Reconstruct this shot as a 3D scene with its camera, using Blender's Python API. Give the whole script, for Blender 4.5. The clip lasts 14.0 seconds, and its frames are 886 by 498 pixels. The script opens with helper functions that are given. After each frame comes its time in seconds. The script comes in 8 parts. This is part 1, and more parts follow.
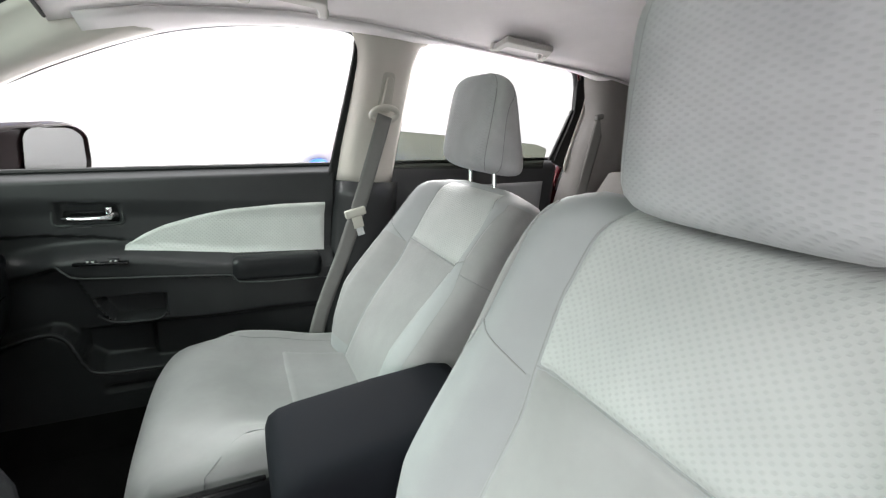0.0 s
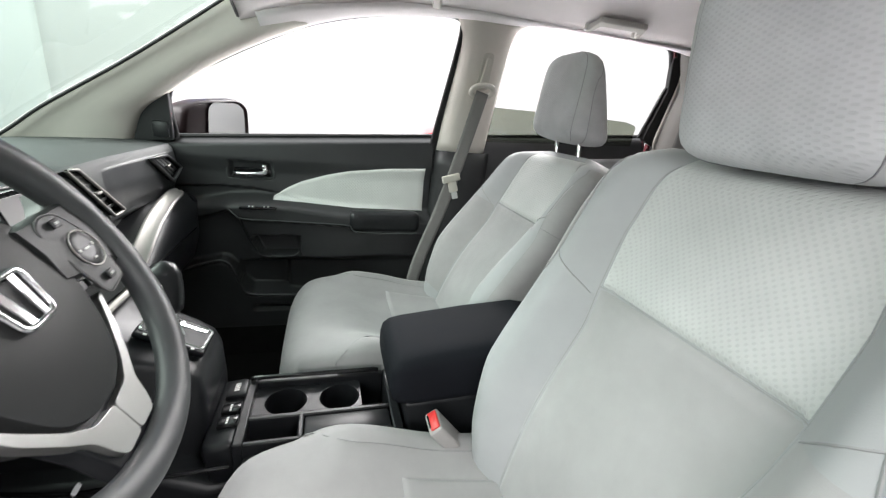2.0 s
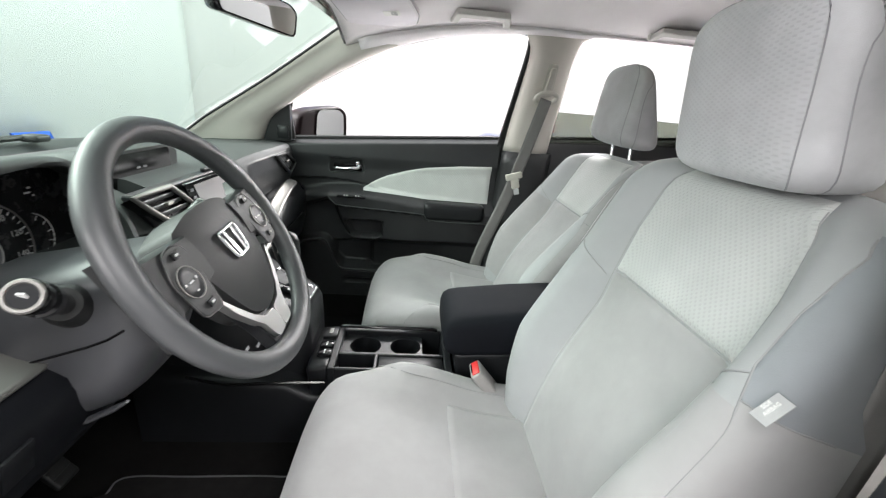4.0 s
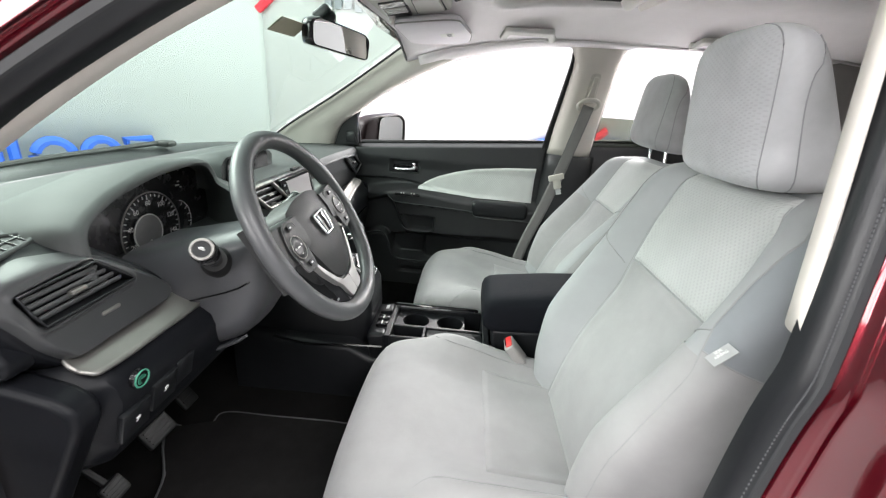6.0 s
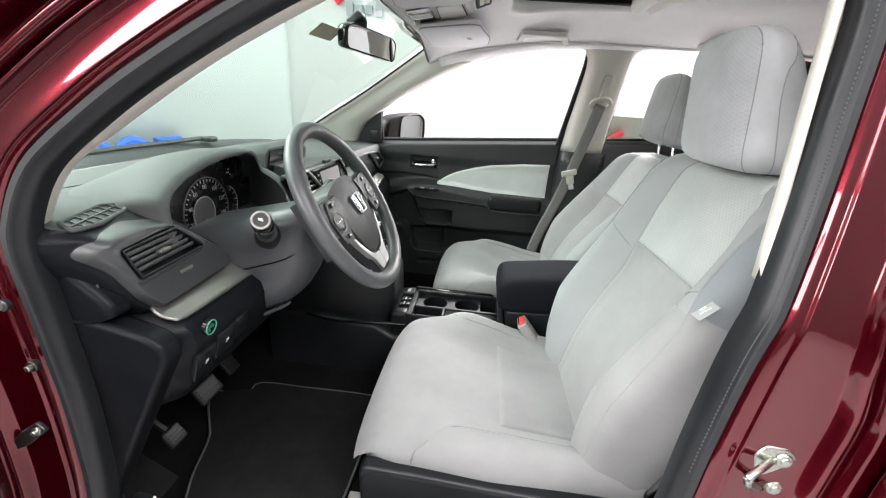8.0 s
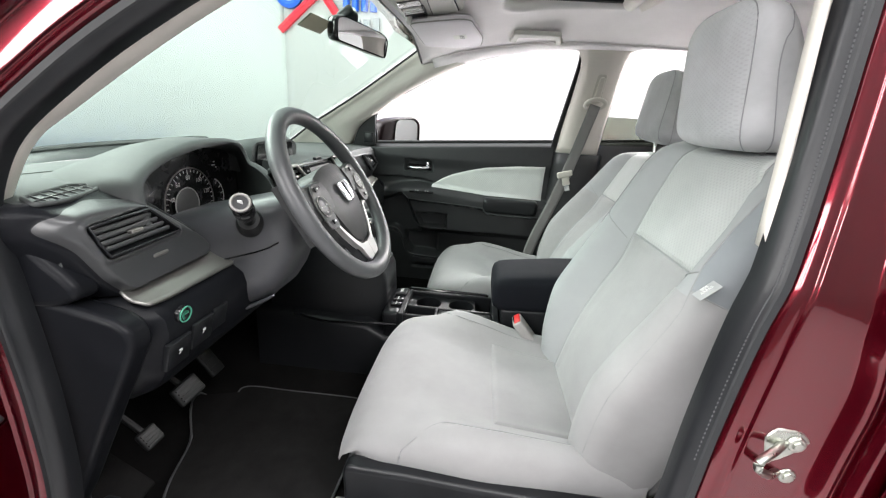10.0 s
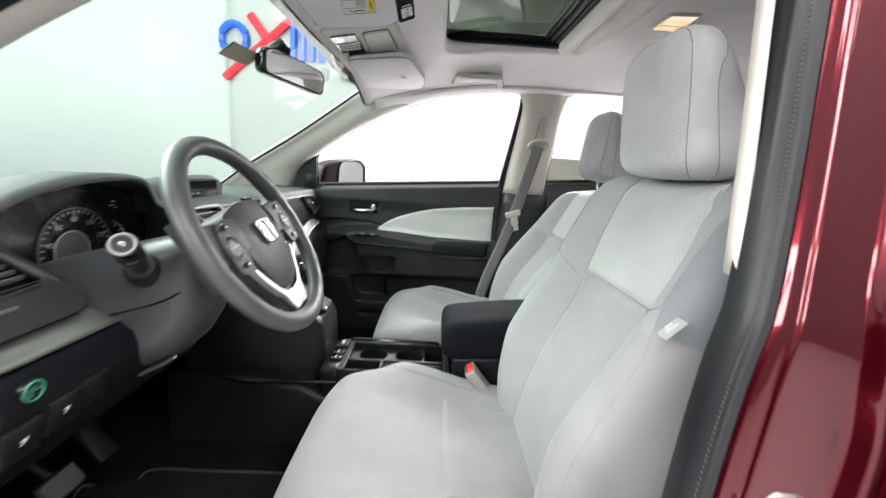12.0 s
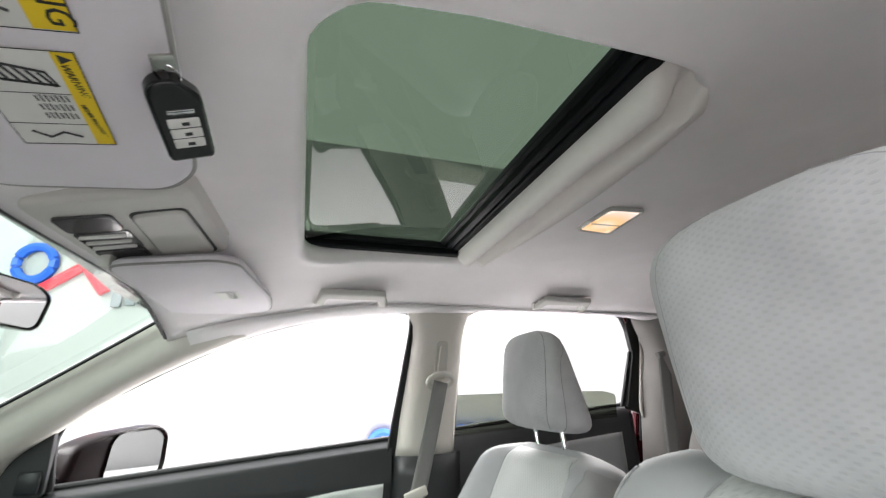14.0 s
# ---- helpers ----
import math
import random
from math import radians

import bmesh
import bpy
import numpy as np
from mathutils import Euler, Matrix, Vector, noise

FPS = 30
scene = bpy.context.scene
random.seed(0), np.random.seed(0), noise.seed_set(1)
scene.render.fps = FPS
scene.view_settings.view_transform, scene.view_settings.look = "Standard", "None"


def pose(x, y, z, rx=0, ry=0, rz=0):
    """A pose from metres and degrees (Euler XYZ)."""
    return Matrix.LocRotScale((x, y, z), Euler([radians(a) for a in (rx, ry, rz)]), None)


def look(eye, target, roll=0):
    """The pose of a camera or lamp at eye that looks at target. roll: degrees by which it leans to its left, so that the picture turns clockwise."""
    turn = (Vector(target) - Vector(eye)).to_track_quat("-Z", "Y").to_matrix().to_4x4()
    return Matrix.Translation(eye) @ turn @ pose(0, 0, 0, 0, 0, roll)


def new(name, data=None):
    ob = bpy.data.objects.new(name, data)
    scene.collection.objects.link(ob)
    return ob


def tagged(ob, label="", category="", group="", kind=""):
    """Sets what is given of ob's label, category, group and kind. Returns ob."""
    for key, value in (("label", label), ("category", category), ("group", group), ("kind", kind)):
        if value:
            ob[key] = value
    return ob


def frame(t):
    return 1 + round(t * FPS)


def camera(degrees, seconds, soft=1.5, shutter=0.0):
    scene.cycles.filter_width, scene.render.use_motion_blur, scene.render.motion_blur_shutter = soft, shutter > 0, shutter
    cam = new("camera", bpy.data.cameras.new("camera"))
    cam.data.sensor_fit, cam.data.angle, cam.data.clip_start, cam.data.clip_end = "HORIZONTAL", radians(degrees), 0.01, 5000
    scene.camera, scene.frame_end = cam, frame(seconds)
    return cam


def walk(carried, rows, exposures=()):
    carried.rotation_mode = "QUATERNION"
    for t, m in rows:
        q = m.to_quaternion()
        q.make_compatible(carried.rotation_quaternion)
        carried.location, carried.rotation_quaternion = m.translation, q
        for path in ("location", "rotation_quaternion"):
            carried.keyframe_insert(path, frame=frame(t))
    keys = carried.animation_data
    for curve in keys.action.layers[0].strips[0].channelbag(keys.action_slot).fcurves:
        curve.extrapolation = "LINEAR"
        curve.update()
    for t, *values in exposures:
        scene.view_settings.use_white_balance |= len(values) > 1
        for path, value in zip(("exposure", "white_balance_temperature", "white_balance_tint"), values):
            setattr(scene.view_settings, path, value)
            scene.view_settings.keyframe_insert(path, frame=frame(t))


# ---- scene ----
# Axes: x to the car's rear, y to its passenger side, z up from the studio floor.
cam = camera(94.9, 14.0, soft=1.2, shutter=0.5)
PATH = [
    (0, (-0.046, -0.574, 1.249), (0.858, 1.133, 0.728), 4.9),
    (0.5, (-0.02, -0.629, 1.239), (0.774, 1.128, 0.707), 5.0),
    (1, (-0.026, -0.679, 1.234), (0.671, 1.112, 0.68), 5.1),
    (1.5, (-0.08, -0.708, 1.234), (0.538, 1.102, 0.648), 5.3),
    (2, (-0.132, -0.739, 1.213), (0.41, 1.085, 0.596), 5.4),
    (2.5, (-0.127, -0.79, 1.229), (0.324, 1.049, 0.585), 5.5),
    (3, (-0.123, -0.845, 1.239), (0.231, 1.011, 0.582), 5.4),
    (5.5, (-0.106, -1.079, 1.279), (-0.14, 0.801, 0.599), 4.5),
    (6, (-0.1, -1.119, 1.282), (-0.179, 0.759, 0.598), 4.3),
    (6.5, (-0.097, -1.163, 1.282), (-0.205, 0.713, 0.597), 4.2),
    (7, (-0.097, -1.197, 1.282), (-0.228, 0.677, 0.596), 4.2),
    (7.5, (-0.102, -1.217, 1.274), (-0.247, 0.658, 0.592), 4.1),
    (8, (-0.105, -1.231, 1.265), (-0.254, 0.645, 0.59), 4.2),
    (10.5, (-0.075, -1.21, 1.195), (-0.222, 0.697, 0.613), 3.8),
    (11, (-0.067, -1.206, 1.188), (-0.191, 0.713, 0.639), 3.7),
    (11.5, (-0.059, -1.204, 1.173), (-0.115, 0.737, 0.692), 3.7),
    (12, (-0.057, -1.128, 1.174), (-0.006, 0.835, 0.798), 3.7),
    (12.5, (-0.082, -0.967, 1.188), (0.149, 1.014, 1.052), 3.4),
    (13, (-0.075, -0.762, 1.243), (0.342, 1.183, 1.447), 2.0),
    (13.5, (-0.055, -0.643, 1.259), (0.485, 1.213, 1.773), -0.2),
    (14, (-0.034, -0.595, 1.271), (0.572, 1.191, 1.936), -1.9),
]
walk(cam, [(t, look(eye, target, roll)) for t, eye, target, roll in PATH], [(0.0, 1.72), (3.0, 1.72), (5.5, 1.80), (11.5, 1.78), (12.5, 1.76), (13.0, 1.76), (14.0, 1.79)])

# ---- light ----
world = bpy.data.worlds.new("studio")
scene.world = world
world.use_nodes = True
bg = world.node_tree.nodes["Background"]
bg.inputs["Color"].default_value = (0.985, 0.99, 1.0, 1)
bg.inputs["Strength"].default_value = 1.05


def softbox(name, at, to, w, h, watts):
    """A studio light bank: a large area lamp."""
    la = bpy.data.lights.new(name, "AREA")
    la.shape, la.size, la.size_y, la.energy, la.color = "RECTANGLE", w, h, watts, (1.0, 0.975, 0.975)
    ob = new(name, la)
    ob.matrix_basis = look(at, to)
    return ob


# unseen banks added by the white wall and ahead, shining through windows and windscreen
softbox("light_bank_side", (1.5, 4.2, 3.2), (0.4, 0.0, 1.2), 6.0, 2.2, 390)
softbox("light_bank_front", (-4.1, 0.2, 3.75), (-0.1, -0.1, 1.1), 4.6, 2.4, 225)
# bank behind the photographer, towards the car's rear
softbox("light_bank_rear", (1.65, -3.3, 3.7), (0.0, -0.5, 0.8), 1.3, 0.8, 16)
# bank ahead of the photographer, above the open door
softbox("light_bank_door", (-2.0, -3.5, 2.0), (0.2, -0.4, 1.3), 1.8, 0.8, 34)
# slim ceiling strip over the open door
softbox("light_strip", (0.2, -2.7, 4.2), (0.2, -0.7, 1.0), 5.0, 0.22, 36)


# ---- materials ----
def material(name, color, rough=0.5, metal=0.0, var=0.0, var_scale=6.0, bump=0.0, bump_scale=400.0, coat=0.0, sheen=0.0, spec=0.5, weave=None, tone=None, puff=0.0):
    """A principled material with large soft variation, fine grain in relief, and an optional woven pattern."""
    m = bpy.data.materials.new(name)
    m.use_nodes = True
    nt = m.node_tree
    p = nt.nodes["Principled BSDF"]
    p.inputs["Base Color"].default_value = (*color, 1)
    p.inputs["Roughness"].default_value = rough
    p.inputs["Metallic"].default_value = metal
    p.inputs["Coat Weight"].default_value = coat
    p.inputs["Coat Roughness"].default_value = 0.04
    p.inputs["Sheen Weight"].default_value = sheen
    p.inputs["Specular IOR Level"].default_value = spec
    co = nt.nodes.new("ShaderNodeTexCoord")
    height = None
    if var:
        n = nt.nodes.new("ShaderNodeTexNoise")
        n.inputs["Scale"].default_value = var_scale
        n.inputs["Detail"].default_value = 5
        n.inputs["Roughness"].default_value = 0.62
        nt.links.new(co.outputs["Object"], n.inputs["Vector"])
        r = nt.nodes.new("ShaderNodeValToRGB")
        r.color_ramp.elements[0].position, r.color_ramp.elements[1].position = 0.3, 0.7
        dark = tone or tuple(c * (1 - var) for c in color)
        r.color_ramp.elements[0].color = (*dark, 1)
        r.color_ramp.elements[1].color = (*[min(1, c * (1 + var * 0.6)) for c in color], 1)
        nt.links.new(n.outputs["Fac"], r.inputs["Fac"])
        nt.links.new(r.outputs["Color"], p.inputs["Base Color"])
        mr = nt.nodes.new("ShaderNodeMapRange")
        mr.inputs["To Min"].default_value, mr.inputs["To Max"].default_value = max(0, rough - 0.08), min(1, rough + 0.1)
        nt.links.new(n.outputs["Fac"], mr.inputs["Value"])
        nt.links.new(mr.outputs["Result"], p.inputs["Roughness"])
    if bump:
        n2 = nt.nodes.new("ShaderNodeTexNoise")
        n2.inputs["Scale"].default_value = bump_scale
        n2.inputs["Detail"].default_value = 2
        nt.links.new(co.outputs["Object"], n2.inputs["Vector"])
        height = n2.outputs["Fac"]
        if puff:
            # soft hollows and folds of upholstery
            n3 = nt.nodes.new("ShaderNodeTexNoise")
            n3.inputs["Scale"].default_value, n3.inputs["Detail"].default_value = 11.0, 2.0
            nt.links.new(co.outputs["Object"], n3.inputs["Vector"])
            ma3 = nt.nodes.new("ShaderNodeMath")
            ma3.operation = "MULTIPLY_ADD"
            ma3.inputs[1].default_value = puff
            nt.links.new(n3.outputs["Fac"], ma3.inputs[0])
            nt.links.new(height, ma3.inputs[2])
            height = ma3.outputs[0]
    if weave:
        # pairs of short stitched dashes on a chequered grid
        sep = nt.nodes.new("ShaderNodeSeparateXYZ")
        nt.links.new(co.outputs["Object"], sep.inputs[0])

        def wave(src, period, phase=0.0):
            k = nt.nodes.new("ShaderNodeMath")
            k.operation = "MULTIPLY_ADD"
            k.inputs[1].default_value, k.inputs[2].default_value = math.tau / period, phase
            nt.links.new(src, k.inputs[0])
            s = nt.nodes.new("ShaderNodeMath")
            s.operation = "SINE"
            nt.links.new(k.outputs[0], s.inputs[0])
            return s.outputs[0]

        def times(a_, b_):
            k = nt.nodes.new("ShaderNodeMath")
            k.operation = "MULTIPLY"
            nt.links.new(a_, k.inputs[0])
            nt.links.new(b_, k.inputs[1])
            return k.outputs[0]
        add = nt.nodes.new("ShaderNodeMath")
        add.operation = "ADD"
        nt.links.new(sep.outputs["X"], add.inputs[0])
        nt.links.new(sep.outputs["Y"], add.inputs[1])
        across = add.outputs[0] if weave["across"] == "Y" else sep.outputs["X"]
        up_ = sep.outputs["Z"]
        cell = times(wave(across, weave["u"]), wave(up_, weave["v"]))
        cut = nt.nodes.new("ShaderNodeMapRange")
        cut.inputs["From Min"].default_value, cut.inputs["From Max"].default_value = 0.12, 0.75
        nt.links.new(cell, cut.inputs["Value"])
        hole = cut.outputs[0]
        inv = nt.nodes.new("ShaderNodeMath")
        inv.operation = "SUBTRACT"
        inv.inputs[0].default_value = 1.0
        nt.links.new(hole, inv.inputs[1])
        class Holder:
            outputs = {"Color": inv.outputs[0]}
        br = Holder
        if height:
            ma = nt.nodes.new("ShaderNodeMath")
            ma.operation = "MULTIPLY_ADD"
            ma.inputs[1].default_value = 0.35
            nt.links.new(height, ma.inputs[0])
            nt.links.new(br.outputs["Color"], ma.inputs[2])
            height = ma.outputs[0]
        else:
            height = br.outputs["Color"]
        if var:
            mx = nt.nodes.new("ShaderNodeMix")
            mx.data_type, mx.blend_type = "RGBA", "MULTIPLY"
            mx.inputs["Factor"].default_value = weave.get("tint", 0.12)
            nt.links.new(r.outputs["Color"], mx.inputs["A"])
            nt.links.new(br.outputs["Color"], mx.inputs["B"])
            nt.links.new(mx.outputs["Result"], p.inputs["Base Color"])
    if height:
        b = nt.nodes.new("ShaderNodeBump")
        b.inputs["Strength"].default_value = bump or 0.3
        b.inputs["Distance"].default_value = weave["depth"] if weave else 0.0006
        nt.links.new(height, b.inputs["Height"])
        nt.links.new(b.outputs["Normal"], p.inputs["Normal"])
    return m


def glass(name, tint, gloss=1.0):
    """Thin tinted pane: what is behind it shows straight through, with a mirror sheen at grazing angles."""
    m = bpy.data.materials.new(name)
    m.use_nodes = True
    nt = m.node_tree
    nt.nodes.clear()
    out = nt.nodes.new("ShaderNodeOutputMaterial")
    mix = nt.nodes.new("ShaderNodeMixShader")
    tr = nt.nodes.new("ShaderNodeBsdfTransparent")
    tr.inputs["Color"].default_value = (*tint, 1)
    gl = nt.nodes.new("ShaderNodeBsdfGlossy")
    gl.inputs["Roughness"].default_value = 0.02
    lw = nt.nodes.new("ShaderNodeLayerWeight")
    lw.inputs["Blend"].default_value = 0.5
    po = nt.nodes.new("ShaderNodeMath")
    po.operation = "POWER"
    po.inputs[1].default_value = 4.0
    nt.links.new(lw.outputs["Facing"], po.inputs[0])
    mu = nt.nodes.new("ShaderNodeMath")
    mu.operation = "MULTIPLY_ADD"
    mu.inputs[1].default_value, mu.inputs[2].default_value = gloss, 0.04 * gloss
    nt.links.new(po.outputs[0], mu.inputs[0])
    nt.links.new(mu.outputs[0], mix.inputs[0])
    nt.links.new(tr.outputs[0], mix.inputs[1])
    nt.links.new(gl.outputs[0], mix.inputs[2])
    nt.links.new(mix.outputs[0], out.inputs[0])
    return m


def glow(name, color, strength):
    m = bpy.data.materials.new(name)
    m.use_nodes = True
    p = m.node_tree.nodes["Principled BSDF"]
    p.inputs["Base Color"].default_value = (*color, 1)
    p.inputs["Emission Color"].default_value = (*color, 1)
    p.inputs["Emission Strength"].default_value = strength
    return m


# plain fabric darker, knit lighter: unevenness of light put into their base tones
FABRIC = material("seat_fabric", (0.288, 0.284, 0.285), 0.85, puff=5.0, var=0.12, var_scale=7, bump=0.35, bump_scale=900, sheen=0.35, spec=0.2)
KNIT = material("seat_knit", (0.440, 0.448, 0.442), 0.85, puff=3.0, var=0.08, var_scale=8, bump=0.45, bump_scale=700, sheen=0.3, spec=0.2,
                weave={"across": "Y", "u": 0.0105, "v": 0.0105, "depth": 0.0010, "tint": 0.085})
# headrest copies of the knit, brightened in colour for light they lack
HEADCLOTH = material("headrest_cloth", (0.475, 0.478, 0.490), 0.85, puff=3.0, var=0.15, var_scale=11, bump=0.35, bump_scale=800, sheen=0.3, spec=0.2)
HEADKNIT = material("headrest_knit", (0.48, 0.483, 0.497), 0.85, puff=3.0, var=0.15, var_scale=11, bump=0.5, bump_scale=700, sheen=0.3, spec=0.2,
                    weave={"across": "Y", "u": 0.0130, "v": 0.0070, "depth": 0.0007, "tint": 0.07})
STITCH = material("stitch_thread", (0.07, 0.072, 0.076), 0.7, var=0.1, var_scale=50)
DOORKNIT = material("door_knit", (0.72, 0.73, 0.715), 0.85, var=0.08, var_scale=8, bump=0.55, bump_scale=700, sheen=0.3, spec=0.2, weave={"across": "X", "u": 0.0105, "v": 0.0105, "depth": 0.0007, "tint": 0.07})
# only on the driver seat's outer upper side, darker and bluer than elsewhere
SIDEDARK = material("seat_side_dark", (0.215, 0.228, 0.243), 0.8, puff=4.0, var=0.08, var_scale=9, bump=0.35, bump_scale=750, sheen=0.25, spec=0.25)
BOLSTER = material("seat_bolster", (0.296, 0.302, 0.307), 0.66, puff=4.0, var=0.07, var_scale=7, bump=0.3, bump_scale=650, sheen=0.15, spec=0.35)
SEAM = material("sewn_seam", (0.265, 0.265, 0.268), 0.85, var=0.1, var_scale=40)
SEATBACK = material("seat_shell", (0.30, 0.30, 0.31), 0.7, var=0.08, bump=0.3, bump_scale=600)
TAUPE = material("rear_fabric", (0.30, 0.285, 0.275), 0.9, var=0.1, bump=0.4, bump_scale=700)
BLACK = material("black_plastic", (0.0120, 0.0128, 0.0145), 0.32, spec=0.32, var=0.18, var_scale=14, bump=0.25, bump_scale=900)
# shaded copy of black plastic: weak reflections put into a darker, duller colour
DIMBLACK = material("black_trim_shaded", (0.0080, 0.0086, 0.0105), 0.36, spec=0.11, var=0.18, var_scale=14, bump=0.3, bump_scale=1000)
DASH = material("dash_soft_plastic", (0.062, 0.066, 0.066), 0.56, spec=0.28, var=0.12, var_scale=10, bump=0.35, bump_scale=1100)
DOORBLACK = material("door_trim_plastic", (0.035, 0.0357, 0.0378), 0.40, spec=0.45, var=0.15, var_scale=9, bump=0.3, bump_scale=900)
GLOSSBLACK = material("gloss_black", (0.008, 0.008, 0.009), 0.14, var=0.1, var_scale=20)
RUBBER = material("rubber_seal", (0.008, 0.0083, 0.0088), 0.55, var=0.2, var_scale=25, bump=0.2, bump_scale=500)
SEALRUBBER = material("door_seal_rubber", (0.015, 0.0160, 0.0178), 0.6, var=0.12, var_scale=12, bump=0.3, bump_scale=500)
DULLSILVER = material("dull_silver", (0.13, 0.13, 0.13), 0.55, metal=0.7, var=0.08, var_scale=12)
DULLBLACK = material("vent_slat_plastic", (0.085, 0.087, 0.090), 0.36, var=0.1, var_scale=20)
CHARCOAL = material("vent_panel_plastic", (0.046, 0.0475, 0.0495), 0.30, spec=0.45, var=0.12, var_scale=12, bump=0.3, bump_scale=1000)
COLUMN = material("column_plastic", (0.064, 0.065, 0.071), 0.34, spec=0.45, var=0.12, var_scale=12, bump=0.3, bump_scale=900)
HUBPLASTIC = material("airbag_cover_plastic", (0.029, 0.030, 0.0305), 0.42, spec=0.34, var=0.12, var_scale=14, bump=0.35, bump_scale=1200)
DIALGREY = material("dial_centre", (0.24, 0.24, 0.245), 0.3, var=0.1, var_scale=40, coat=0.3)
LEATHER = material("wheel_urethane", (0.066, 0.0685, 0.072), 0.38, spec=0.62, var=0.12, var_scale=16, bump=0.35, bump_scale=1300)
BOXCLOTH = material("armrest_fabric", (0.006, 0.007, 0.010), 0.8, var=0.15, var_scale=18, bump=0.45, bump_scale=1200, spec=0.15)
CARPET = material("carpet", (0.006, 0.0057, 0.0056), 0.95, var=0.35, var_scale=22, bump=0.9, bump_scale=420, spec=0.1)
MAT = material("floor_mat_carpet", (0.013, 0.0125, 0.0125), 0.95, var=0.3, var_scale=18, bump=0.9, bump_scale=520, spec=0.1)
BEIGE = material("pillar_plastic", (0.64, 0.605, 0.555), 0.55, var=0.05, var_scale=5, bump=0.2, bump_scale=800)
HEADLINER = material("headliner_cloth", (0.89, 0.85, 0.86), 0.95, var=0.05, var_scale=6, bump=0.35, bump_scale=1100, spec=0.15)
SHADECLOTH = material("sunshade_cloth", (0.84, 0.80, 0.77), 0.6, var=0.05, var_scale=8, bump=0.25, bump_scale=1000, spec=0.3)
ROOFPLASTIC = material("roof_plastic", (0.62, 0.60, 0.57), 0.55, var=0.05, var_scale=8, bump=0.2, bump_scale=900)
VISOR = material("visor_vinyl", (0.78, 0.74, 0.775), 0.7, var=0.05, var_scale=7, bump=0.4, bump_scale=1000)
SILVER = material("satin_silver", (0.31, 0.30, 0.285), 0.52, metal=0.9, var=0.08, var_scale=12)
BRIGHTSILVER = material("bright_satin_silver", (0.56, 0.56, 0.55), 0.34, metal=0.95, var=0.06, var_scale=14)
CHROME = material("chrome", (0.75, 0.75, 0.76), 0.09, metal=1.0)
STEELDARK = material("dark_steel", (0.10, 0.10, 0.105), 0.35, metal=1.0, var=0.2, var_scale=60)
ZINC = material("zinc_plate", (0.46, 0.47, 0.43), 0.28, metal=1.0, var=0.15, var_scale=60)
REDPAINT = material("red_pearl_paint", (0.105, 0.0012, 0.0075), 0.20, metal=0.8, var=0.12, var_scale=3, coat=1.0, spec=0.3)
BELT = material("belt_webbing", (0.20, 0.195, 0.19), 0.75, var=0.08, var_scale=30, bump=0.4, bump_scale=700)
BELTPLASTIC = material("belt_plastic", (0.52, 0.50, 0.45), 0.5, var=0.05, var_scale=20)
GREYPLASTIC = material("grey_plastic", (0.32, 0.31, 0.30), 0.5, var=0.08, var_scale=20)
BUCKLERED = material("buckle_red", (0.62, 0.03, 0.03), 0.4, var=0.1, var_scale=40)
# the screen's pale reflection is put into its base colour
SCREEN = material("screen_glass", (0.40, 0.38, 0.385), 0.12, var=0.03, var_scale=4, coat=0.6)
GAUGE = material("gauge_face", (0.030, 0.030, 0.032), 0.25, var=0.2, var_scale=30, coat=0.4)
INK = material("ink_white", (0.75, 0.75, 0.74), 0.5)
GREYINK = material("ink_grey", (0.20, 0.20, 0.21), 0.6)
DARKINK = material("ink_black", (0.02, 0.02, 0.02), 0.6)
YELLOW = material("label_yellow", (0.84, 0.60, 0.02), 0.5, var=0.04, var_scale=20)
PAPER = material("label_white", (0.74, 0.73, 0.70), 0.55, var=0.04, var_scale=25)
CREAM = material("sticker_cream", (0.48, 0.45, 0.33), 0.6, var=0.08, var_scale=30)
TAGGREY = material("woven_tag", (0.33, 0.335, 0.335), 0.8, var=0.08, var_scale=60, bump=0.3, bump_scale=1500)
GREENRING = glow("green_lit_ring", (0.05, 0.24, 0.16), 0.06)
MIRRORGLASS = material("mirror", (0.85, 0.86, 0.86), 0.01, metal=1.0)
WINDSHIELD = glass("windshield_glass", (0.51, 0.615, 0.56), 0.35)
# near-black version of the body red for the mirror shell and cap
MIRRORSHELL = material("mirror_shell_dark", (0.0055, 0.0020, 0.0024), 0.35, var=0.1, var_scale=8, spec=0.14)
SIDEGLASS = glass("side_glass", (0.92, 0.935, 0.91), 0.5)
DARKGLASS = glass("dark_glass", (0.50, 0.52, 0.47), 0.5)
ROOFGLASS = glass("sunroof_glass", (0.215, 0.250, 0.213), 0.5)
# one wall paint in two tones: its change of light put into colour
WALLWHITE = material("studio_white_wall", (0.38, 0.38, 0.377), 0.9, var=0.03, var_scale=0.6)
WALLMINT = material("studio_pale_wall", (0.44, 0.455, 0.45), 0.9, var=0.04, var_scale=0.5)
REFLECTOR = material("reflector_paint", (0.84, 0.83, 0.83), 0.8, var=0.04, var_scale=0.8)
SMOKE = material("smoky_lens", (0.06, 0.058, 0.06), 0.18, var=0.15, var_scale=40, coat=0.4)
WALLGREY = material("unseen_wall_grey", (0.20, 0.202, 0.205), 0.9, var=0.05, var_scale=0.7)
FLOORGREY = material("studio_floor_paint", (0.40, 0.395, 0.395), 0.6, var=0.06, var_scale=1.2)
BLUESIGN = material("sign_blue", (0.01, 0.10, 0.55), 0.45, var=0.05, var_scale=3)
REDSIGN = material("sign_red", (0.60, 0.02, 0.04), 0.45, var=0.05, var_scale=3)
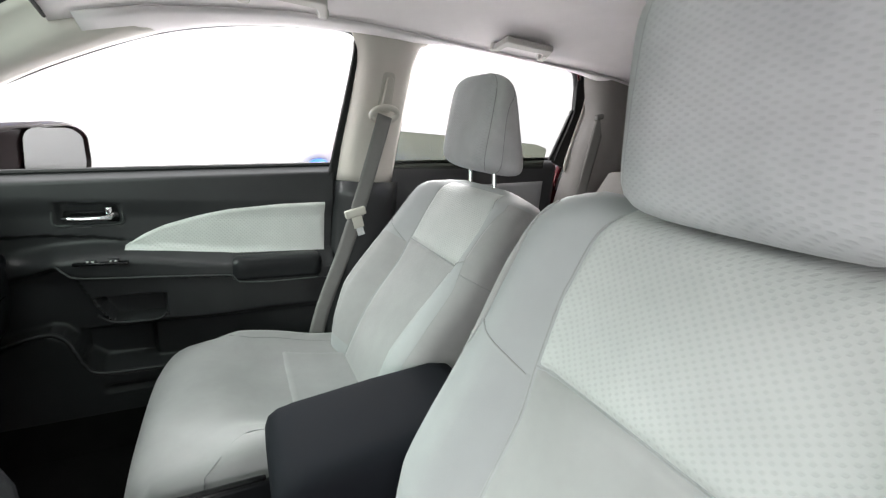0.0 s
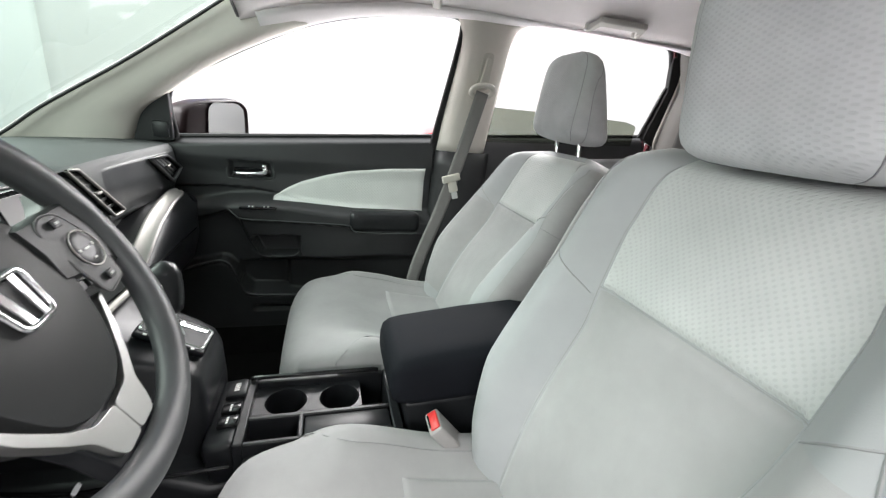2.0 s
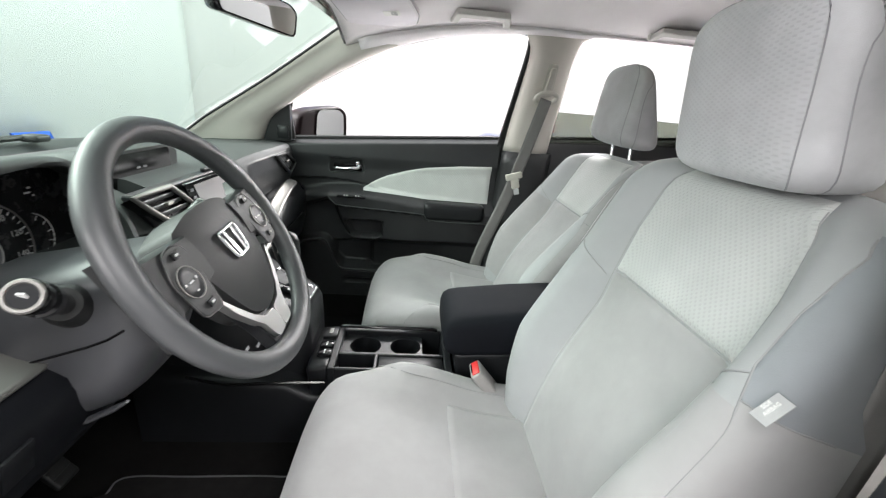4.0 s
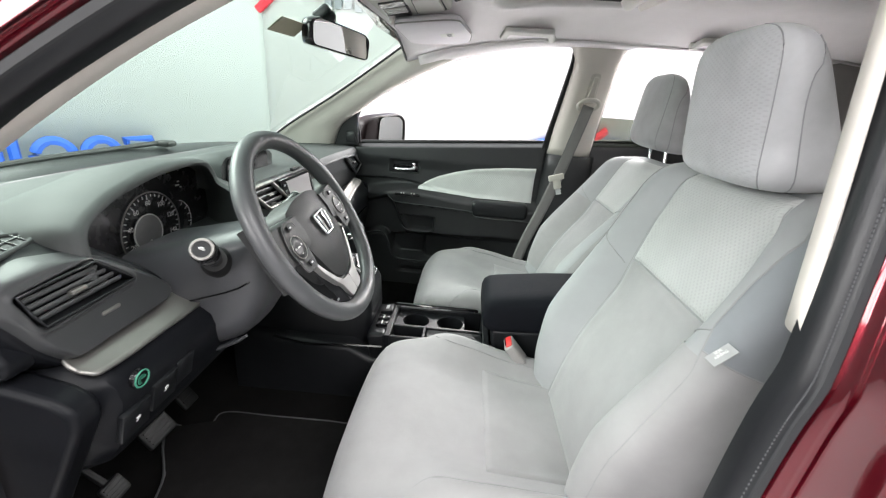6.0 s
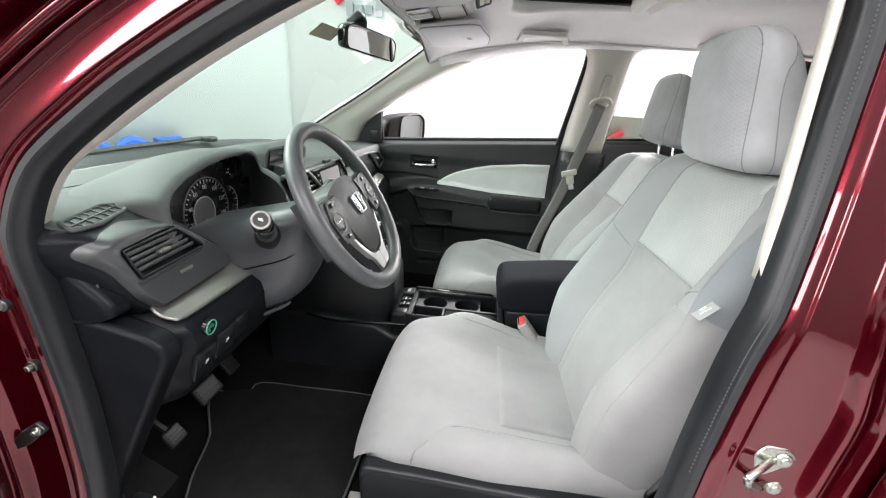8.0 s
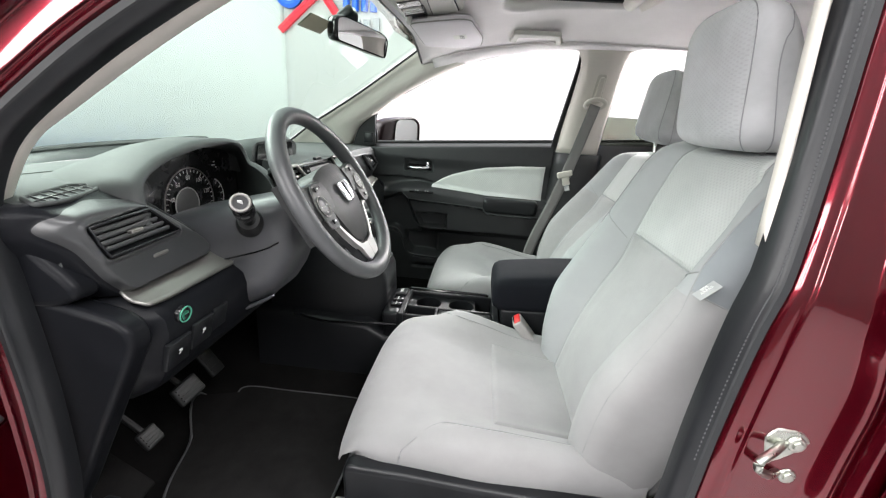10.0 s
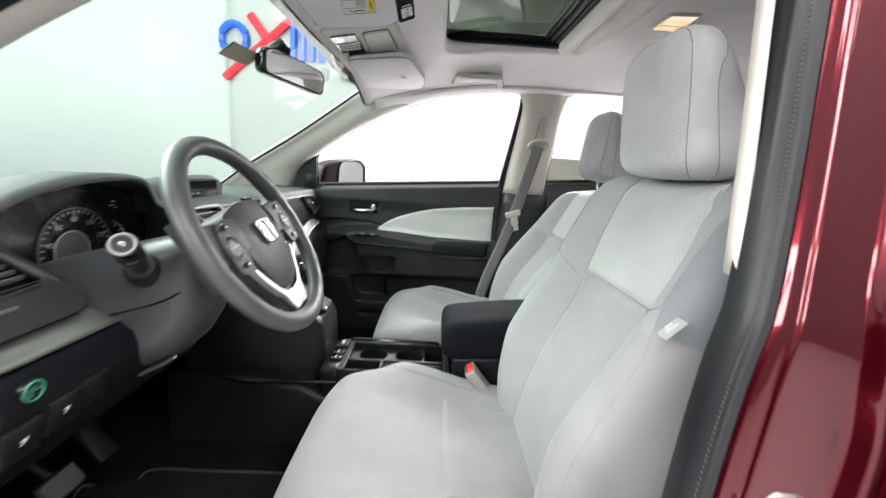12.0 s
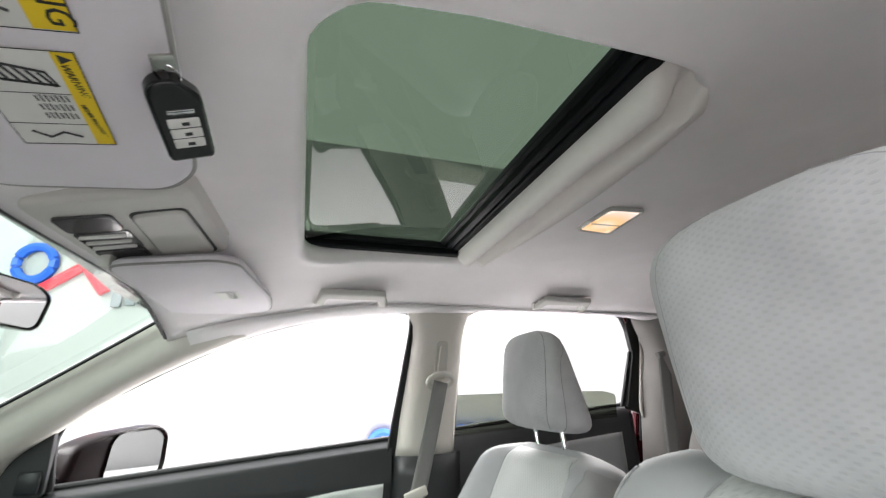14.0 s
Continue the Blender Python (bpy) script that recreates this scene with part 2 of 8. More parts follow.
GREYSIGN = material("sign_grey", (0.18, 0.19, 0.21), 0.5, var=0.05, var_scale=3)


# ---- building helpers ----
def finish(name, bm, mat, parent=None, label="", smooth=40, bevel=0.0, segs=2, thick=0.0, offset=-1.0, sub=0, normals=True):
    """Links a bmesh as one object; with a parent it is a part of that thing."""
    if normals:
        bmesh.ops.recalc_face_normals(bm, faces=bm.faces)
    me = bpy.data.meshes.new(name)
    bm.to_mesh(me)
    bm.free()
    me.materials.append(mat)
    for p in me.polygons:
        p.use_smooth = True
    me.set_sharp_from_angle(angle=radians(smooth))
    ob = new(name, me)
    if thick:
        so = ob.modifiers.new("thickness", "SOLIDIFY")
        so.thickness, so.offset = thick, offset
    if bevel:
        be = ob.modifiers.new("edges", "BEVEL")
        be.width, be.segments, be.limit_method, be.angle_limit = bevel, segs, "ANGLE", radians(40)
        be.harden_normals = False
    if sub:
        su = ob.modifiers.new("round", "SUBSURF")
        su.levels = su.render_levels = sub
    if parent:
        ob.parent = parent
        ob.matrix_parent_inverse = parent.matrix_basis.inverted()
        if label:
            ob["label"] = label
    return ob


def thing(name, at, label, category, group="", kind=""):
    e = new(name)
    e.empty_display_size = 0.05
    e.matrix_basis = Matrix.Translation(at)
    return tagged(e, label, category, group, kind)


def sub_part(name, bm, mat, part_ob, label="", **kw):
    """A piece of a part, one level deeper."""
    ob = finish(name, bm, mat, **kw)
    ob.parent = part_ob
    if part_ob.parent:
        ob.matrix_parent_inverse = Matrix.Identity(4)
    if label:
        ob["label"] = label
    return ob


def loft(bm, rings, closed=True, caps=True, loop=False):
    vs = [[bm.verts.new(p) for p in r] for r in rings]
    n = len(vs[0])
    pairs = list(zip(vs, vs[1:])) + ([(vs[-1], vs[0])] if loop else [])
    for a, b in pairs:
        for i in range(n if closed else n - 1):
            j = (i + 1) % n
            bm.faces.new((a[i], a[j], b[j], b[i]))
    if caps and closed and not loop:
        bm.faces.new(vs[0][::-1])
        bm.faces.new(vs[-1])
    return bm


def sheet(fn, us, vs, bm=None):
    """A grid surface fn(u, v)."""
    bm = bm or bmesh.new()
    return loft(bm, [[fn(u, v) for v in vs] for u in us], closed=False, caps=False)


def lin(a, b, n):
    return [a + (b - a) * i / (n - 1) for i in range(n)]


def interp(x, pts):
    """Piecewise linear through pts, (x, value) in order."""
    if x <= pts[0][0]:
        return pts[0][1]
    for (a, va), (b, vb) in zip(pts, pts[1:]):
        if x <= b:
            return va + (vb - va) * (x - a) / (b - a)
    return pts[-1][1]


def smoothstep(a, b, x):
    t = max(0.0, min(1.0, (x - a) / (b - a)))
    return t * t * (3 - 2 * t)


def curve_through(pts, n):
    """n points on a smooth line through pts (Catmull-Rom)."""
    P = [Vector(p) for p in pts]
    P = [P[0] * 2 - P[1]] + P + [P[-1] * 2 - P[-2]]
    out, m = [], len(P) - 3
    for k in range(n):
        u = k * m / (n - 1)
        i = min(int(u), m - 1)
        t = u - i
        a, b, c, d = P[i:i + 4]
        out.append(0.5 * ((2 * b) + (c - a) * t + (2 * a - 5 * b + 4 * c - d) * t * t + (3 * b - a - 3 * c + d) * t ** 3))
    return out


def tube(bm, pts, r, n=10, loop=False, flat=1.0, up=(0, 0, 1)):
    """A round or flattened bar along pts; r may be a number or a list."""
    P = [Vector(p) for p in pts]
    rings = []
    for i, p in enumerate(P):
        a = P[i - 1] if (i or loop) else p
        b = P[(i + 1) % len(P)] if (i < len(P) - 1 or loop) else p
        d = (b - a).normalized()
        u = Vector(up)
        if abs(d.dot(u)) > 0.95:
            u = Vector((0, 1, 0)) if abs(d.y) < 0.9 else Vector((1, 0, 0))
        s = d.cross(u).normalized()
        w = s.cross(d)
        rr = r[i] if isinstance(r, (list, tuple)) else r
        rings.append([p + s * rr * math.cos(k * math.tau / n) + w * rr * flat * math.sin(k * math.tau / n) for k in range(n)])
    return loft(bm, rings, loop=loop)


def box(bm, c, s, m=None):
    """A box of size s about c, optionally turned by a matrix about its centre."""
    m = Matrix.Translation(c) @ (m.to_4x4() if m else Matrix.Identity(4)) @ Matrix.Diagonal((*s, 1))
    bmesh.ops.create_cube(bm, size=1.0, matrix=m)
    return bm


def rbox(c, s, r=0.01, seg=3, m=None):
    """A rounded box in a new bmesh."""
    bm = bmesh.new()
    bmesh.ops.create_cube(bm, size=1.0, matrix=Matrix.Diagonal((*s, 1)))
    bmesh.ops.bevel(bm, geom=bm.edges[:], offset=r, segments=seg, profile=0.5, affect="EDGES")
    bmesh.ops.transform(bm, matrix=Matrix.Translation(c) @ (m.to_4x4() if m else Matrix.Identity(4)), verts=bm.verts)
    return bm


def disc(bm, c, axis, r, depth, n=32, r2=None):
    """A short cylinder or cone with its middle at c."""
    q = Vector((0, 0, 1)).rotation_difference(Vector(axis)).to_matrix().to_4x4()
    bmesh.ops.create_cone(bm, cap_ends=True, segments=n, radius1=r, radius2=r if r2 is None else r2, depth=depth, matrix=Matrix.Translation(c) @ q)
    return bm


def ring(bm, c, axis, r, t, n=48, k=8):
    """A torus."""
    q = Vector((0, 0, 1)).rotation_difference(Vector(axis)).to_matrix()
    loft(bm, [[Vector(c) + q @ Vector(((r + t * math.cos(j * math.tau / k)) * math.cos(i * math.tau / n), (r + t * math.cos(j * math.tau / k)) * math.sin(i * math.tau / n), t * math.sin(j * math.tau / k)))
               for j in range(k)] for i in range(n)], loop=True)
    return bm


def slab(poly, to3d, depth, bm=None):
    """A plate: the outline poly of (a, b) mapped by to3d(a, b, d), from d = 0 to d = depth."""
    bm = bm or bmesh.new()
    n = len(poly)
    A = [bm.verts.new(to3d(a, b, 0)) for a, b in poly]
    B = [bm.verts.new(to3d(a, b, depth)) for a, b in poly]
    bm.faces.new(A)
    bm.faces.new(B[::-1])
    for i in range(n):
        bm.faces.new((A[i], B[i], B[(i + 1) % n], A[(i + 1) % n]))
    return bm


def round_poly(poly, r, k=4):
    """The outline with its corners rounded by r."""
    out, n = [], len(poly)
    for i in range(n):
        p, a, b = Vector(poly[i]), Vector(poly[i - 1]), Vector(poly[(i + 1) % n])
        da, db = (a - p), (b - p)
        ra = min(r, da.length * 0.45, db.length * 0.45)
        s, e = p + da.normalized() * ra, p + db.normalized() * ra
        for j in range(k + 1):
            t = j / k
            q = s * (1 - t) ** 2 + p * 2 * t * (1 - t) + e * t * t
            out.append((q.x, q.y))
    return out


def text_part(name, words, size, m, mat, parent, depth=0.0002, label=""):
    cu = bpy.data.curves.new(name, "FONT")
    cu.body, cu.size, cu.extrude, cu.align_x, cu.align_y = words, size, depth, "CENTER", "CENTER"
    cu.resolution_u = 2
    ob = bpy.data.objects.new(name, cu)
    me = bpy.data.meshes.new_from_object(ob)
    bpy.data.objects.remove(ob)
    me.transform(m)
    me.materials.append(mat)
    t = new(name, me)
    t.parent = parent
    t.matrix_parent_inverse = parent.matrix_basis.inverted() if not parent.parent else Matrix.Identity(4)
    if label:
        t["label"] = label
    return t


def basis(o, ex, ey):
    """A frame at o with its x along ex, y nearest to ey."""
    ex = Vector(ex).normalized()
    ez = ex.cross(Vector(ey)).normalized()
    ey = ez.cross(ex)
    return Matrix(((ex.x, ey.x, ez.x, o[0]), (ex.y, ey.y, ez.y, o[1]), (ex.z, ey.z, ez.z, o[2]), (0, 0, 0, 1)))


# ---- shell of the car: pillars, roof, floor ----
def side(z):
    """Half the cabin's width at the plane of the side windows."""
    return 0.765 - 0.19 * (max(z, 1.0) - 1.06)


def sill(x):
    """Height of the window sill."""
    return 1.073 + 0.0735 * (x + 0.618)


def roof(x, y):
    c = interp(x, [(-0.50, 1.465), (-0.40, 1.488), (-0.3, 1.522), (-0.2, 1.550), (-0.05, 1.576), (0.1, 1.597), (0.3, 1.606), (0.6, 1.602), (1.2, 1.60), (1.6, 1.55), (2.0, 1.46)])
    return c - 0.55 * max(0, abs(y) - 0.36) ** 1.5 - 0.03 * y * y


TOP_EDGE = [(-0.712, 1.055), (-0.668, 1.155), (-0.592, 1.216), (-0.457, 1.310), (-0.306, 1.390), (-0.185, 1.443), (-0.06, 1.479), (0.07, 1.503), (0.243, 1.523)]
GLASS_EDGE = [(-1.00, 1.045), (-0.938, 1.088), (-0.85, 1.152), (-0.66, 1.274), (-0.50, 1.385), (-0.375, 1.474)]


def pillar_a(sgn):
    edge = curve_through([(x, side(z), z) for x, z in TOP_EDGE[:6]], 24)
    wind = curve_through([(x, 0.655 - 0.05 * i / 5, z) for i, (x, z) in enumerate(GLASS_EDGE)], 24)
    rings = []
    for a, b in zip(edge, wind):
        row = []
        for t in lin(0, 1, 9):
            p = a.lerp(b, t)
            bulge = math.sin(math.pi * min(1, t * 1.25) ** 0.6) * 0.026
            row.append((p.x + bulge * 0.5, sgn * (p.y - bulge * 1.2), p.z - bulge * 0.3))
        rings.append(row)
    return loft(bmesh.new(), rings, closed=False, caps=False)


for sgn, nm in ((1, "pillar_trim_front_passenger"), (-1, "pillar_trim_front_driver")):
    tagged(finish(nm, pillar_a(sgn), BEIGE, thick=0.006), "light beige plastic windscreen pillar trim", "pillar trim", kind="structure")


def rail(sgn):
    """The curved side of the headliner, from the window's top edge up to the roof."""
    pts = [(x, z) for x, z in TOP_EDGE[4:]] + [(0.30, 1.528), (0.40, 1.530), (0.48, 1.535), (0.55, 1.551), (0.79, 1.566), (1.07, 1.545), (1.30, 1.50), (1.75, 1.42)]
    edge = curve_through([(x, side(z), z) for x, z in pts], 48)
    rings = []
    for p in edge:
        q = Vector((p.x - 0.02, 0.60, roof(p.x - 0.02, 0.60)))
        row = []
        for t in lin(0, 1, 7):
            v = p.lerp(q, t)
            row.append((v.x, sgn * v.y, v.z - 0.012 * math.sin(math.pi * t)))
        rings.append(row)
    return loft(bmesh.new(), rings, closed=False, caps=False)


for sgn, nm in ((1, "roof_rail_passenger"), (-1, "roof_rail_driver")):
    tagged(finish(nm, rail(sgn), HEADLINER, thick=0.006), "grey-beige cloth covered roof rail", "roof trim", kind="structure")

SR = (-0.055, 0.405, 0.375, 0.335)  # sunroof opening: front, rear, passenger side, driver side


def headliner():
    n, c = 144, Vector((0.17, 0))
    inner0 = round_poly([(SR[0], -SR[3] + 0.045), (SR[0] + 0.040, -SR[3]), (SR[1], -SR[3]), (SR[1] + 0.030, -0.17), (SR[1] + 0.042, 0.02), (SR[1] + 0.030, 0.20), (SR[1], SR[2]), (SR[0], SR[2])], 0.072, 8)
    # resample the opening evenly by angle
    def ray_poly(poly, a):
        d = Vector((math.cos(a), math.sin(a)))
        best = None
        for i in range(len(poly)):
            p, q = Vector(poly[i]) - c, Vector(poly[(i + 1) % len(poly)]) - c
            e = q - p
            den = d.x * e.y - d.y * e.x
            if abs(den) < 1e-9:
                continue
            t = (p.x * e.y - p.y * e.x) / den
            s = (p.x * d.y - p.y * d.x) / den
            if t > 0 and -1e-6 <= s <= 1 + 1e-6:
                best = t if best is None else min(best, t)
        return c + d * best
    outer0 = [(-0.368, -0.62), (2.0, -0.62), (2.0, 0.62), (-0.368, 0.62), (-0.376, 0.40), (-0.383, 0.20), (-0.390, 0.0), (-0.389, -0.20), (-0.382, -0.40)]
    angs = [i * math.tau / n for i in range(n)] + [math.atan2(q[1] - c.y, q[0] - c.x) % math.tau for q in outer0]
    angs = sorted(angs)
    angs = [a for a, b in zip(angs, angs[1:] + [angs[0] + math.tau]) if b - a > 0.003]
    rings = []
    inner, outer = [ray_poly(inner0, a) for a in angs], [ray_poly(outer0, a) for a in angs]
    # rolled lip round the opening
    for d, dz in ((0.0, 0.036), (0.0, 0.018), (0.0015, 0.010), (0.005, 0.0035), (0.010, -0.0005), (0.018, -0.002)):
        rings.append([(lambda v: (v.x, v.y, roof(v.x, v.y) + dz))(p + (q - p).normalized() * d) for p, q in zip(inner, outer)])
    for t in (0.08, 0.15, 0.25, 0.4, 0.55, 0.7, 0.85, 1.0):
        rings.append([(lambda v: (v.x, v.y, roof(v.x, v.y)))(p.lerp(q, t)) for p, q in zip(inner, outer)])
    return loft(bmesh.new(), rings, caps=False)


tagged(finish("ceiling", headliner(), HEADLINER, thick=0.006, offset=1), "grey-beige cloth headliner with a sunroof opening", "headliner", kind="structure")


def pillar_b(sgn):
    rings = []
    for z in lin(1.092, 1.545, 14):
        f = interp(z, [(1.09, 0.252), (1.2, 0.262), (1.35, 0.283), (1.46, 0.296), (1.50, 0.285), (1.55, 0.24)])
        if sgn < 0:
            f = interp(z, [(1.09, 0.236), (1.2, 0.244), (1.35, 0.253), (1.46, 0.260), (1.50, 0.255), (1.55, 0.22)])
        r = interp(z, [(1.09, 0.432), (1.2, 0.437), (1.35, 0.45), (1.46, 0.459), (1.51, 0.475), (1.55, 0.55)])
        row = []
        for t in [0, 0.01, 0.03, 0.06] + lin(0.1, 1, 15):
            b = 0.034 * (1 - abs(2 * t - 1) ** 3)
            if sgn < 0:
                # broad front face turned towards the doorway
                b = 0.046 * math.sqrt(1 - (1 - min(1, t / 0.2)) ** 2) * (1 - max(0.0, (t - 0.7) / 0.3) ** 2) * smoothstep(1.555, 1.44, z)
            row.append((f + (r - f) * t, sgn * (side(z) - b), z))
        rings.append(row)
    return loft(bmesh.new(), rings, closed=False, caps=False)


def pillar_b_low(sgn):
    rings = []
    for z in lin(0.40, 1.094, 14):
        row = []
        for t in lin(0, 1, 9):
            b = 0.04 * (1 - abs(2 * t - 1) ** 3)
            row.append((0.225 + 0.03 * (z - 0.4) + (0.23 - 0.03 * (z - 0.4)) * t, sgn * (0.762 - b), z))
        rings.append(row)
    return loft(bmesh.new(), rings, closed=False, caps=False)


for sgn, nm in ((1, "passenger"), (-1, "driver")):
    tagged(finish("pillar_trim_middle_" + nm, pillar_b(sgn), BEIGE, thick=0.005), "light beige plastic middle pillar trim", "pillar trim", kind="structure")
    tagged(finish("pillar_trim_lower_" + nm, pillar_b_low(sgn), DOORBLACK, thick=0.005), "black plastic lower middle pillar trim", "pillar trim", kind="structure")


def floor_pan():
    def f(x, y):
        z = 0.335
        z += 0.10 * smoothstep(0.20, 0.05, abs(y))                       # tunnel
        z += 0.5 * smoothstep(-0.80, -1.15, x) ** 1.2                      # toe board
        z += 0.06 * smoothstep(0.35, 0.45, x)
        z += 0.09 * smoothstep(0.66, 0.74, abs(y))                        # door sill
        return (x, y, z)
    return sheet(f, lin(-1.2, 2.0, 60), lin(-0.755, 0.755, 50))


tagged(finish("floor", floor_pan(), CARPET, thick=0.02), "black carpeted car floor with a raised tunnel", "car floor", kind="structure")

# windscreen, side windows, sunroof glass
def windscreen():
    def f(u, v):
        g = curve_through([(x, 0.655 - 0.05 * i / 5, z) for i, (x, z) in enumerate(GLASS_EDGE + [(-0.32, 1.505)])], 12)
        p = g[round(u * 11)]
        bow = 1 - v * v
        return (p.x - (0.095 - 0.045 * u) * bow - 0.012, p.y * v * 1.01, p.z + 0.004 + 0.02 * bow * u)
    return sheet(f, lin(0, 1, 12), lin(-1, 1, 17))


tagged(finish("windscreen", windscreen(), WINDSHIELD), "green-tinted windscreen glass above the dashboard", "windscreen", kind="structure")
for sgn, nm in ((1, "passenger"), (-1, "driver")):
    edge = curve_through([(x - 0.004, sgn * (0.655 - 0.05 * i / 5) * 0.995, z - 0.001) for i, (x, z) in enumerate(GLASS_EDGE)], 30)
    tagged(finish("windscreen_seal_" + nm, tube(bmesh.new(), edge, 0.0045, 8), RUBBER), "thin black rubber edge of the windscreen", "seal", kind="structure")
tagged(finish("windscreen_seal_top", tube(bmesh.new(), curve_through([(x - 0.002, y, roof(x, y) + 0.003) for x, y in ((-0.368, -0.61), (-0.382, -0.40), (-0.389, -0.20), (-0.390, 0.0), (-0.383, 0.20), (-0.376, 0.40), (-0.368, 0.61))], 40), 0.0045, 8), RUBBER), "thin black rubber edge along the windscreen header", "seal", kind="structure")
RWIN = [(0.425, 1.13), (0.455, 1.51), (0.54, 1.56), (0.793, 1.578), (1.08, 1.55), (1.125, 1.51), (1.168, 1.39), (1.13, 1.19)]
rwd = tagged(finish("window_1", slab(RWIN, lambda a, b, d: (a, -side(b) - 0.018 - d, b), 0.004), DARKGLASS), "dark privacy glass in the rear driver's side door", "window", kind="structure")
sunglass = finish("sunroof_pane", sheet(lambda x, y: (x, y, roof(x, 0) + 0.055 - 0.05 * y * y), lin(-0.10, 0.44, 8), lin(-0.43, 0.43, 12)), ROOFGLASS, thick=0.005)
rwd.visible_shadow = False
sunroof = thing("sunroof", (0.17, 0, 1.60), "closed tinted glass sunroof with its shade slid back", "sunroof", kind="structure")
sunglass.parent = sunroof
sunglass.matrix_parent_inverse = sunroof.matrix_basis.inverted()
bm = bmesh.new()
box(bm, (0.17, 0.380, roof(0.17, 0) + 0.026), (0.50, 0.050, 0.030))
box(bm, (0.17, 0.347, roof(0.17, 0) + 0.033), (0.50, 0.012, 0.016))
finish("frame", bm, DIMBLACK, sunroof, "black rubber sealed frame", bevel=0.004)
for x0, w, h in ((0.286, 0.012, 0.016), (0.304, 0.016, 0.024), (0.326, 0.022, 0.020)):
    finish("seal_bar", box(bmesh.new(), (x0, 0, roof(0.3, 0) + 0.034 - 0.2 * (x0 - 0.286)), (w, 0.80, h)), DIMBLACK, sunroof, "black cross bar", bevel=0.004)


def shade():
    """The slid-back sunshade's thick moulded front edge, running under the lining on the driver's side."""
    prof = [(0.318, 0.030), (0.319, 0.006), (0.324, -0.014), (0.335, -0.026), (0.350, -0.026), (0.361, -0.012), (0.369, 0.008), (0.378, 0.012), (0.386, 0.000), (0.394, -0.018), (0.406, -0.026), (0.422, -0.022), (0.438, -0.014), (0.450, -0.007), (0.458, 0.010), (0.464, 0.034)]
    rings = []
    for y in lin(-0.40, -0.21, 16) + lin(-0.19, 0.348, 30) + [0.362, 0.372, 0.378, 0.380]:
        k = math.sqrt(max(0.0, 1 - (1 - min(1.0, (0.382 - y) / 0.034)) ** 2))
        fade = smoothstep(-0.285, -0.334, y)
        bow = 0.042 * (y / 0.36) ** 2
        rings.append([(0.012 + x - bow * smoothstep(0.33, 0.46, x) * (0.4 + 0.6 * k), y, roof(0.38, 0) + 0.008 + 0.034 - (0.034 - (z + (0.013 - z) * fade * (0.2 if x > 0.39 else 1.0) * (z < 0.013) + 0.014 * fade)) * (0.15 + 0.85 * k) - 0.04 * y * y) for x, z in prof])
    return loft(bmesh.new(), rings)


finish("shade", shade(), SHADECLOTH, sunroof, "light grey-beige moulded sunshade edge", smooth=60)

# outer body on the driver's side: door opening with its rubber seal
OPEN = [(-0.682, 0.545), (-0.668, 0.63), (-0.664, 0.72), (-0.668, 0.81), (-0.681, 0.905), (-0.692, 0.98), (-0.698, 1.035), (-0.690, 1.090), (-0.662, 1.147), (-0.60, 1.203), (-0.506, 1.272), (-0.354, 1.362), (-0.20, 1.432), (-0.06, 1.478), (0.08, 1.508), (0.19, 1.517), (0.252, 1.49),
        (0.266, 1.40), (0.256, 1.28), (0.244, 1.17), (0.232, 1.08), (0.217, 1.0), (0.200, 0.86), (0.186, 0.70), (0.155, 0.56), (0.07, 0.475), (-0.10, 0.445), (-0.40, 0.44), (-0.58, 0.452), (-0.655, 0.485)]


def open_y(z):
    return -side(z) if z > 1.06 else -0.765 - 0.012 * smoothstep(1.06, 0.7, z)


def opening(n=150):
    p = curve_through([(x, 0, z) for x, z in OPEN + OPEN[:1]], n + 1)[:-1]
    out = []
    for i, q in enumerate(p):
        t = (p[(i + 1) % n] - p[i - 1]).normalized()
        out.append((Vector((q.x, open_y(q.z), q.z)), Vector((-t.z, 0, t.x))))
    return out


LOOP = opening()
cen = sum((p for p, _ in LOOP), Vector()) / len(LOOP)
if sum(((p - cen).dot(nv)) for p, nv in LOOP) < 0:
    LOOP = [(p, -nv) for p, nv in LOOP]
seal = thing("door_seal", (-0.2, -0.76, 0.44), "black rubber door seal round the open driver's doorway", "door seal")
bm = bmesh.new()
loft(bm, [[p + nv * a + Vector((0, -b, 0)) for a, b in ((-0.002, -0.010), (-0.003, 0.008), (0.001, 0.018), (0.008, 0.020), (0.012, 0.0255), (0.020, 0.0255), (0.026, 0.016), (0.026, -0.002), (0.010, -0.010))] for p, nv in LOOP], loop=True)
finish("bulb", bm, SEALRUBBER, seal, "dark grey sponge bulb", smooth=50)
bm = bmesh.new()
loft(bm, [[p + nv * a + Vector((0, -b, 0)) for a, b in ((-0.0026, -0.009), (-0.0038, 0.008), (0.0002, 0.0190), (0.0080, 0.0210), (0.0105, 0.0236))] for p, nv in LOOP], loop=True)
finish("lip", bm, BLACK, seal, "dull black stitched lip", smooth=60)
bm = bmesh.new()
k = 0.0
for (p, nv), (q, nq) in zip(LOOP, LOOP[1:]):
    if p.x > 0.15 and 0.86 < p.z < 1.5:
        for t in lin(0, 0.8, 5):
            c = p.lerp(q, t) + nv * 0.0070 + Vector((0, -0.0208, 0))
            bmesh.ops.create_cube(bm, size=1, matrix=basis(c, q - p, Vector((0, -1, 0))) @ Matrix.Diagonal((0.0026, 0.0011, 0.0013, 1)))
finish("stitching", bm, STITCH, seal, "fine grey stitch line")["kind"] = "stuff"

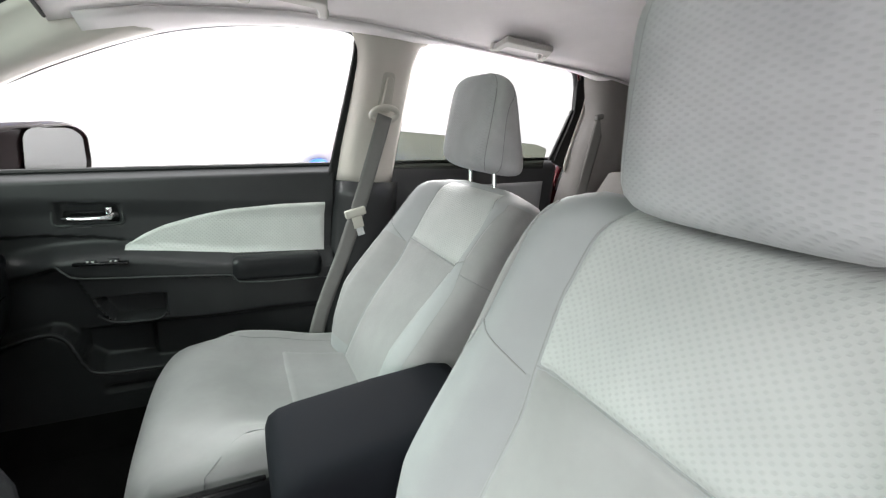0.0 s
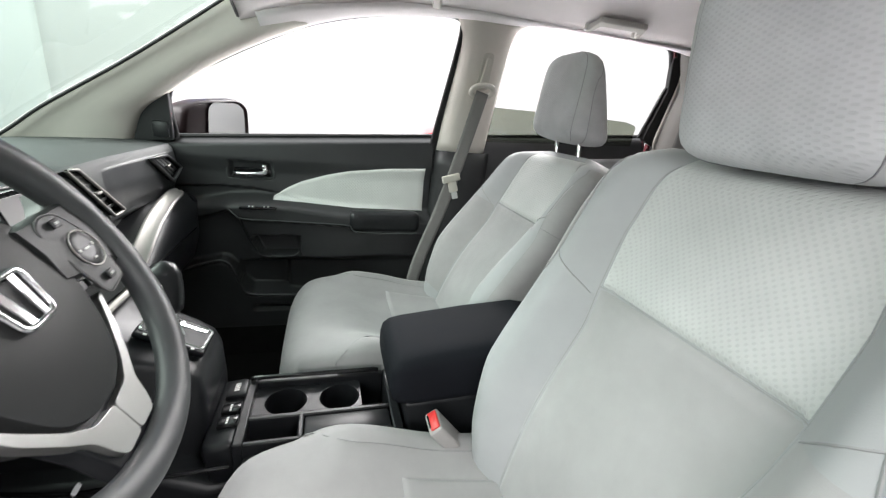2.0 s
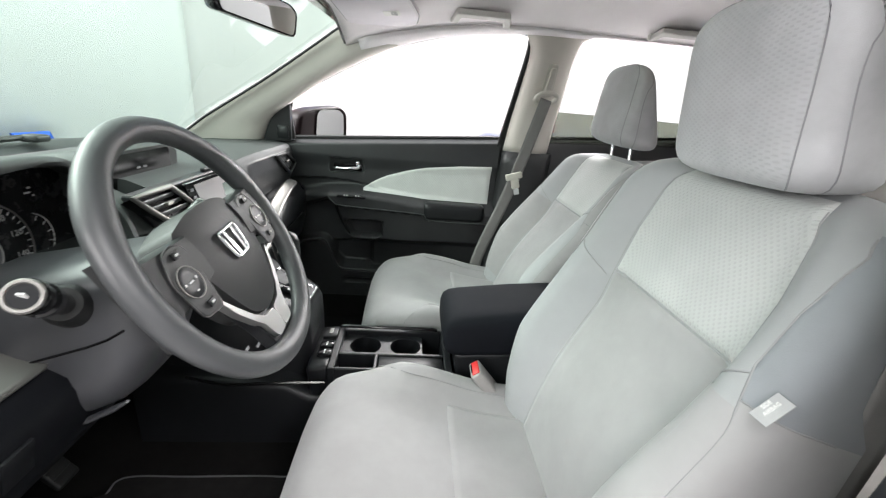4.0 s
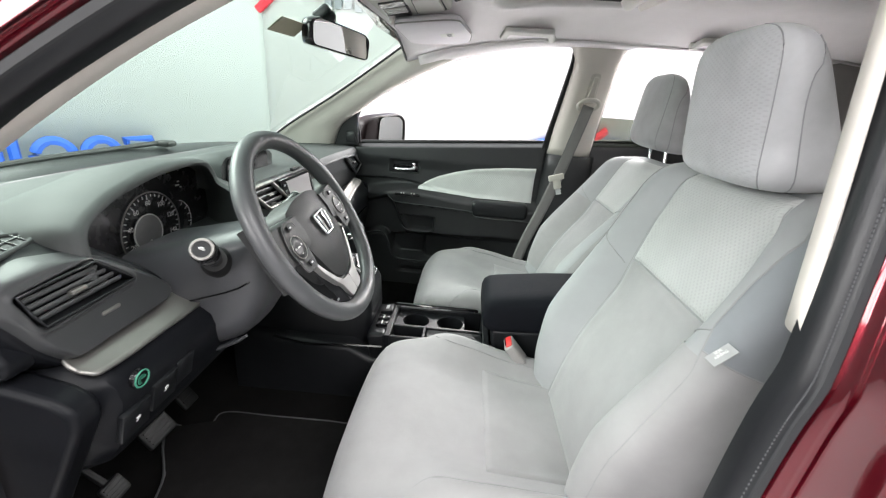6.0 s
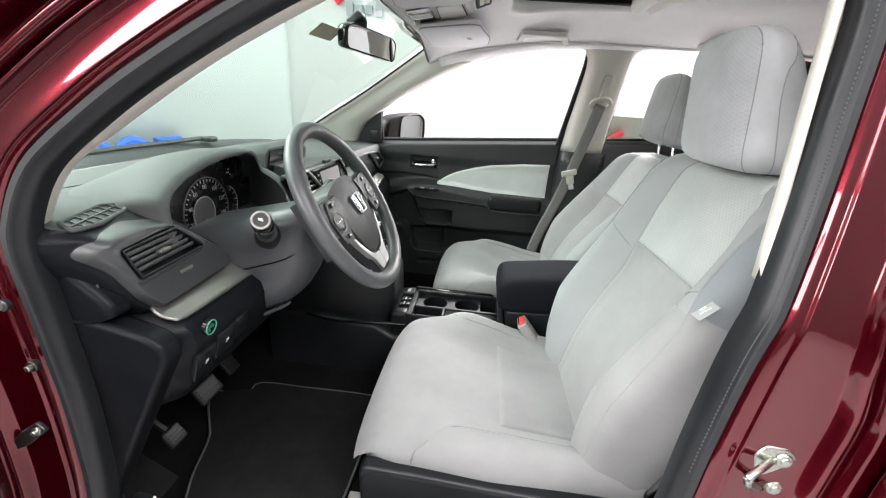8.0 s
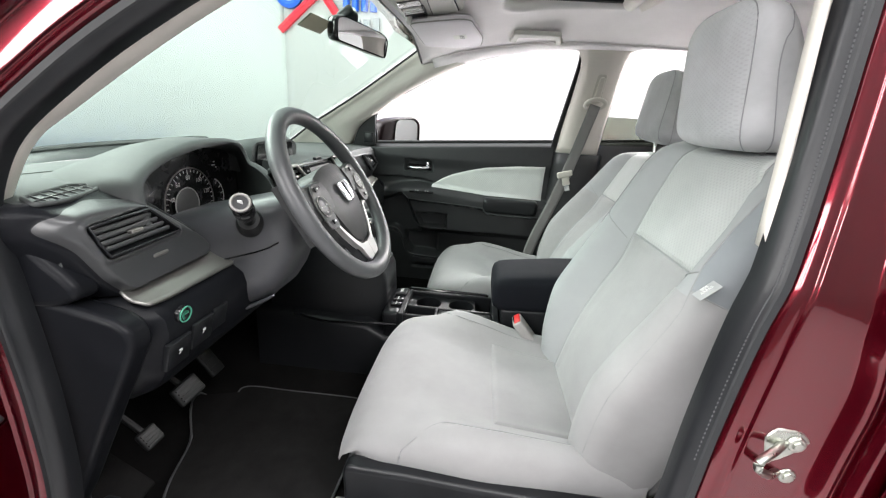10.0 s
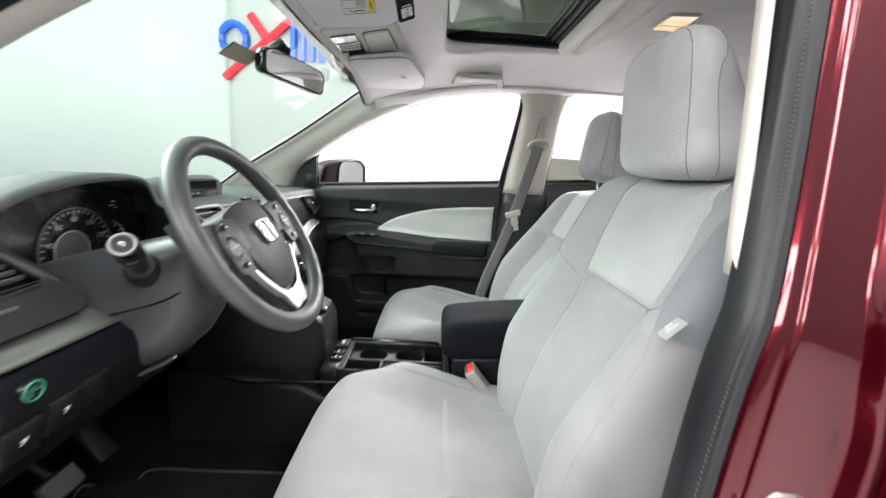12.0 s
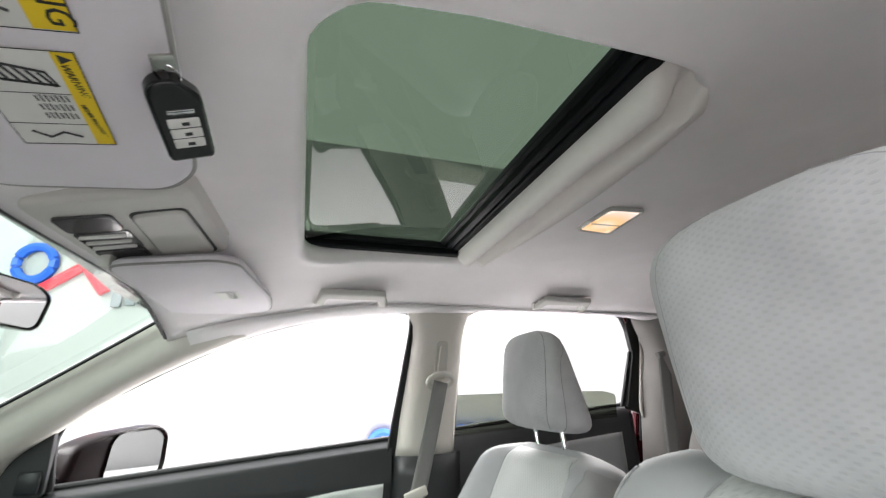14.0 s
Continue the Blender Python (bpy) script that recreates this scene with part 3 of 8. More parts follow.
body = thing("car_body", (-0.2, -0.80, 0.30), "deep red metallic car body round the open driver's doorway", "car body")


RIBS = [(0.05, 0.026), (0.09, 0.027), (0.11, 0.0305), (0.14, 0.031), (0.30, 0.031), (0.48, 0.033), (0.53, 0.036), (0.57, 0.046), (0.60, 0.050), (0.635, 0.049), (0.655, 0.043), (0.68, 0.042), (0.70, 0.050), (0.73, 0.058), (0.82, 0.060), (0.86, 0.057), (0.90, 0.048), (0.96, 0.046), (1.00, 0.050), (1.04, 0.066), (1.10, 0.090), (1.20, 0.106), (1.6, 0.110)]
PROFILE = [(0.020, 0.002), (0.025, 0.020)] + [(q.x, q.y) for q in curve_through([(a, b, 0) for a, b in RIBS], 90)]


def body_band():
    rings = []
    for p, nv in LOOP:
        # the frame is broad at the middle pillar and the hinge side, slim over the roof
        low = smoothstep(1.12, 0.95, p.z)
        w = 0.075 + 0.10 * max(0, nv.x) * (0.4 + 0.6 * low) + 0.05 * max(0, -nv.x) * low + 0.03 * max(0, -nv.z)
        row = []
        for a, b in PROFILE:
            off = a if a < 0.04 else 0.028 + a * w
            row.append(p + nv * off + Vector((0, -(b - max(0.0, b - 0.052) * smoothstep(0.3, 0.8, -nv.x) * low), 0)))
        rings.append(row)
    return loft(bmesh.new(), rings, closed=False, caps=False, loop=True)


finish("door_frame", body_band(), REDPAINT, body, "deep red painted door frame", smooth=80)
# front edge of the closed rear door, and hinge bolts in the gap ahead of it
edge = round_poly([(0.385, 1.03), (0.372, 0.98), (0.362, 0.84), (0.362, 0.5), (0.40, 0.3), (0.5, 0.3), (0.5, 1.05)], 0.02, 4)
finish("rear_door_edge", slab(edge, lambda a, b, d: (a, -0.838 - d, b), 0.03), REDPAINT, body, "deep red front edge of the rear door", bevel=0.008, segs=3)
for x, z in ((0.384, 0.912), (0.388, 0.886)):
    finish("bolt_head", disc(disc(bmesh.new(), (x, -0.812, z), (0, -1, 0), 0.0085, 0.006, 20, 0.008), (x, -0.817, z), (0, -1, 0), 0.0058, 0.006, 6), REDPAINT, body, bevel=0.001)


def body_skin(sgn):
    """Outer side panels: lower side, rear door, wing and roof edge, closed to the ground clearance."""
    rings = []
    for x in lin(-2.1, 2.2, 44):
        zt = interp(x, [(-2.1, 0.80), (-1.5, 0.90), (-1.1, 0.96), (-0.9, 1.02), (2.2, 1.15)])
        row = []
        for t in lin(0, 1, 8):
            z = 0.26 + (zt - 0.26) * t
            y = 0.87 + 0.035 * math.sin(math.pi * min(1, t * 1.1)) - 0.05 * smoothstep(0.8, 1, t) - 0.12 * smoothstep(-1.6, -2.1, x) - 0.1 * smoothstep(1.8, 2.2, x)
            row.append((x, sgn * y, z))
        rings.append(row)
    return rings


def skin_part(sgn, x0, x1):
    rows = [r for r in body_skin(sgn) if x0 <= r[0][0] <= x1]
    return loft(bmesh.new(), rows, closed=False, caps=False)


finish("rear_side", skin_part(-1, 0.45, 2.2), REDPAINT, body, "deep red rear door and quarter panel", thick=0.02, smooth=60)
finish("front_wing", skin_part(-1, -2.1, -0.75), REDPAINT, body, "deep red front wing", thick=0.02, smooth=60)
finish("passenger_side", skin_part(1, -2.1, 2.2), REDPAINT, body, "deep red passenger side skin", thick=0.02, smooth=60)


def outer_roof():
    return sheet(lambda x, y: (x + 0.09 * smoothstep(0.42, 0.60, abs(y)) * smoothstep(-0.20, -0.46, x), y, roof(max(x, -0.45), y) + 0.075 - 0.015 * smoothstep(0.62, 0.70, abs(y)) - 0.02 * smoothstep(-0.3, -0.45, x)), [-0.46, -0.42, -0.36, -0.28, -0.2, -0.12], lin(-0.69, 0.69, 24))


finish("roof_front", outer_roof(), REDPAINT, body, "deep red roof skin ahead of the sunroof", smooth=60, thick=0.004)
finish("roof_rear", sheet(lambda x, y: (x, y, roof(x, y) + 0.075 - 0.015 * smoothstep(0.62, 0.70, abs(y))), lin(0.46, 2.0, 12), lin(-0.69, 0.69, 24)), REDPAINT, body, "deep red roof skin behind the sunroof", smooth=60, thick=0.004)
for s in (-1, 1):
    finish("roof_side", sheet(lambda x, y: (x, s * y, roof(x, y) + 0.075 - 0.015 * smoothstep(0.62, 0.70, abs(y))), lin(-0.12, 0.46, 8), lin(0.44, 0.69, 10)), REDPAINT, body, "deep red roof skin beside the sunroof", smooth=60, thick=0.004)
    # slim painted pillars behind the windows, outside
    finish("rear_pillar", slab([(1.17, 1.10), (1.20, 1.40), (1.12, 1.56), (1.5, 1.54), (2.0, 1.44), (2.15, 1.12)], lambda a, b, d: (a, s * (side(b) + 0.01 + d), b), 0.03), REDPAINT, body, "deep red rear pillar", bevel=0.006)
    tagged(finish("pillar_lining_" + ("passenger" if s > 0 else "driver"), slab([(1.175, 1.08), (1.192, 1.40), (1.12, 1.555), (1.5, 1.535), (2.0, 1.435), (2.13, 1.10)], lambda a, b, d: (a, s * (side(b) + 0.002 - d), b), 0.005), DOORBLACK), "black plastic lining inside the rear pillar", "pillar trim", kind="structure")
bm = sheet(lambda x, y: (x, y, 0.97 - 0.03 * (y / 0.8) ** 2 - 0.12 * smoothstep(-1.25, -2.15, x)), lin(-2.15, -1.22, 14), lin(-0.78, 0.78, 16))
finish("bonnet", bm, REDPAINT, body, "deep red bonnet", thick=0.01, smooth=60)
bm = sheet(lambda y, z: (2.12 + 0.08 * math.cos(y * 1.6) - 0.12 * smoothstep(1.1, 1.5, z), y, z), lin(-0.78, 0.78, 14), lin(0.3, 1.48, 12))
finish("tailgate", bm, REDPAINT, body, "deep red closed tailgate", thick=0.03, smooth=60)

# latch striker on the middle pillar
striker = thing("door_striker", (0.290, -0.800, 0.868), "zinc-plated steel door striker bolted to the red pillar", "door striker")
plate = round_poly([(0.266, 0.884), (0.276, 0.898), (0.304, 0.896), (0.316, 0.884), (0.328, 0.842), (0.318, 0.822), (0.292, 0.820), (0.276, 0.836)], 0.006, 3)
finish("plate", slab(plate, lambda a, b, d: (a, -0.797 - d, b), 0.006), ZINC, striker, bevel=0.0015)
bm = bmesh.new()
tube(bm, curve_through([(0.290, -0.800, 0.878), (0.272, -0.814, 0.877), (0.252, -0.826, 0.873), (0.2470, -0.829, 0.868), (0.2500, -0.829, 0.861), (0.268, -0.820, 0.848), (0.282, -0.810, 0.842), (0.294, -0.800, 0.838)], 22), 0.0048, 10)
finish("loop", bm, ZINC, striker, smooth=60)
for x, z in ((0.300, 0.880), (0.302, 0.836)):
    bm = disc(bmesh.new(), (x, -0.8045, z), (0, -1, 0), 0.0105, 0.004, 24, 0.009)
    disc(bm, (x, -0.8072, z), (0, -1, 0), 0.006, 0.003, 6)
    finish("bolt", bm, ZINC, striker, bevel=0.0008)
finish("rubber_pad", slab(round_poly([(0.3285, 0.884), (0.333, 0.872), (0.340, 0.842), (0.331, 0.842)], 0.003, 2), lambda a, b, d: (a, -0.797 - d, b), 0.005), REDPAINT, striker, bevel=0.001)
# hinge bolts on the front pillar
for x, z in ((-0.707, 0.977), (-0.692, 0.885)):
    hb = thing("hinge_bolt", (x, -0.80, z), "small dark steel hinge bolt on the red front pillar", "bolt", group="hinge bolts on the front pillar")
    finish("head", disc(bmesh.new(), (x, -0.822, z), (0, -1, 0), 0.0045, 0.007, 6), ZINC, hb, bevel=0.0008)
    finish("washer", disc(bmesh.new(), (x, -0.815, z), (0, -1, 0), 0.0080, 0.008, 24), STEELDARK, hb, bevel=0.001)
strap = thing("door_check_strap", (-0.738, -0.80, 0.75), "dark steel door check strap bracket bolted to the red pillar", "bracket")
finish("bracket", slab(round_poly([(-0.716, 0.784), (-0.702, 0.772), (-0.740, 0.738), (-0.768, 0.722), (-0.772, 0.734), (-0.748, 0.760)], 0.005, 3), lambda a, b, d: (a, -0.812 - d, b), 0.007), STEELDARK, strap, bevel=0.0015)
finish("bolt", disc(disc(bmesh.new(), (-0.714, -0.821, 0.771), (0, -1, 0), 0.0070, 0.004, 20), (-0.714, -0.825, 0.771), (0, -1, 0), 0.0042, 0.005, 6), ZINC, strap, bevel=0.0008)

# the driver's own door, swung wide open ahead of the doorway
odoor = thing("door_4", (-0.82, -0.895, 0.36), "open driver's door, red outside with black trim inside", "door", kind="structure")
OD = Vector((math.cos(radians(68)), -math.sin(radians(68)), 0))
ON = Vector((math.sin(radians(68)), math.cos(radians(68)), 0))


def door_pt(u, n, z):
    return Vector((-0.82, -0.895, z)) + OD * u + ON * n


leaf = round_poly([(0.0, 0.36), (1.0, 0.36), (1.09, 0.70), (1.06, 1.05), (0.0, 0.98)], 0.04, 4)
finish("outer_skin", slab(leaf, lambda a, b, d: door_pt(a, -0.06 + d, b), 0.07), REDPAINT, odoor, "deep red outer door skin", bevel=0.012, segs=3)
trim_ = round_poly([(0.05, 0.42), (0.96, 0.42), (1.03, 0.72), (1.0, 1.03), (0.05, 0.96)], 0.04, 4)
finish("trim_panel", slab(trim_, lambda a, b, d: door_pt(a, 0.012 + d, b), 0.04), BLACK, odoor, "black plastic inner trim", bevel=0.012, segs=3)
finish("armrest", slab(round_poly([(0.30, 0.78), (0.95, 0.76), (0.95, 0.84), (0.34, 0.86)], 0.02, 4), lambda a, b, d: door_pt(a, 0.050 + d, b), 0.05), BLACK, odoor, "black padded armrest", bevel=0.012, segs=3)
finish("window_frame", tube(bmesh.new(), curve_through([door_pt(u, -0.01, z) for u, z in ((0.03, 0.97), (0.20, 1.13), (0.46, 1.31), (0.78, 1.45), (0.98, 1.49), (1.04, 1.44), (1.05, 1.04))], 40), 0.020, 10), BLACK, odoor, "black window frame", smooth=60)
opane = finish("pane", slab([(0.05, 0.98), (0.20, 1.12), (0.46, 1.30), (0.78, 1.44), (0.98, 1.48), (1.04, 1.42), (1.05, 1.04)], lambda a, b, d: door_pt(a, -0.012 + d, b), 0.004), SIDEGLASS, odoor, "clear door glass")
opane.visible_shadow = False


# ---- seats ----
def make_seat(name, label, at, lean, head, tag):
    """A front seat. Built about its hinge line (0, 0, 0) = middle of the crease between cushion and backrest."""
    top = thing(name, (0, 0, 0), label, "car seat", group="front seats")
    R = Matrix.Rotation(radians(lean), 4, "Y")

    def back_x(h):          # front face of the backrest, h above the hinge
        return 0.47 * h - 0.20 * h * h - 0.02 * math.sin(math.pi * h / 0.3) * (1 if h < 0.3 else 0)

    def half(h):
        return interp(h, [(-0.06, 0.225), (0.05, 0.255), (0.18, 0.272), (0.30, 0.274), (0.40, 0.268), (0.48, 0.264), (0.54, 0.252), (0.575, 0.230), (0.595, 0.19), (0.605, 0.13)])

    def bol(h):
        return interp(h, [(-0.06, 0.03), (0.05, 0.060), (0.16, 0.082), (0.30, 0.084), (0.38, 0.070), (0.44, 0.060), (0.52, 0.046), (0.575, 0.022), (0.605, 0.0)])

    def ins(h):             # half width of the middle panel
        return interp(h, [(0, 0.135), (0.12, 0.140), (0.25, 0.150), (0.36, 0.160), (0.46, 0.160), (0.54, 0.150), (0.605, 0.12)])

    def front(h, y):        # how far the face stands forward of back_x
        w, i = half(h), ins(h)
        a = abs(y)
        b = 1.06 * bol(h) * smoothstep(i - 0.022, i + (w - i) * 0.52, a)
        return b

    def pt(h, y, d):
        # d metres forward of the face line
        if tag > 0:
            h = h - 0.022 * smoothstep(0.45, 0.60, h)
        else:
            k = smoothstep(0.10, 0.20, y) * smoothstep(0.28, 0.48, h)
            y, h = y + 0.018 * k, h + 0.014 * k * smoothstep(0.48, 0.58, h)
        s = 0.47 - 0.40 * h
        nx, nz = -1 / math.hypot(1, s), s / math.hypot(1, s)
        v = Vector((back_x(h) + nx * d, y, h + nz * d))
        return R @ v

    def surf(h, yn, lift=0.0):
        """Face of the backrest at yn (-1 to 1 across)."""
        yy = yn * half(h)
        e = (1 - abs(yn) ** 10) ** 0.5 if abs(yn) < 1 else 0
        return pt(h, yy, lift - 0.03 * smoothstep(0.55, 0.605, h) - (1 - e) * 0.032 + front(h, yy) * (0.6 + 0.4 * e))

    rings = []
    hs = lin(-0.06, 0.52, 31) + [0.54, 0.557, 0.572, 0.584, 0.594, 0.601, 0.605]
    for h in hs:
        w = half(h)
        th = 0.115 * (1 - 0.45 * smoothstep(0.46, 0.605, h))
        row = [surf(h, y) for y in lin(-1, 1, 37)]
        for k, (y, d) in enumerate(((0.995, -0.06), (0.96, -0.09), (0.82, -th), (0.4, -th - 0.012), (-0.4, -th - 0.012), (-0.82, -th), (-0.96, -0.09), (-0.995, -0.06))):
            row.append(pt(h, y * w, d))
        rings.append(row)
    back = finish("backrest", loft(bmesh.new(), rings), BOLSTER, top, "smooth light grey bolsters", smooth=60)

    def panel(nm, h0, h1, mat, lab, puff):
        def f(u, v):
            h = h0 + (h1 - h0) * u
            y = v * ins(h)
            # a line of crossing slope for the seam at the foot of the upper panel
            edge = min(1.0, min((1 - abs(v)) * ins(h), u * (h1 - h0), (1 - u) * (h1 - h0)) / 0.013)
            return pt(h, y, front(h, y) - 0.003 + puff * math.sin(edge * math.pi / 2) - 0.026 * smoothstep(0.555, 0.605, h))
        return finish(nm, sheet(f, [0, 0.012, 0.03, 0.06] + lin(0.1, 0.9, 18) + [0.94, 0.97, 0.988, 1], [-1, -0.975, -0.95, -0.91] + lin(-0.85, 0.85, 17) + [0.91, 0.95, 0.975, 1]), mat, top, lab, smooth=80)

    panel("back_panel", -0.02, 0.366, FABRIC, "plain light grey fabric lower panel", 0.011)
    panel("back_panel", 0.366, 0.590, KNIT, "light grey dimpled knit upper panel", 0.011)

    # outer side panels, sewn on along a piped ridge
    def ridge(h):
        return 1 - interp(h, [(0.05, 0.06), (0.20, 0.07), (0.33, 0.09), (0.40, 0.16), (0.47, 0.16), (0.54, 0.10)]) 
    for s in (-1, 1):
        for h0, h1, mat, lab in ((0.02, 0.362, FABRIC, "pale grey fabric side panel"), (0.362, 0.565, SIDEDARK if s == tag < 0 else FABRIC, "grey cloth side panel")):
            rows = []
            for h in lin(h0, h1, 22):
                r = ridge(h)
                w = half(h)
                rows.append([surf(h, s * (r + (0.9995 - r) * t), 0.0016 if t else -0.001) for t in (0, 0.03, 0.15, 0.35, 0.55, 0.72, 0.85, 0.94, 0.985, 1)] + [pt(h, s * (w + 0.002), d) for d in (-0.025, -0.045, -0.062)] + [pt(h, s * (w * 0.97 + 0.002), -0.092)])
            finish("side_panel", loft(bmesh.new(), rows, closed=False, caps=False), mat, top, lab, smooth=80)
        finish("side_fold", tube(bmesh.new(), [surf(0.362, s * (ridge(0.362) + (0.999 - ridge(0.362)) * t), 0.002) for t in lin(0, 1, 12)] + [pt(0.362, s * (half(0.362) + 0.0025), -0.025)], 0.0012, 6), SEAM, top)
        rows = []
        for h in lin(0.02, 0.352, 24):
            i0, r = ins(h) / half(h), ridge(h)
            rows.append([surf(h, s * (i0 + (r + 0.004 - i0) * t), 0.0012 if 0 < t < 1 else -0.0008) for t in (0, 0.02, 0.1, 0.25, 0.4, 0.55, 0.7, 0.85, 0.97, 1)])
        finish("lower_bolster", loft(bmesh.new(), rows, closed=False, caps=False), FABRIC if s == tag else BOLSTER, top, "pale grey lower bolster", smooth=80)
        finish("piping", tube(bmesh.new(), [surf(h, s * ridge(h), 0.0006) for h in lin(0.345, 0.56, 24)], 0.0016, 6), SEAM, top)
        finish("crest_seam", tube(bmesh.new(), [surf(h, s * ridge(h), 0.0006) for h in lin(0.04, 0.345, 30)], 0.0011, 6), SEAM, top)
        finish("cross_seam", tube(bmesh.new(), [surf(h, s * y, 0.0004) for h, y in zip(lin(0.350, 0.392, 9), lin(ins(0.350) / half(0.350) + 0.02, ridge(0.39), 9))], 0.0013, 5), SEAM, top)
        finish("panel_seam", tube(bmesh.new(), [pt(h, s * ins(h), front(h, s * ins(h)) + 0.0002 - 0.026 * smoothstep(0.555, 0.605, h)) for h in lin(0.0, 0.575, 40)], 0.0009, 6), SEAM, top)
    finish("panel_seam", tube(bmesh.new(), [pt(0.366, y, front(0.366, y) + 0.0002) for y in lin(-ins(0.366), ins(0.366), 24)], 0.0009, 6), SEAM, top)
    # rear shell
    bm = sheet(lambda h, y: pt(h, y * half(h) * 0.93, -0.118 - 0.016 * (1 - y * y)), lin(0.0, 0.52, 12), lin(-1, 1, 12))
    finish("back_shell", bm, SEATBACK, top, "grey cloth rear shell", thick=0.006)

    # cushion: from the hinge forward to the knees
    def cz(x, y, w):
        a = abs(y)
        zc = interp(x, [(-0.49, 0.030), (-0.44, 0.044), (-0.36, 0.046), (-0.27, 0.034), (-0.17, 0.016), (0.0, -0.004), (0.06, -0.008)])
        zc += 0.012 * math.cos(a / w * 1.4) * smoothstep(-0.15, -0.35, x)
        zr = interp(x, [(-0.49, 0.022), (-0.44, 0.040), (-0.36, 0.053), (-0.30, 0.060), (-0.17, 0.062), (0.0, 0.048), (0.09, 0.030)])
        zc -= 0.009 * smoothstep(-0.36, -0.22, x)
        zr += 0.006 * smoothstep(-0.24, -0.36, x)
        if y * tag < 0 or tag > 0:
            # the bolster falls away towards the belt buckle
            zr -= 0.026 * smoothstep(-0.30, -0.06, x)
        # sewn-on thigh bolsters stand proud of the middle
        pad = 0.010 * smoothstep(-0.004, 0.022, a - 0.205 - 0.055 * smoothstep(-0.27, -0.36, x)) * smoothstep(-0.375, -0.33, x)
        hump = 0.014 * math.exp(-((x + 0.27) / 0.07) ** 2) * smoothstep(0.12, 0.20, a) * (1 if y * tag < 0 else 0.3)
        return zc + (zr - zc) * smoothstep(0.105, 0.235, a) + pad + hump

    def cw(x):
        return interp(x, [(-0.490, 0.20), (-0.480, 0.232), (-0.455, 0.25), (-0.40, 0.262), (-0.2, 0.268), (0.09, 0.25)])

    rings = []
    xs = [-0.490, -0.487, -0.480, -0.468, -0.452, -0.435, -0.415] + lin(-0.39, 0.09, 20)
    for x in xs:
        w = interp(x, [(-0.490, 0.20), (-0.480, 0.232), (-0.455, 0.25), (-0.40, 0.262), (-0.2, 0.268), (0.09, 0.25)])
        fr = max(0.0, (-0.405 - x) / 0.085)
        roll = 0.075 * (1 - math.sqrt(max(0, 1 - min(1, fr) ** 2)))
        row = []
        for y in lin(-1, 1, 27):
            e = (1 - abs(y) ** 6) ** 0.5 if abs(y) < 1 else 0
            row.append(Vector((x, y * w, cz(x, y * w, w) - (1 - e) * 0.028 - roll)))
        zl = interp(x, [(-0.49, 0.0), (-0.45, 0.006), (-0.34, 0.004), (-0.22, -0.002), (0.09, -0.012)])
        for y, z in ((1.0, zl), (0.985, zl - 0.03), (0.9, -0.07), (-0.9, -0.07), (-0.985, zl - 0.03), (-1.0, zl)):
            row.append(Vector((x + 0.03 * fr, y * w, z)))
        rings.append(row)
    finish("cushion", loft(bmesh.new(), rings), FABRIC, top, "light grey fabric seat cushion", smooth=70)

    def cpanel(u, v):
        x = -0.185 + (0.205) * u
        wi = 0.150 + 0.012 * (1 - u)
        y = v * wi
        edge = min(1.0, min((1 - abs(v)) * wi, u * 0.205) / 0.013)
        w = interp(x, [(-0.2, 0.268), (0.09, 0.25)])
        return Vector((x, y, cz(x, y, w) - 0.0035 + 0.010 * math.sin(edge * math.pi / 2)))
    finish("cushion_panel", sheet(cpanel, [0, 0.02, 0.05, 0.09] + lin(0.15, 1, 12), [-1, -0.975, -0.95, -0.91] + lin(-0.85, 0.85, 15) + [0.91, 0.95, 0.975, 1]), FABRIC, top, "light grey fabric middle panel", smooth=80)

    finish("cushion_panel_seam", tube(bmesh.new(), [cpanel(1.0 - k / 14, -1) + Vector((0, 0, 0.0012)) for k in range(15)] + [cpanel(0, v) + Vector((0, 0, 0.0012)) for v in lin(-1, 1, 17)] + [cpanel(k / 14, 1) + Vector((0, 0, 0.0012)) for k in range(15)], 0.0009, 6), SEAM, top)
    for s in (-1, 1):
        pts = []
        for x, yn in zip(lin(-0.352, 0.02, 36), [1.0, 0.98, 0.95, 0.91, 0.87, 0.835, 0.81, 0.795, 0.785] + [0.78] * 27):
            e = (1 - yn ** 6) ** 0.5
            pts.append(Vector((x, s * yn * cw(x), cz(x, s * yn * cw(x), cw(x)) - (1 - e) * 0.028 + 0.0002)))
        pts = [Vector((-0.356, s * 0.2652, 0.008)), Vector((-0.355, s * 0.2655, 0.018))] + pts
        finish("cushion_seam", tube(bmesh.new(), pts, 0.0014, 6), SEAM, top)
    # side shield, rails and recline lever
    for s in (-1, 1):
        prof = round_poly([(-0.455, 0.004), (-0.34, 0.000), (-0.22, -0.008), (0.04, -0.020), (0.10, -0.01), (0.15, 0.0), (0.16, -0.12), (0.06, -0.20), (-0.38, -0.20), (-0.45, -0.12)], 0.02, 4)
        shield = finish("side_shield", slab(prof, lambda a, b, d, s=s: (a, s * (0.250 + d), b), 0.036), BLACK, top, "black plastic side shield", bevel=0.009, segs=3)
        if s == tag:
            bm = rbox((-0.16, s * 0.298, -0.15), (0.17, 0.012, 0.03), 0.005, 2)
            sub_part("recline_lever", bm, BLACK, shield)
        bm = bmesh.new()
        box(bm, (-0.20, s * 0.19, -0.225), (0.62, 0.045, 0.035))
        finish("rail", bm, GREYPLASTIC, top, "dull steel slide rail", bevel=0.004)
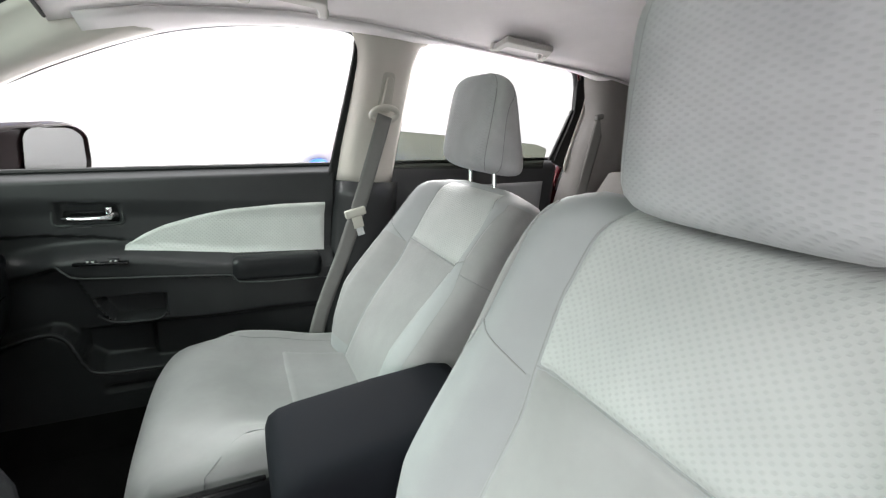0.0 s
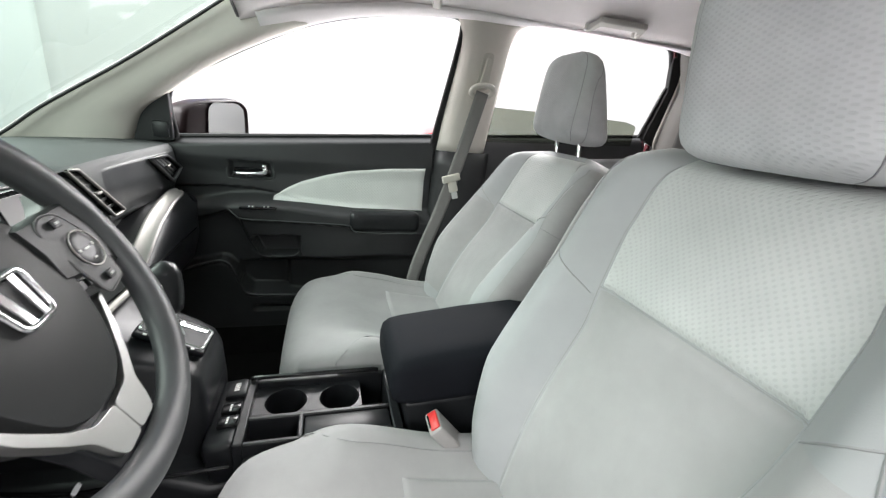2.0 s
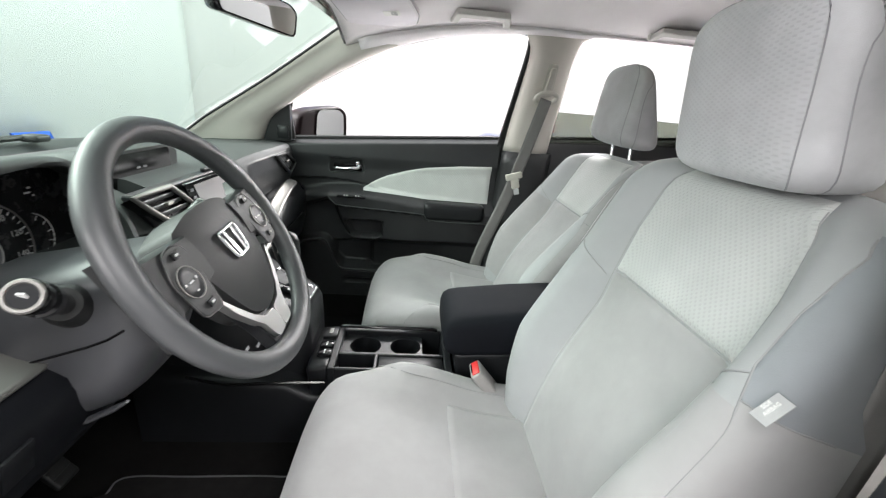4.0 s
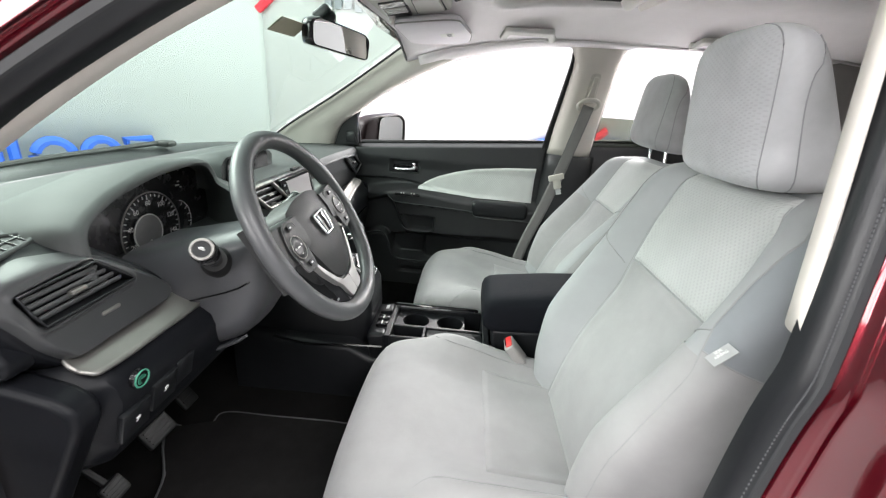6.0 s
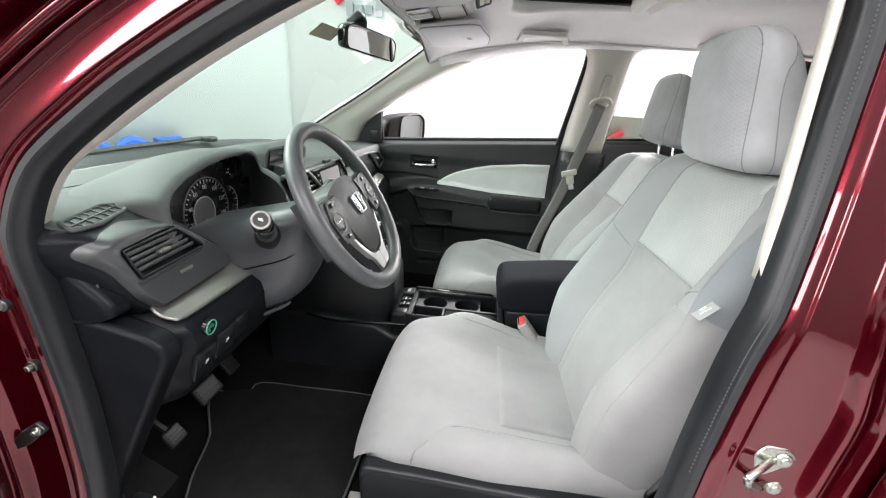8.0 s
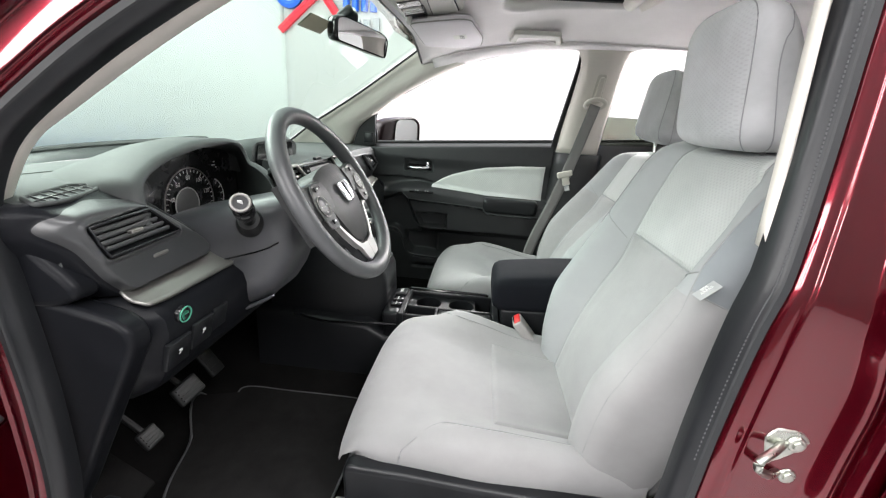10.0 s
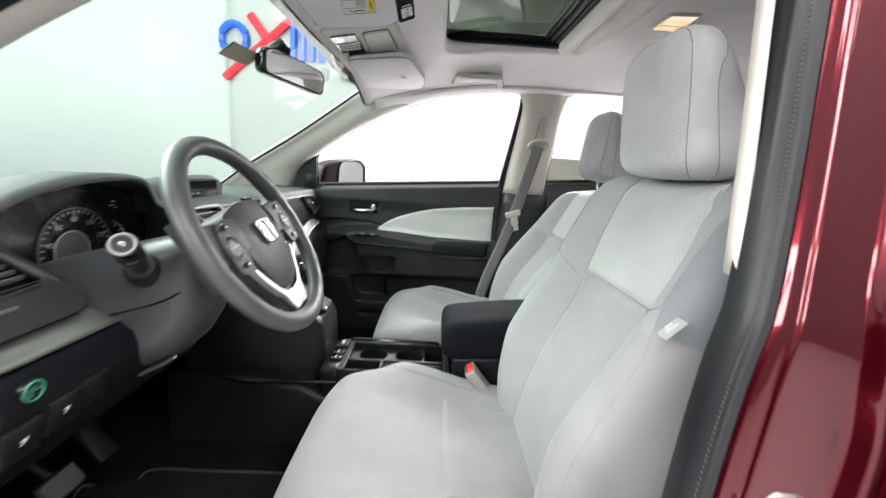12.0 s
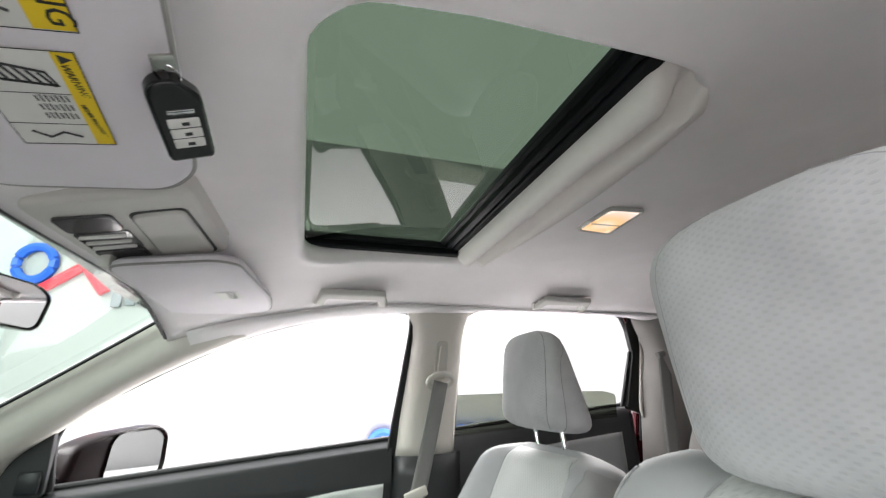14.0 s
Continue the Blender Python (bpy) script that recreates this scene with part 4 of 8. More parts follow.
    # headrest: a wedge, deep at the foot and thin on top, on two chrome posts
    inv = at.inverted()
    HM = inv @ Matrix.Translation(head[:3]) @ Matrix.Rotation(radians(head[3]), 4, "Y")

    def hpt(t, a):
        """Point on the headrest at height t (-1 to 1), angle a (0 faces forward)."""
        u = abs(t)
        wd = 0.1366 * (1 - 0.04 * max(0, t)) * (max(0.0, 1 - u ** 6.5) ** 0.42 if t > 0 else max(0.0, 1 - u ** 9) ** 0.25)
        full = 0.175 - 0.066 * (t + 1)
        dep = full / 2 * (max(0.0, 1 - u ** 8) ** 0.5 if t > 0 else max(0.0, 1 - u ** 8) ** 0.4)
        ca, sa = math.cos(a), math.sin(a)
        rx = abs(ca) ** 0.62 * math.copysign(1, ca)
        ry = abs(sa) ** 0.62 * math.copysign(1, sa)
        return HM @ Vector((full / 2 - rx * max(dep, 0.003), ry * max(wd, 0.004), 0.119 * t))
    rings = [[hpt(t, j * math.tau / 64) for j in range(64)] for t in [-1, -0.995, -0.985, -0.965, -0.93, -0.88] + lin(-0.8, 0.8, 17) + [0.86, 0.9, 0.935, 0.96, 0.978, 0.99, 0.997, 1]]
    headr = finish("headrest", loft(bmesh.new(), rings), HEADCLOTH, top, "light grey fabric headrest", smooth=75)
    for s in (-1, 1):
        sub_part("seam", tube(bmesh.new(), [hpt(t, s * 0.82) for t in [-1 + 0.03, -0.93, -0.88] + lin(-0.8, 0.8, 17) + [0.86, 0.9, 0.935, 0.96, 0.985]], 0.0010, 6), SEATBACK, headr)
        sub_part("seam", tube(bmesh.new(), [hpt(t, s * (1.42 + 0.55 * max(0, t + 0.1) ** 2)) for t in [-0.97, -0.93, -0.88] + lin(-0.8, 0.78, 17)], 0.0010, 6), SEATBACK, headr)
        if s == 1:
            lift = HM.to_3x3() @ Vector((-0.0012, 0, 0))
            sub_part("front_panel", sheet(lambda t, a: hpt(t, a) + lift, [-0.96, -0.93, -0.88] + lin(-0.8, 0.8, 17) + [0.86, 0.9, 0.935], lin(-0.81, 0.81, 27)), HEADKNIT, headr, "dimpled knit front panel", smooth=75)
        foot_ = HM @ Vector((0.085, s * 0.062, -0.10))
        base_ = pt(0.555, s * 0.062, -0.055)
        finish("post", tube(bmesh.new(), [base_ + Vector((0, 0, -0.05)), base_, foot_], 0.0062, 12), CHROME, top, "bright chrome headrest post")
        finish("post_collar", disc(bmesh.new(), pt(0.590, s * 0.062, -0.050), (0.2, 0, 1), 0.014, 0.012, 24, 0.011), BLACK, top, "small black post collar")
    if tag < 0:
        # woven tag sewn into the outer bolster's seam
        fr = at.inverted() @ basis((0.2555, -0.640, 0.9945), (-0.025, -0.0035, -0.0215), (-0.003, 0.016, 0.002))
        if (fr.to_3x3() @ Vector((0, 0, 1))).x > 0:
            fr = fr @ pose(0, 0, 0, 0, 180, 0)
        bm = bmesh.new()
        box(bm, (0, 0, 0), (0.036, 0.019, 0.0016))
        bmesh.ops.transform(bm, matrix=fr, verts=bm.verts)
        tg = finish("tag", bm, TAGGREY, top, "small woven white-lettered tag", bevel=0.0006)
        text_part("lettering", "SIDE\nAIRBAG", 0.0058, fr @ pose(0, 0.003, 0.0012), INK, tg)
    top.matrix_basis = Matrix.Identity(4)
    for o in top.children_recursive:
        o.data.transform(at)
    top.matrix_basis = Matrix.Translation(at.translation + Vector((0, 0, -0.24)))
    for o in top.children:
        o.matrix_parent_inverse = top.matrix_basis.inverted()
    return top


make_seat("driver_seat", "light grey fabric bucket seat with dimpled knit upper back", pose(0.172, -0.372, 0.598), 0, (0.2993, -0.3864, 1.3009, -2.0), -1)
make_seat("passenger_seat", "light grey fabric bucket seat beside a black centre armrest", pose(0.238, 0.375, 0.606), 9, (0.4966, 0.3941, 1.302, 9.4), 1)


# ---- dashboard ----
dash = thing("dashboard", (-0.8, 0, 0.70), "charcoal grey soft plastic dashboard with silver trim strips", "dashboard")


def dash_profile(y):
    """Cross-section at y, from the windscreen's foot over the brow and down to the knees; hollow behind the gauges."""
    b = 0.055 * (1 - (y / 0.75) ** 2)
    mid = smoothstep(0.36, 0.16, abs(y - 0.05))
    end = smoothstep(0.45, 0.75, abs(y))
    f = -0.612 - 0.03 * end * (y < 0) + 0.008 * smoothstep(0.3, 0.7, y) + 0.010 * mid
    well = smoothstep(-0.588, -0.575, y) * smoothstep(-0.100, -0.112, y)
    pts = [(-1.10 - b, 1.042), (-1.02, 1.054), (-0.88, 1.062), (-0.76, 1.066), (-0.685, 1.060), (-0.650, 1.047), (f - 0.014, 1.020), (f, 0.985), (f - 0.003, 0.945), (f - 0.010, 0.912), (f - 0.03, 0.895),
           (f - 0.04, 0.86), (f - 0.04, 0.80), (f - 0.06, 0.74), (f - 0.10, 0.70), (-0.95, 0.72), (-1.12, 0.8)]
    tuck = 0.10 * smoothstep(-0.16, -0.24, y)
    for i in (11, 12, 13):
        pts[i] = (pts[i][0] - tuck, pts[i][1])
    k = smoothstep(0.10, 0.22, y)
    for i, q in ((4, (-0.665, 1.063)), (5, (f - 0.012, 1.057)), (6, (f - 0.001, 1.044)), (7, (f + 0.004, 0.990))):
        pts[i] = (pts[i][0] + (q[0] - pts[i][0]) * k, pts[i][1] + (q[1] - pts[i][1]) * k)
    if well:
        deep = {2: (-0.89, 1.060), 3: (-0.80, 1.055), 4: (-0.80, 1.045), 5: (-0.80, 1.03), 6: (-0.80, 1.00), 7: (-0.80, 0.955), 8: (f - 0.05, 0.935)}
        for k, q in deep.items():
            pts[k] = (pts[k][0] + (q[0] - pts[k][0]) * well, pts[k][1] + (q[1] - pts[k][1]) * well)
    return pts


rows = [[(x, y, z) for x, z in dash_profile(y)] for y in sorted(lin(-0.745, 0.745, 49) + [-0.588, -0.583, -0.579, -0.575, -0.112, -0.108, -0.104, -0.100])]
finish("dash_pad", loft(bmesh.new(), rows), DASH, dash, "charcoal soft plastic dash pad", smooth=35)
# the pad's front face by the passenger: shade put into a darker sheet
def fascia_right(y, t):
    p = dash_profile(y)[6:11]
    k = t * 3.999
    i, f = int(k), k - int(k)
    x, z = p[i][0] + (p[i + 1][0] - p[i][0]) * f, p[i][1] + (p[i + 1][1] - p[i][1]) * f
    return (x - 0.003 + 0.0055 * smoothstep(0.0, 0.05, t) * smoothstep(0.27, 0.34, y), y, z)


finish("fascia_shade", sheet(fascia_right, lin(0.26, 0.744, 30), [0, 0.01, 0.025, 0.04] + lin(0.06, 1, 20)), CHARCOAL, dash, "charcoal sheet painting shade on the dash front", smooth=60)
# seam line along the top pad
finish("pad_seam", tube(bmesh.new(), curve_through([(-0.905, -0.70, 1.0600), (-0.905, -0.62, 1.0600), (-0.906, -0.56, 1.0590), (-0.897, -0.48, 1.0595), (-0.889, -0.41, 1.0600), (-0.870, -0.34, 1.0605)], 40), 0.0018, 5), BLACK, dash)

# end cap beside the doorway, and the knee panel
UPPER = [(-0.78, 1.056), (-0.72, 1.050), (-0.684, 1.020), (-0.660, 0.990), (-0.634, 0.969), (-0.618, 0.950), (-0.620, 0.932), (-0.66, 0.915), (-0.90, 0.90), (-0.92, 1.03)]
LOWER = [(-0.80, 0.935), (-0.696, 0.929), (-0.624, 0.916), (-0.574, 0.904), (-0.552, 0.888), (-0.550, 0.862), (-0.596, 0.769), (-0.641, 0.679), (-0.70, 0.56), (-0.76, 0.46), (-0.92, 0.50), (-0.92, 0.93)]
for s in (-1, 1):
    finish("end_cap", slab(round_poly(UPPER, 0.016, 4), lambda a, b, d: (a, s * (0.712 + d), b), 0.045), DIMBLACK if s < 0 else CHARCOAL, dash, "dark plastic dash end cap", bevel=0.012, segs=4)
    finish("lower_end_panel", slab(round_poly(LOWER, 0.018, 4), lambda a, b, d: (a, s * (0.712 + d), b), 0.042), DIMBLACK, dash, "black lower end panel", bevel=0.010, segs=4)


def knee(y0, y1, push=0.0):
    prof = [(-0.640, 0.922), (-0.618, 0.918), (-0.592, 0.906), (-0.566, 0.893), (-0.550, 0.878), (-0.546, 0.855), (-0.552, 0.82), (-0.566, 0.775), (-0.585, 0.745), (-0.63, 0.72), (-0.75, 0.71), (-0.75, 0.92)]
    rows = []
    for y in lin(y0, y1, 22):
        k = min(1, min(y - y0, y1 - y) / 0.035 + 0.001)
        e = 0.03 * (1 - math.sqrt(1 - (1 - k) ** 2))
        rows.append([(x - e + push, y, z - e * 0.35 * (1 if z > 0.8 else -1)) for x, z in prof])
    return loft(bmesh.new(), rows)


finish("knee_panel", knee(-0.712, -0.235), DIMBLACK, dash, "black lower panel under the wheel", smooth=40)


def strip(pts, width, up, n=30, thick=0.004):
    """A band of that width along pts."""
    c = curve_through(pts, n)
    rows = []
    for i, p in enumerate(c):
        d = (c[min(i + 1, n - 1)] - c[max(i - 1, 0)]).normalized()
        w = Vector(up[0]).lerp(Vector(up[1]), i / (n - 1)).normalized()
        k = min(1, min(i, n - 1 - i) / 2.0 + 0.35)
        nrm = d.cross(w).normalized()
        rows.append([p + w * width * k * t + nrm * (0.004 * (1 - t * t * 4)) for t in lin(-0.5, 0.5, 7)])
    return loft(bmesh.new(), rows, closed=False, caps=False)


finish("silver_strip", strip([(-0.594, -0.700, 0.915), (-0.589, -0.66, 0.912), (-0.588, -0.56, 0.911), (-0.588, -0.466, 0.910)], 0.052, ((0.92, 0, -0.42), (0.92, 0, -0.42)), thick=0.004), SILVER, dash, "satin silver trim strip", thick=0.005, offset=0, smooth=60)
finish("silver_strip", strip([(-0.566, 0.300, 0.815), (-0.564, 0.36, 0.858), (-0.566, 0.44, 0.893), (-0.570, 0.55, 0.918), (-0.582, 0.69, 0.924)], 0.040, ((0.80, 0.35, -0.35), (0.95, 0, -0.3)), thick=0.004), SILVER, dash, "satin silver trim strip", thick=0.005, offset=0, smooth=60)
# glovebox bulge on the passenger side
gb = [[(x + 0.0, y, z) for x, z in ((-0.62, 0.915 - 0.10 * smoothstep(0.55, 0.27, y)), (-0.570, 0.905 - 0.10 * smoothstep(0.55, 0.27, y)), (-0.545, 0.87 - 0.09 * smoothstep(0.55, 0.27, y)), (-0.545, 0.78), (-0.565, 0.70), (-0.61, 0.64), (-0.72, 0.62), (-0.72, 0.90))] for y in lin(0.26, 0.72, 20)]
glove = finish("glovebox", loft(bmesh.new(), gb), BLACK, dash, "black rounded glovebox panel", smooth=50)
sub_part("lid_line", tube(bmesh.new(), curve_through([(-0.552, 0.30, 0.79), (-0.5435, 0.34, 0.80), (-0.5435, 0.55, 0.80), (-0.545, 0.69, 0.80)], 12), 0.002, 5), GLOSSBLACK, glove)

# round lit button and two switches on the knee panel
bm = disc(bmesh.new(), (-0.546, -0.658, 0.874), (0.97, 0, -0.1), 0.0150, 0.010, 32)
btn = finish("eco_button", bm, GLOSSBLACK, dash, "black round button with a lit green ring", bevel=0.002)
sub_part("lit_ring", ring(bmesh.new(), (-0.5405, -0.658, 0.874), (0.97, 0, -0.1), 0.0128, 0.0013), GREENRING, btn)
bm = bmesh.new()
for a in lin(0.6, 3.6, 10):
    disc(bm, (-0.5405, -0.658 + 0.006 * math.cos(a), 0.874 + 0.006 * math.sin(a) - 0.002), (1, 0, 0), 0.0022, 0.001, 8)
disc(bm, (-0.5405, -0.658, 0.877), (1, 0, 0), 0.0035, 0.001, 12)
sub_part("leaf_mark", bm, GREENRING, btn)
for y, z in ((-0.672, 0.812), (-0.612, 0.818)):
    m = Matrix.Rotation(radians(14), 3, "Y")
    sw = finish("switch", rbox((-0.5535, y, z), (0.010, 0.052, 0.050), 0.002, 2, m), BLACK, dash, "small black rocker switch")
    bm = bmesh.new()
    for k in range(3):
        box(bm, (-0.5462 - 0.0015 * k, y + 0.002 * (k % 2), z + 0.004 - k * 0.0035), (0.001, 0.007 - 0.0015 * k, 0.002), m)
    sub_part("mark", bm, INK, sw)
bm = rbox((-0.5535, -0.562, 0.822), (0.009, 0.042, 0.048), 0.002, 2, Matrix.Rotation(radians(14), 3, "Y"))
finish("blank_switch", bm, BLACK, dash)


def vent(name, corners, slats, label, frame_mat, along=True, depth=0.03, rim=0.0045, cross=0, sink=-0.004):
    """An air vent: four corners of its mouth in order, top left, top right, bottom right, bottom left."""
    c = [Vector(p) for p in corners]
    nrm = (c[1] - c[0]).cross(c[3] - c[0]).normalized()
    if nrm.x < 0:
        nrm = -nrm
    def at(u, v, d=0.0):
        return (c[0].lerp(c[1], u)).lerp(c[3].lerp(c[2], u), v) + nrm * d
    bm = bmesh.new()
    loft(bm, [[at(0, 0, 0.003), at(1, 0, 0.003), at(1, 1, 0.003), at(0, 1, 0.003)], [at(0.06, 0.08, -depth), at(0.94, 0.08, -depth), at(0.94, 0.92, -depth), at(0.06, 0.92, -depth)]], caps=False)
    q = [at(0.06, 0.08, -depth), at(0.94, 0.08, -depth), at(0.94, 0.92, -depth), at(0.06, 0.92, -depth)]
    bm.faces.new([bm.verts.new(p) for p in q])
    v = finish(name, bm, BLACK, dash, label, normals=False, smooth=30)
    corner = [at(0, 0, 0.004), at(0.5, -0.01, 0.004), at(1, 0, 0.004), at(1.01, 0.5, 0.004), at(1, 1, 0.004), at(0.5, 1.01, 0.004), at(0, 1, 0.004), at(-0.01, 0.5, 0.004)]
    sub_part("frame", tube(bmesh.new(), [p for p in corner], rim, 8, loop=True, up=nrm), frame_mat, v, smooth=60)
    for k in range(slats):
        t = (k + 1) / (slats + 1)
        bm = bmesh.new()
        a, b = (at(0.03, t, sink), at(0.97, t, sink)) if along else (at(t, 0.05, sink), at(t, 0.95, sink))
        w = (at(0, 1) - at(0, 0)).normalized() if along else (at(1, 0) - at(0, 0)).normalized()
        tube(bm, [a, b], 0.0048, 10, flat=0.34, up=(nrm * 0.85 + w * 0.5).normalized())
        sub_part("slat", bm, DULLBLACK, v)
    for k in range(cross):
        t = (k + 1) / (cross + 1)
        sub_part("cross_slat", tube(bmesh.new(), [at(t - 0.07, 0.06, 0.0015), at(t + 0.07, 0.94, 0.0015)], 0.0016, 6), BLACK, v)
    if cross:
        return v
    bm = bmesh.new()
    p = at(0.5, 0.5, 0.003)
    bmesh.ops.create_cube(bm, size=1, matrix=basis(p, at(1, 0.5) - at(0, 0.5), nrm) @ Matrix.Diagonal((0.022, 0.010, 0.006, 1)))
    sub_part("tab", bm, SILVER, v, bevel=0.0015)
    return v


# driver's end of the fascia, moulded in one piece: raised vent panel, recessed vent mouth
def depth_in(poly, a, b):
    """Distance of (a, b) from the outline, positive inside it."""
    best, odd = 9.0, False
    for (a0, b0), (a1, b1) in zip(poly, poly[1:] + poly[:1]):
        da, db = a1 - a0, b1 - b0
        t = max(0.0, min(1.0, ((a - a0) * da + (b - b0) * db) / (da * da + db * db + 1e-12)))
        best = min(best, math.hypot(a - a0 - t * da, b - b0 - t * db))
        if (b0 > b) != (b1 > b) and a < a0 + (b - b0) / (b1 - b0) * (a1 - a0):
            odd = not odd
    return best if odd else -best


SURROUND = round_poly([(-0.758, 1.026), (-0.750, 1.043), (-0.725, 1.051), (-0.676, 1.055), (-0.630, 1.048), (-0.592, 1.028), (-0.552, 0.996), (-0.514, 0.964), (-0.498, 0.942), (-0.512, 0.924), (-0.690, 0.921), (-0.712, 0.948), (-0.738, 1.000)], 0.010, 4)
MOUTH = round_poly([(-0.730, 1.030), (-0.624, 1.038), (-0.570, 0.988), (-0.714, 0.982)], 0.006, 3)


def fascia(y, z):
    e, m = depth_in(SURROUND, y, z), depth_in(MOUTH, y, z)
    x = -0.638 + 0.19 * (1.06 - z) + 0.020 * smoothstep(-0.005, 0.005, e) - 0.045 * smoothstep(-0.0015, 0.0025, m)
    x += 0.0035 * smoothstep(-0.012, -0.004, m) * smoothstep(0.001, -0.004, m)
    x -= 0.15 * smoothstep(0.006, 0.05, -e) * max(smoothstep(-0.68, -0.62, y), smoothstep(1.035, 1.020, z))
    x -= 0.030 * smoothstep(1.046, 1.062, z) + 0.06 * max(0.0, (-0.733 - y) / 0.037) ** 2
    return (x, y, z)


bm = sheet(fascia, lin(-0.772, -0.486, 140), lin(0.916, 1.062, 76))
bmesh.ops.delete(bm, geom=[f for f in bm.faces if depth_in(SURROUND, f.calc_center_median().y, f.calc_center_median().z) > 0.010], context="FACES")
for v in bm.verts:
    v.co.x -= 0.004 * smoothstep(-0.006, 0.004, depth_in(SURROUND, v.co.y, v.co.z))
finish("vent_panel_edge", bm, DIMBLACK, dash, "black moulding round the vent panel", smooth=60)
bm = sheet(fascia, lin(-0.772, -0.486, 140), lin(0.916, 1.062, 76))
bmesh.ops.delete(bm, geom=[f for f in bm.faces if depth_in(SURROUND, f.calc_center_median().y, f.calc_center_median().z) < -0.003], context="FACES")
for v in bm.verts:
    if v.is_boundary:
        # draw the ragged rim onto the surround's smooth outline
        y, z = v.co.y, v.co.z
        best = min((((y - a0 - t * (a1 - a0)) ** 2 + (z - b0 - t * (b1 - b0)) ** 2), a0 + t * (a1 - a0), b0 + t * (b1 - b0)) for (a0, b0), (a1, b1) in zip(SURROUND, SURROUND[1:] + SURROUND[:1]) for t in [max(0.0, min(1.0, ((y - a0) * (a1 - a0) + (z - b0) * (b1 - b0)) / ((a1 - a0) ** 2 + (b1 - b0) ** 2 + 1e-12)))])
        cy, cz_ = -0.62, 0.985
        L = math.hypot(best[1] - cy, best[2] - cz_)
        v.co = fascia(best[1] + (best[1] - cy) / L * 0.003, best[2] + (best[2] - cz_) / L * 0.003)
finish("vent_panel", bm, CHARCOAL, dash, "charcoal moulded vent panel", smooth=60)
vent("side_vent", [(-0.6115, -0.728, 1.030), (-0.6095, -0.624, 1.036), (-0.6035, -0.572, 0.988), (-0.6030, -0.712, 0.984)], 4, "black slatted side air vent", BLACK, rim=0.0022)
bm = rbox((-0.602, -0.622, 0.961), (0.010, 0.034, 0.008), 0.004, 2)
finish("vent_wheel", bm, SILVER, dash)
# slim demister outlet on top of the pad
def dem_at(x, y, lift=0.0):
    return Vector((x, y, 1.0625 - 0.10 * (x + 0.70) + lift))


DEM = round_poly([(-0.700, -0.728), (-0.724, -0.640), (-0.708, -0.612), (-0.682, -0.632), (-0.660, -0.705), (-0.664, -0.742)], 0.008, 4)
dem = finish("demister", slab(DEM, lambda a, b, d: dem_at(a, b, d - 0.001), 0.003), DIMBLACK, dash, "small black demister grille")
sub_part("frame", tube(bmesh.new(), [dem_at(a, b, 0.0015) for a, b in DEM], 0.0040, 8, loop=True, up=Vector((0.18, 0, 1))), DASH, dem, smooth=60)


def rib(p, q):
    """One grille rib, cut to the outlet's outline."""
    inside = []
    for k in range(61):
        c = p.lerp(q, k / 60)
        odd = False
        for (x0, y0), (x1, y1) in zip(DEM, DEM[1:] + DEM[:1]):
            if (y0 > c.y) != (y1 > c.y) and c.x < x0 + (c.y - y0) / (y1 - y0) * (x1 - x0):
                odd = not odd
        if odd:
            inside.append(c)
    if len(inside) > 3:
        sub_part("rib", tube(bmesh.new(), [dem_at(inside[0].x, inside[0].y, 0.0030), dem_at(inside[-1].x, inside[-1].y, 0.0030)], 0.0011, 6), DULLBLACK, dem)


for k in range(3):
    rib(Vector((-0.756 + 0.022 * k, -0.60, 0)), Vector((-0.708 + 0.019 * k, -0.76, 0)))
for k in range(8):
    rib(Vector((-0.77, -0.625 - 0.017 * k + 0.02, 0)), Vector((-0.63, -0.625 - 0.017 * k, 0)))
vent("passenger_vent", [(-0.600, 0.540, 1.035), (-0.598, 0.658, 1.030), (-0.590, 0.742, 0.985), (-0.590, 0.664, 0.955)], 4, "black slatted side air vent", CHARCOAL, along=False, rim=0.0055)
vent("centre_vent", [(-0.606, -0.215, 1.052), (-0.606, -0.100, 1.052), (-0.588, -0.034, 0.992), (-0.588, -0.150, 0.994)], 3, "silver-framed centre air vent", SILVER, rim=0.0055)
vent("centre_vent", [(-0.602, 0.166, 1.056), (-0.602, 0.206, 1.052), (-0.590, 0.336, 0.944), (-0.590, 0.290, 0.940)], 5, "silver-framed centre air vent", SILVER, rim=0.0035)

# instrument hood and gauges
# the brow's lip runs from the vent panel over the dials and back down towards the column
LIP = [(-0.612, -0.622, 1.010), (-0.622, -0.616, 1.048), (-0.632, -0.604, 1.069), (-0.642, -0.582, 1.080), (-0.652, -0.548, 1.090), (-0.662, -0.500, 1.101), (-0.675, -0.397, 1.115), (-0.685, -0.290, 1.117), (-0.690, -0.232, 1.109), (-0.692, -0.205, 1.086), (-0.680, -0.208, 1.064), (-0.650, -0.215, 1.050), (-0.620, -0.221, 1.024), (-0.600, -0.230, 0.985)]
FACE = [(-0.560, 0.950), (-0.555, 0.985), (-0.548, 1.020), (-0.536, 1.048), (-0.515, 1.066), (-0.480, 1.082), (-0.390, 1.098), (-0.280, 1.100), (-0.175, 1.090), (-0.128, 1.068), (-0.120, 1.040), (-0.118, 1.005), (-0.118, 0.965), (-0.118, 0.935)]
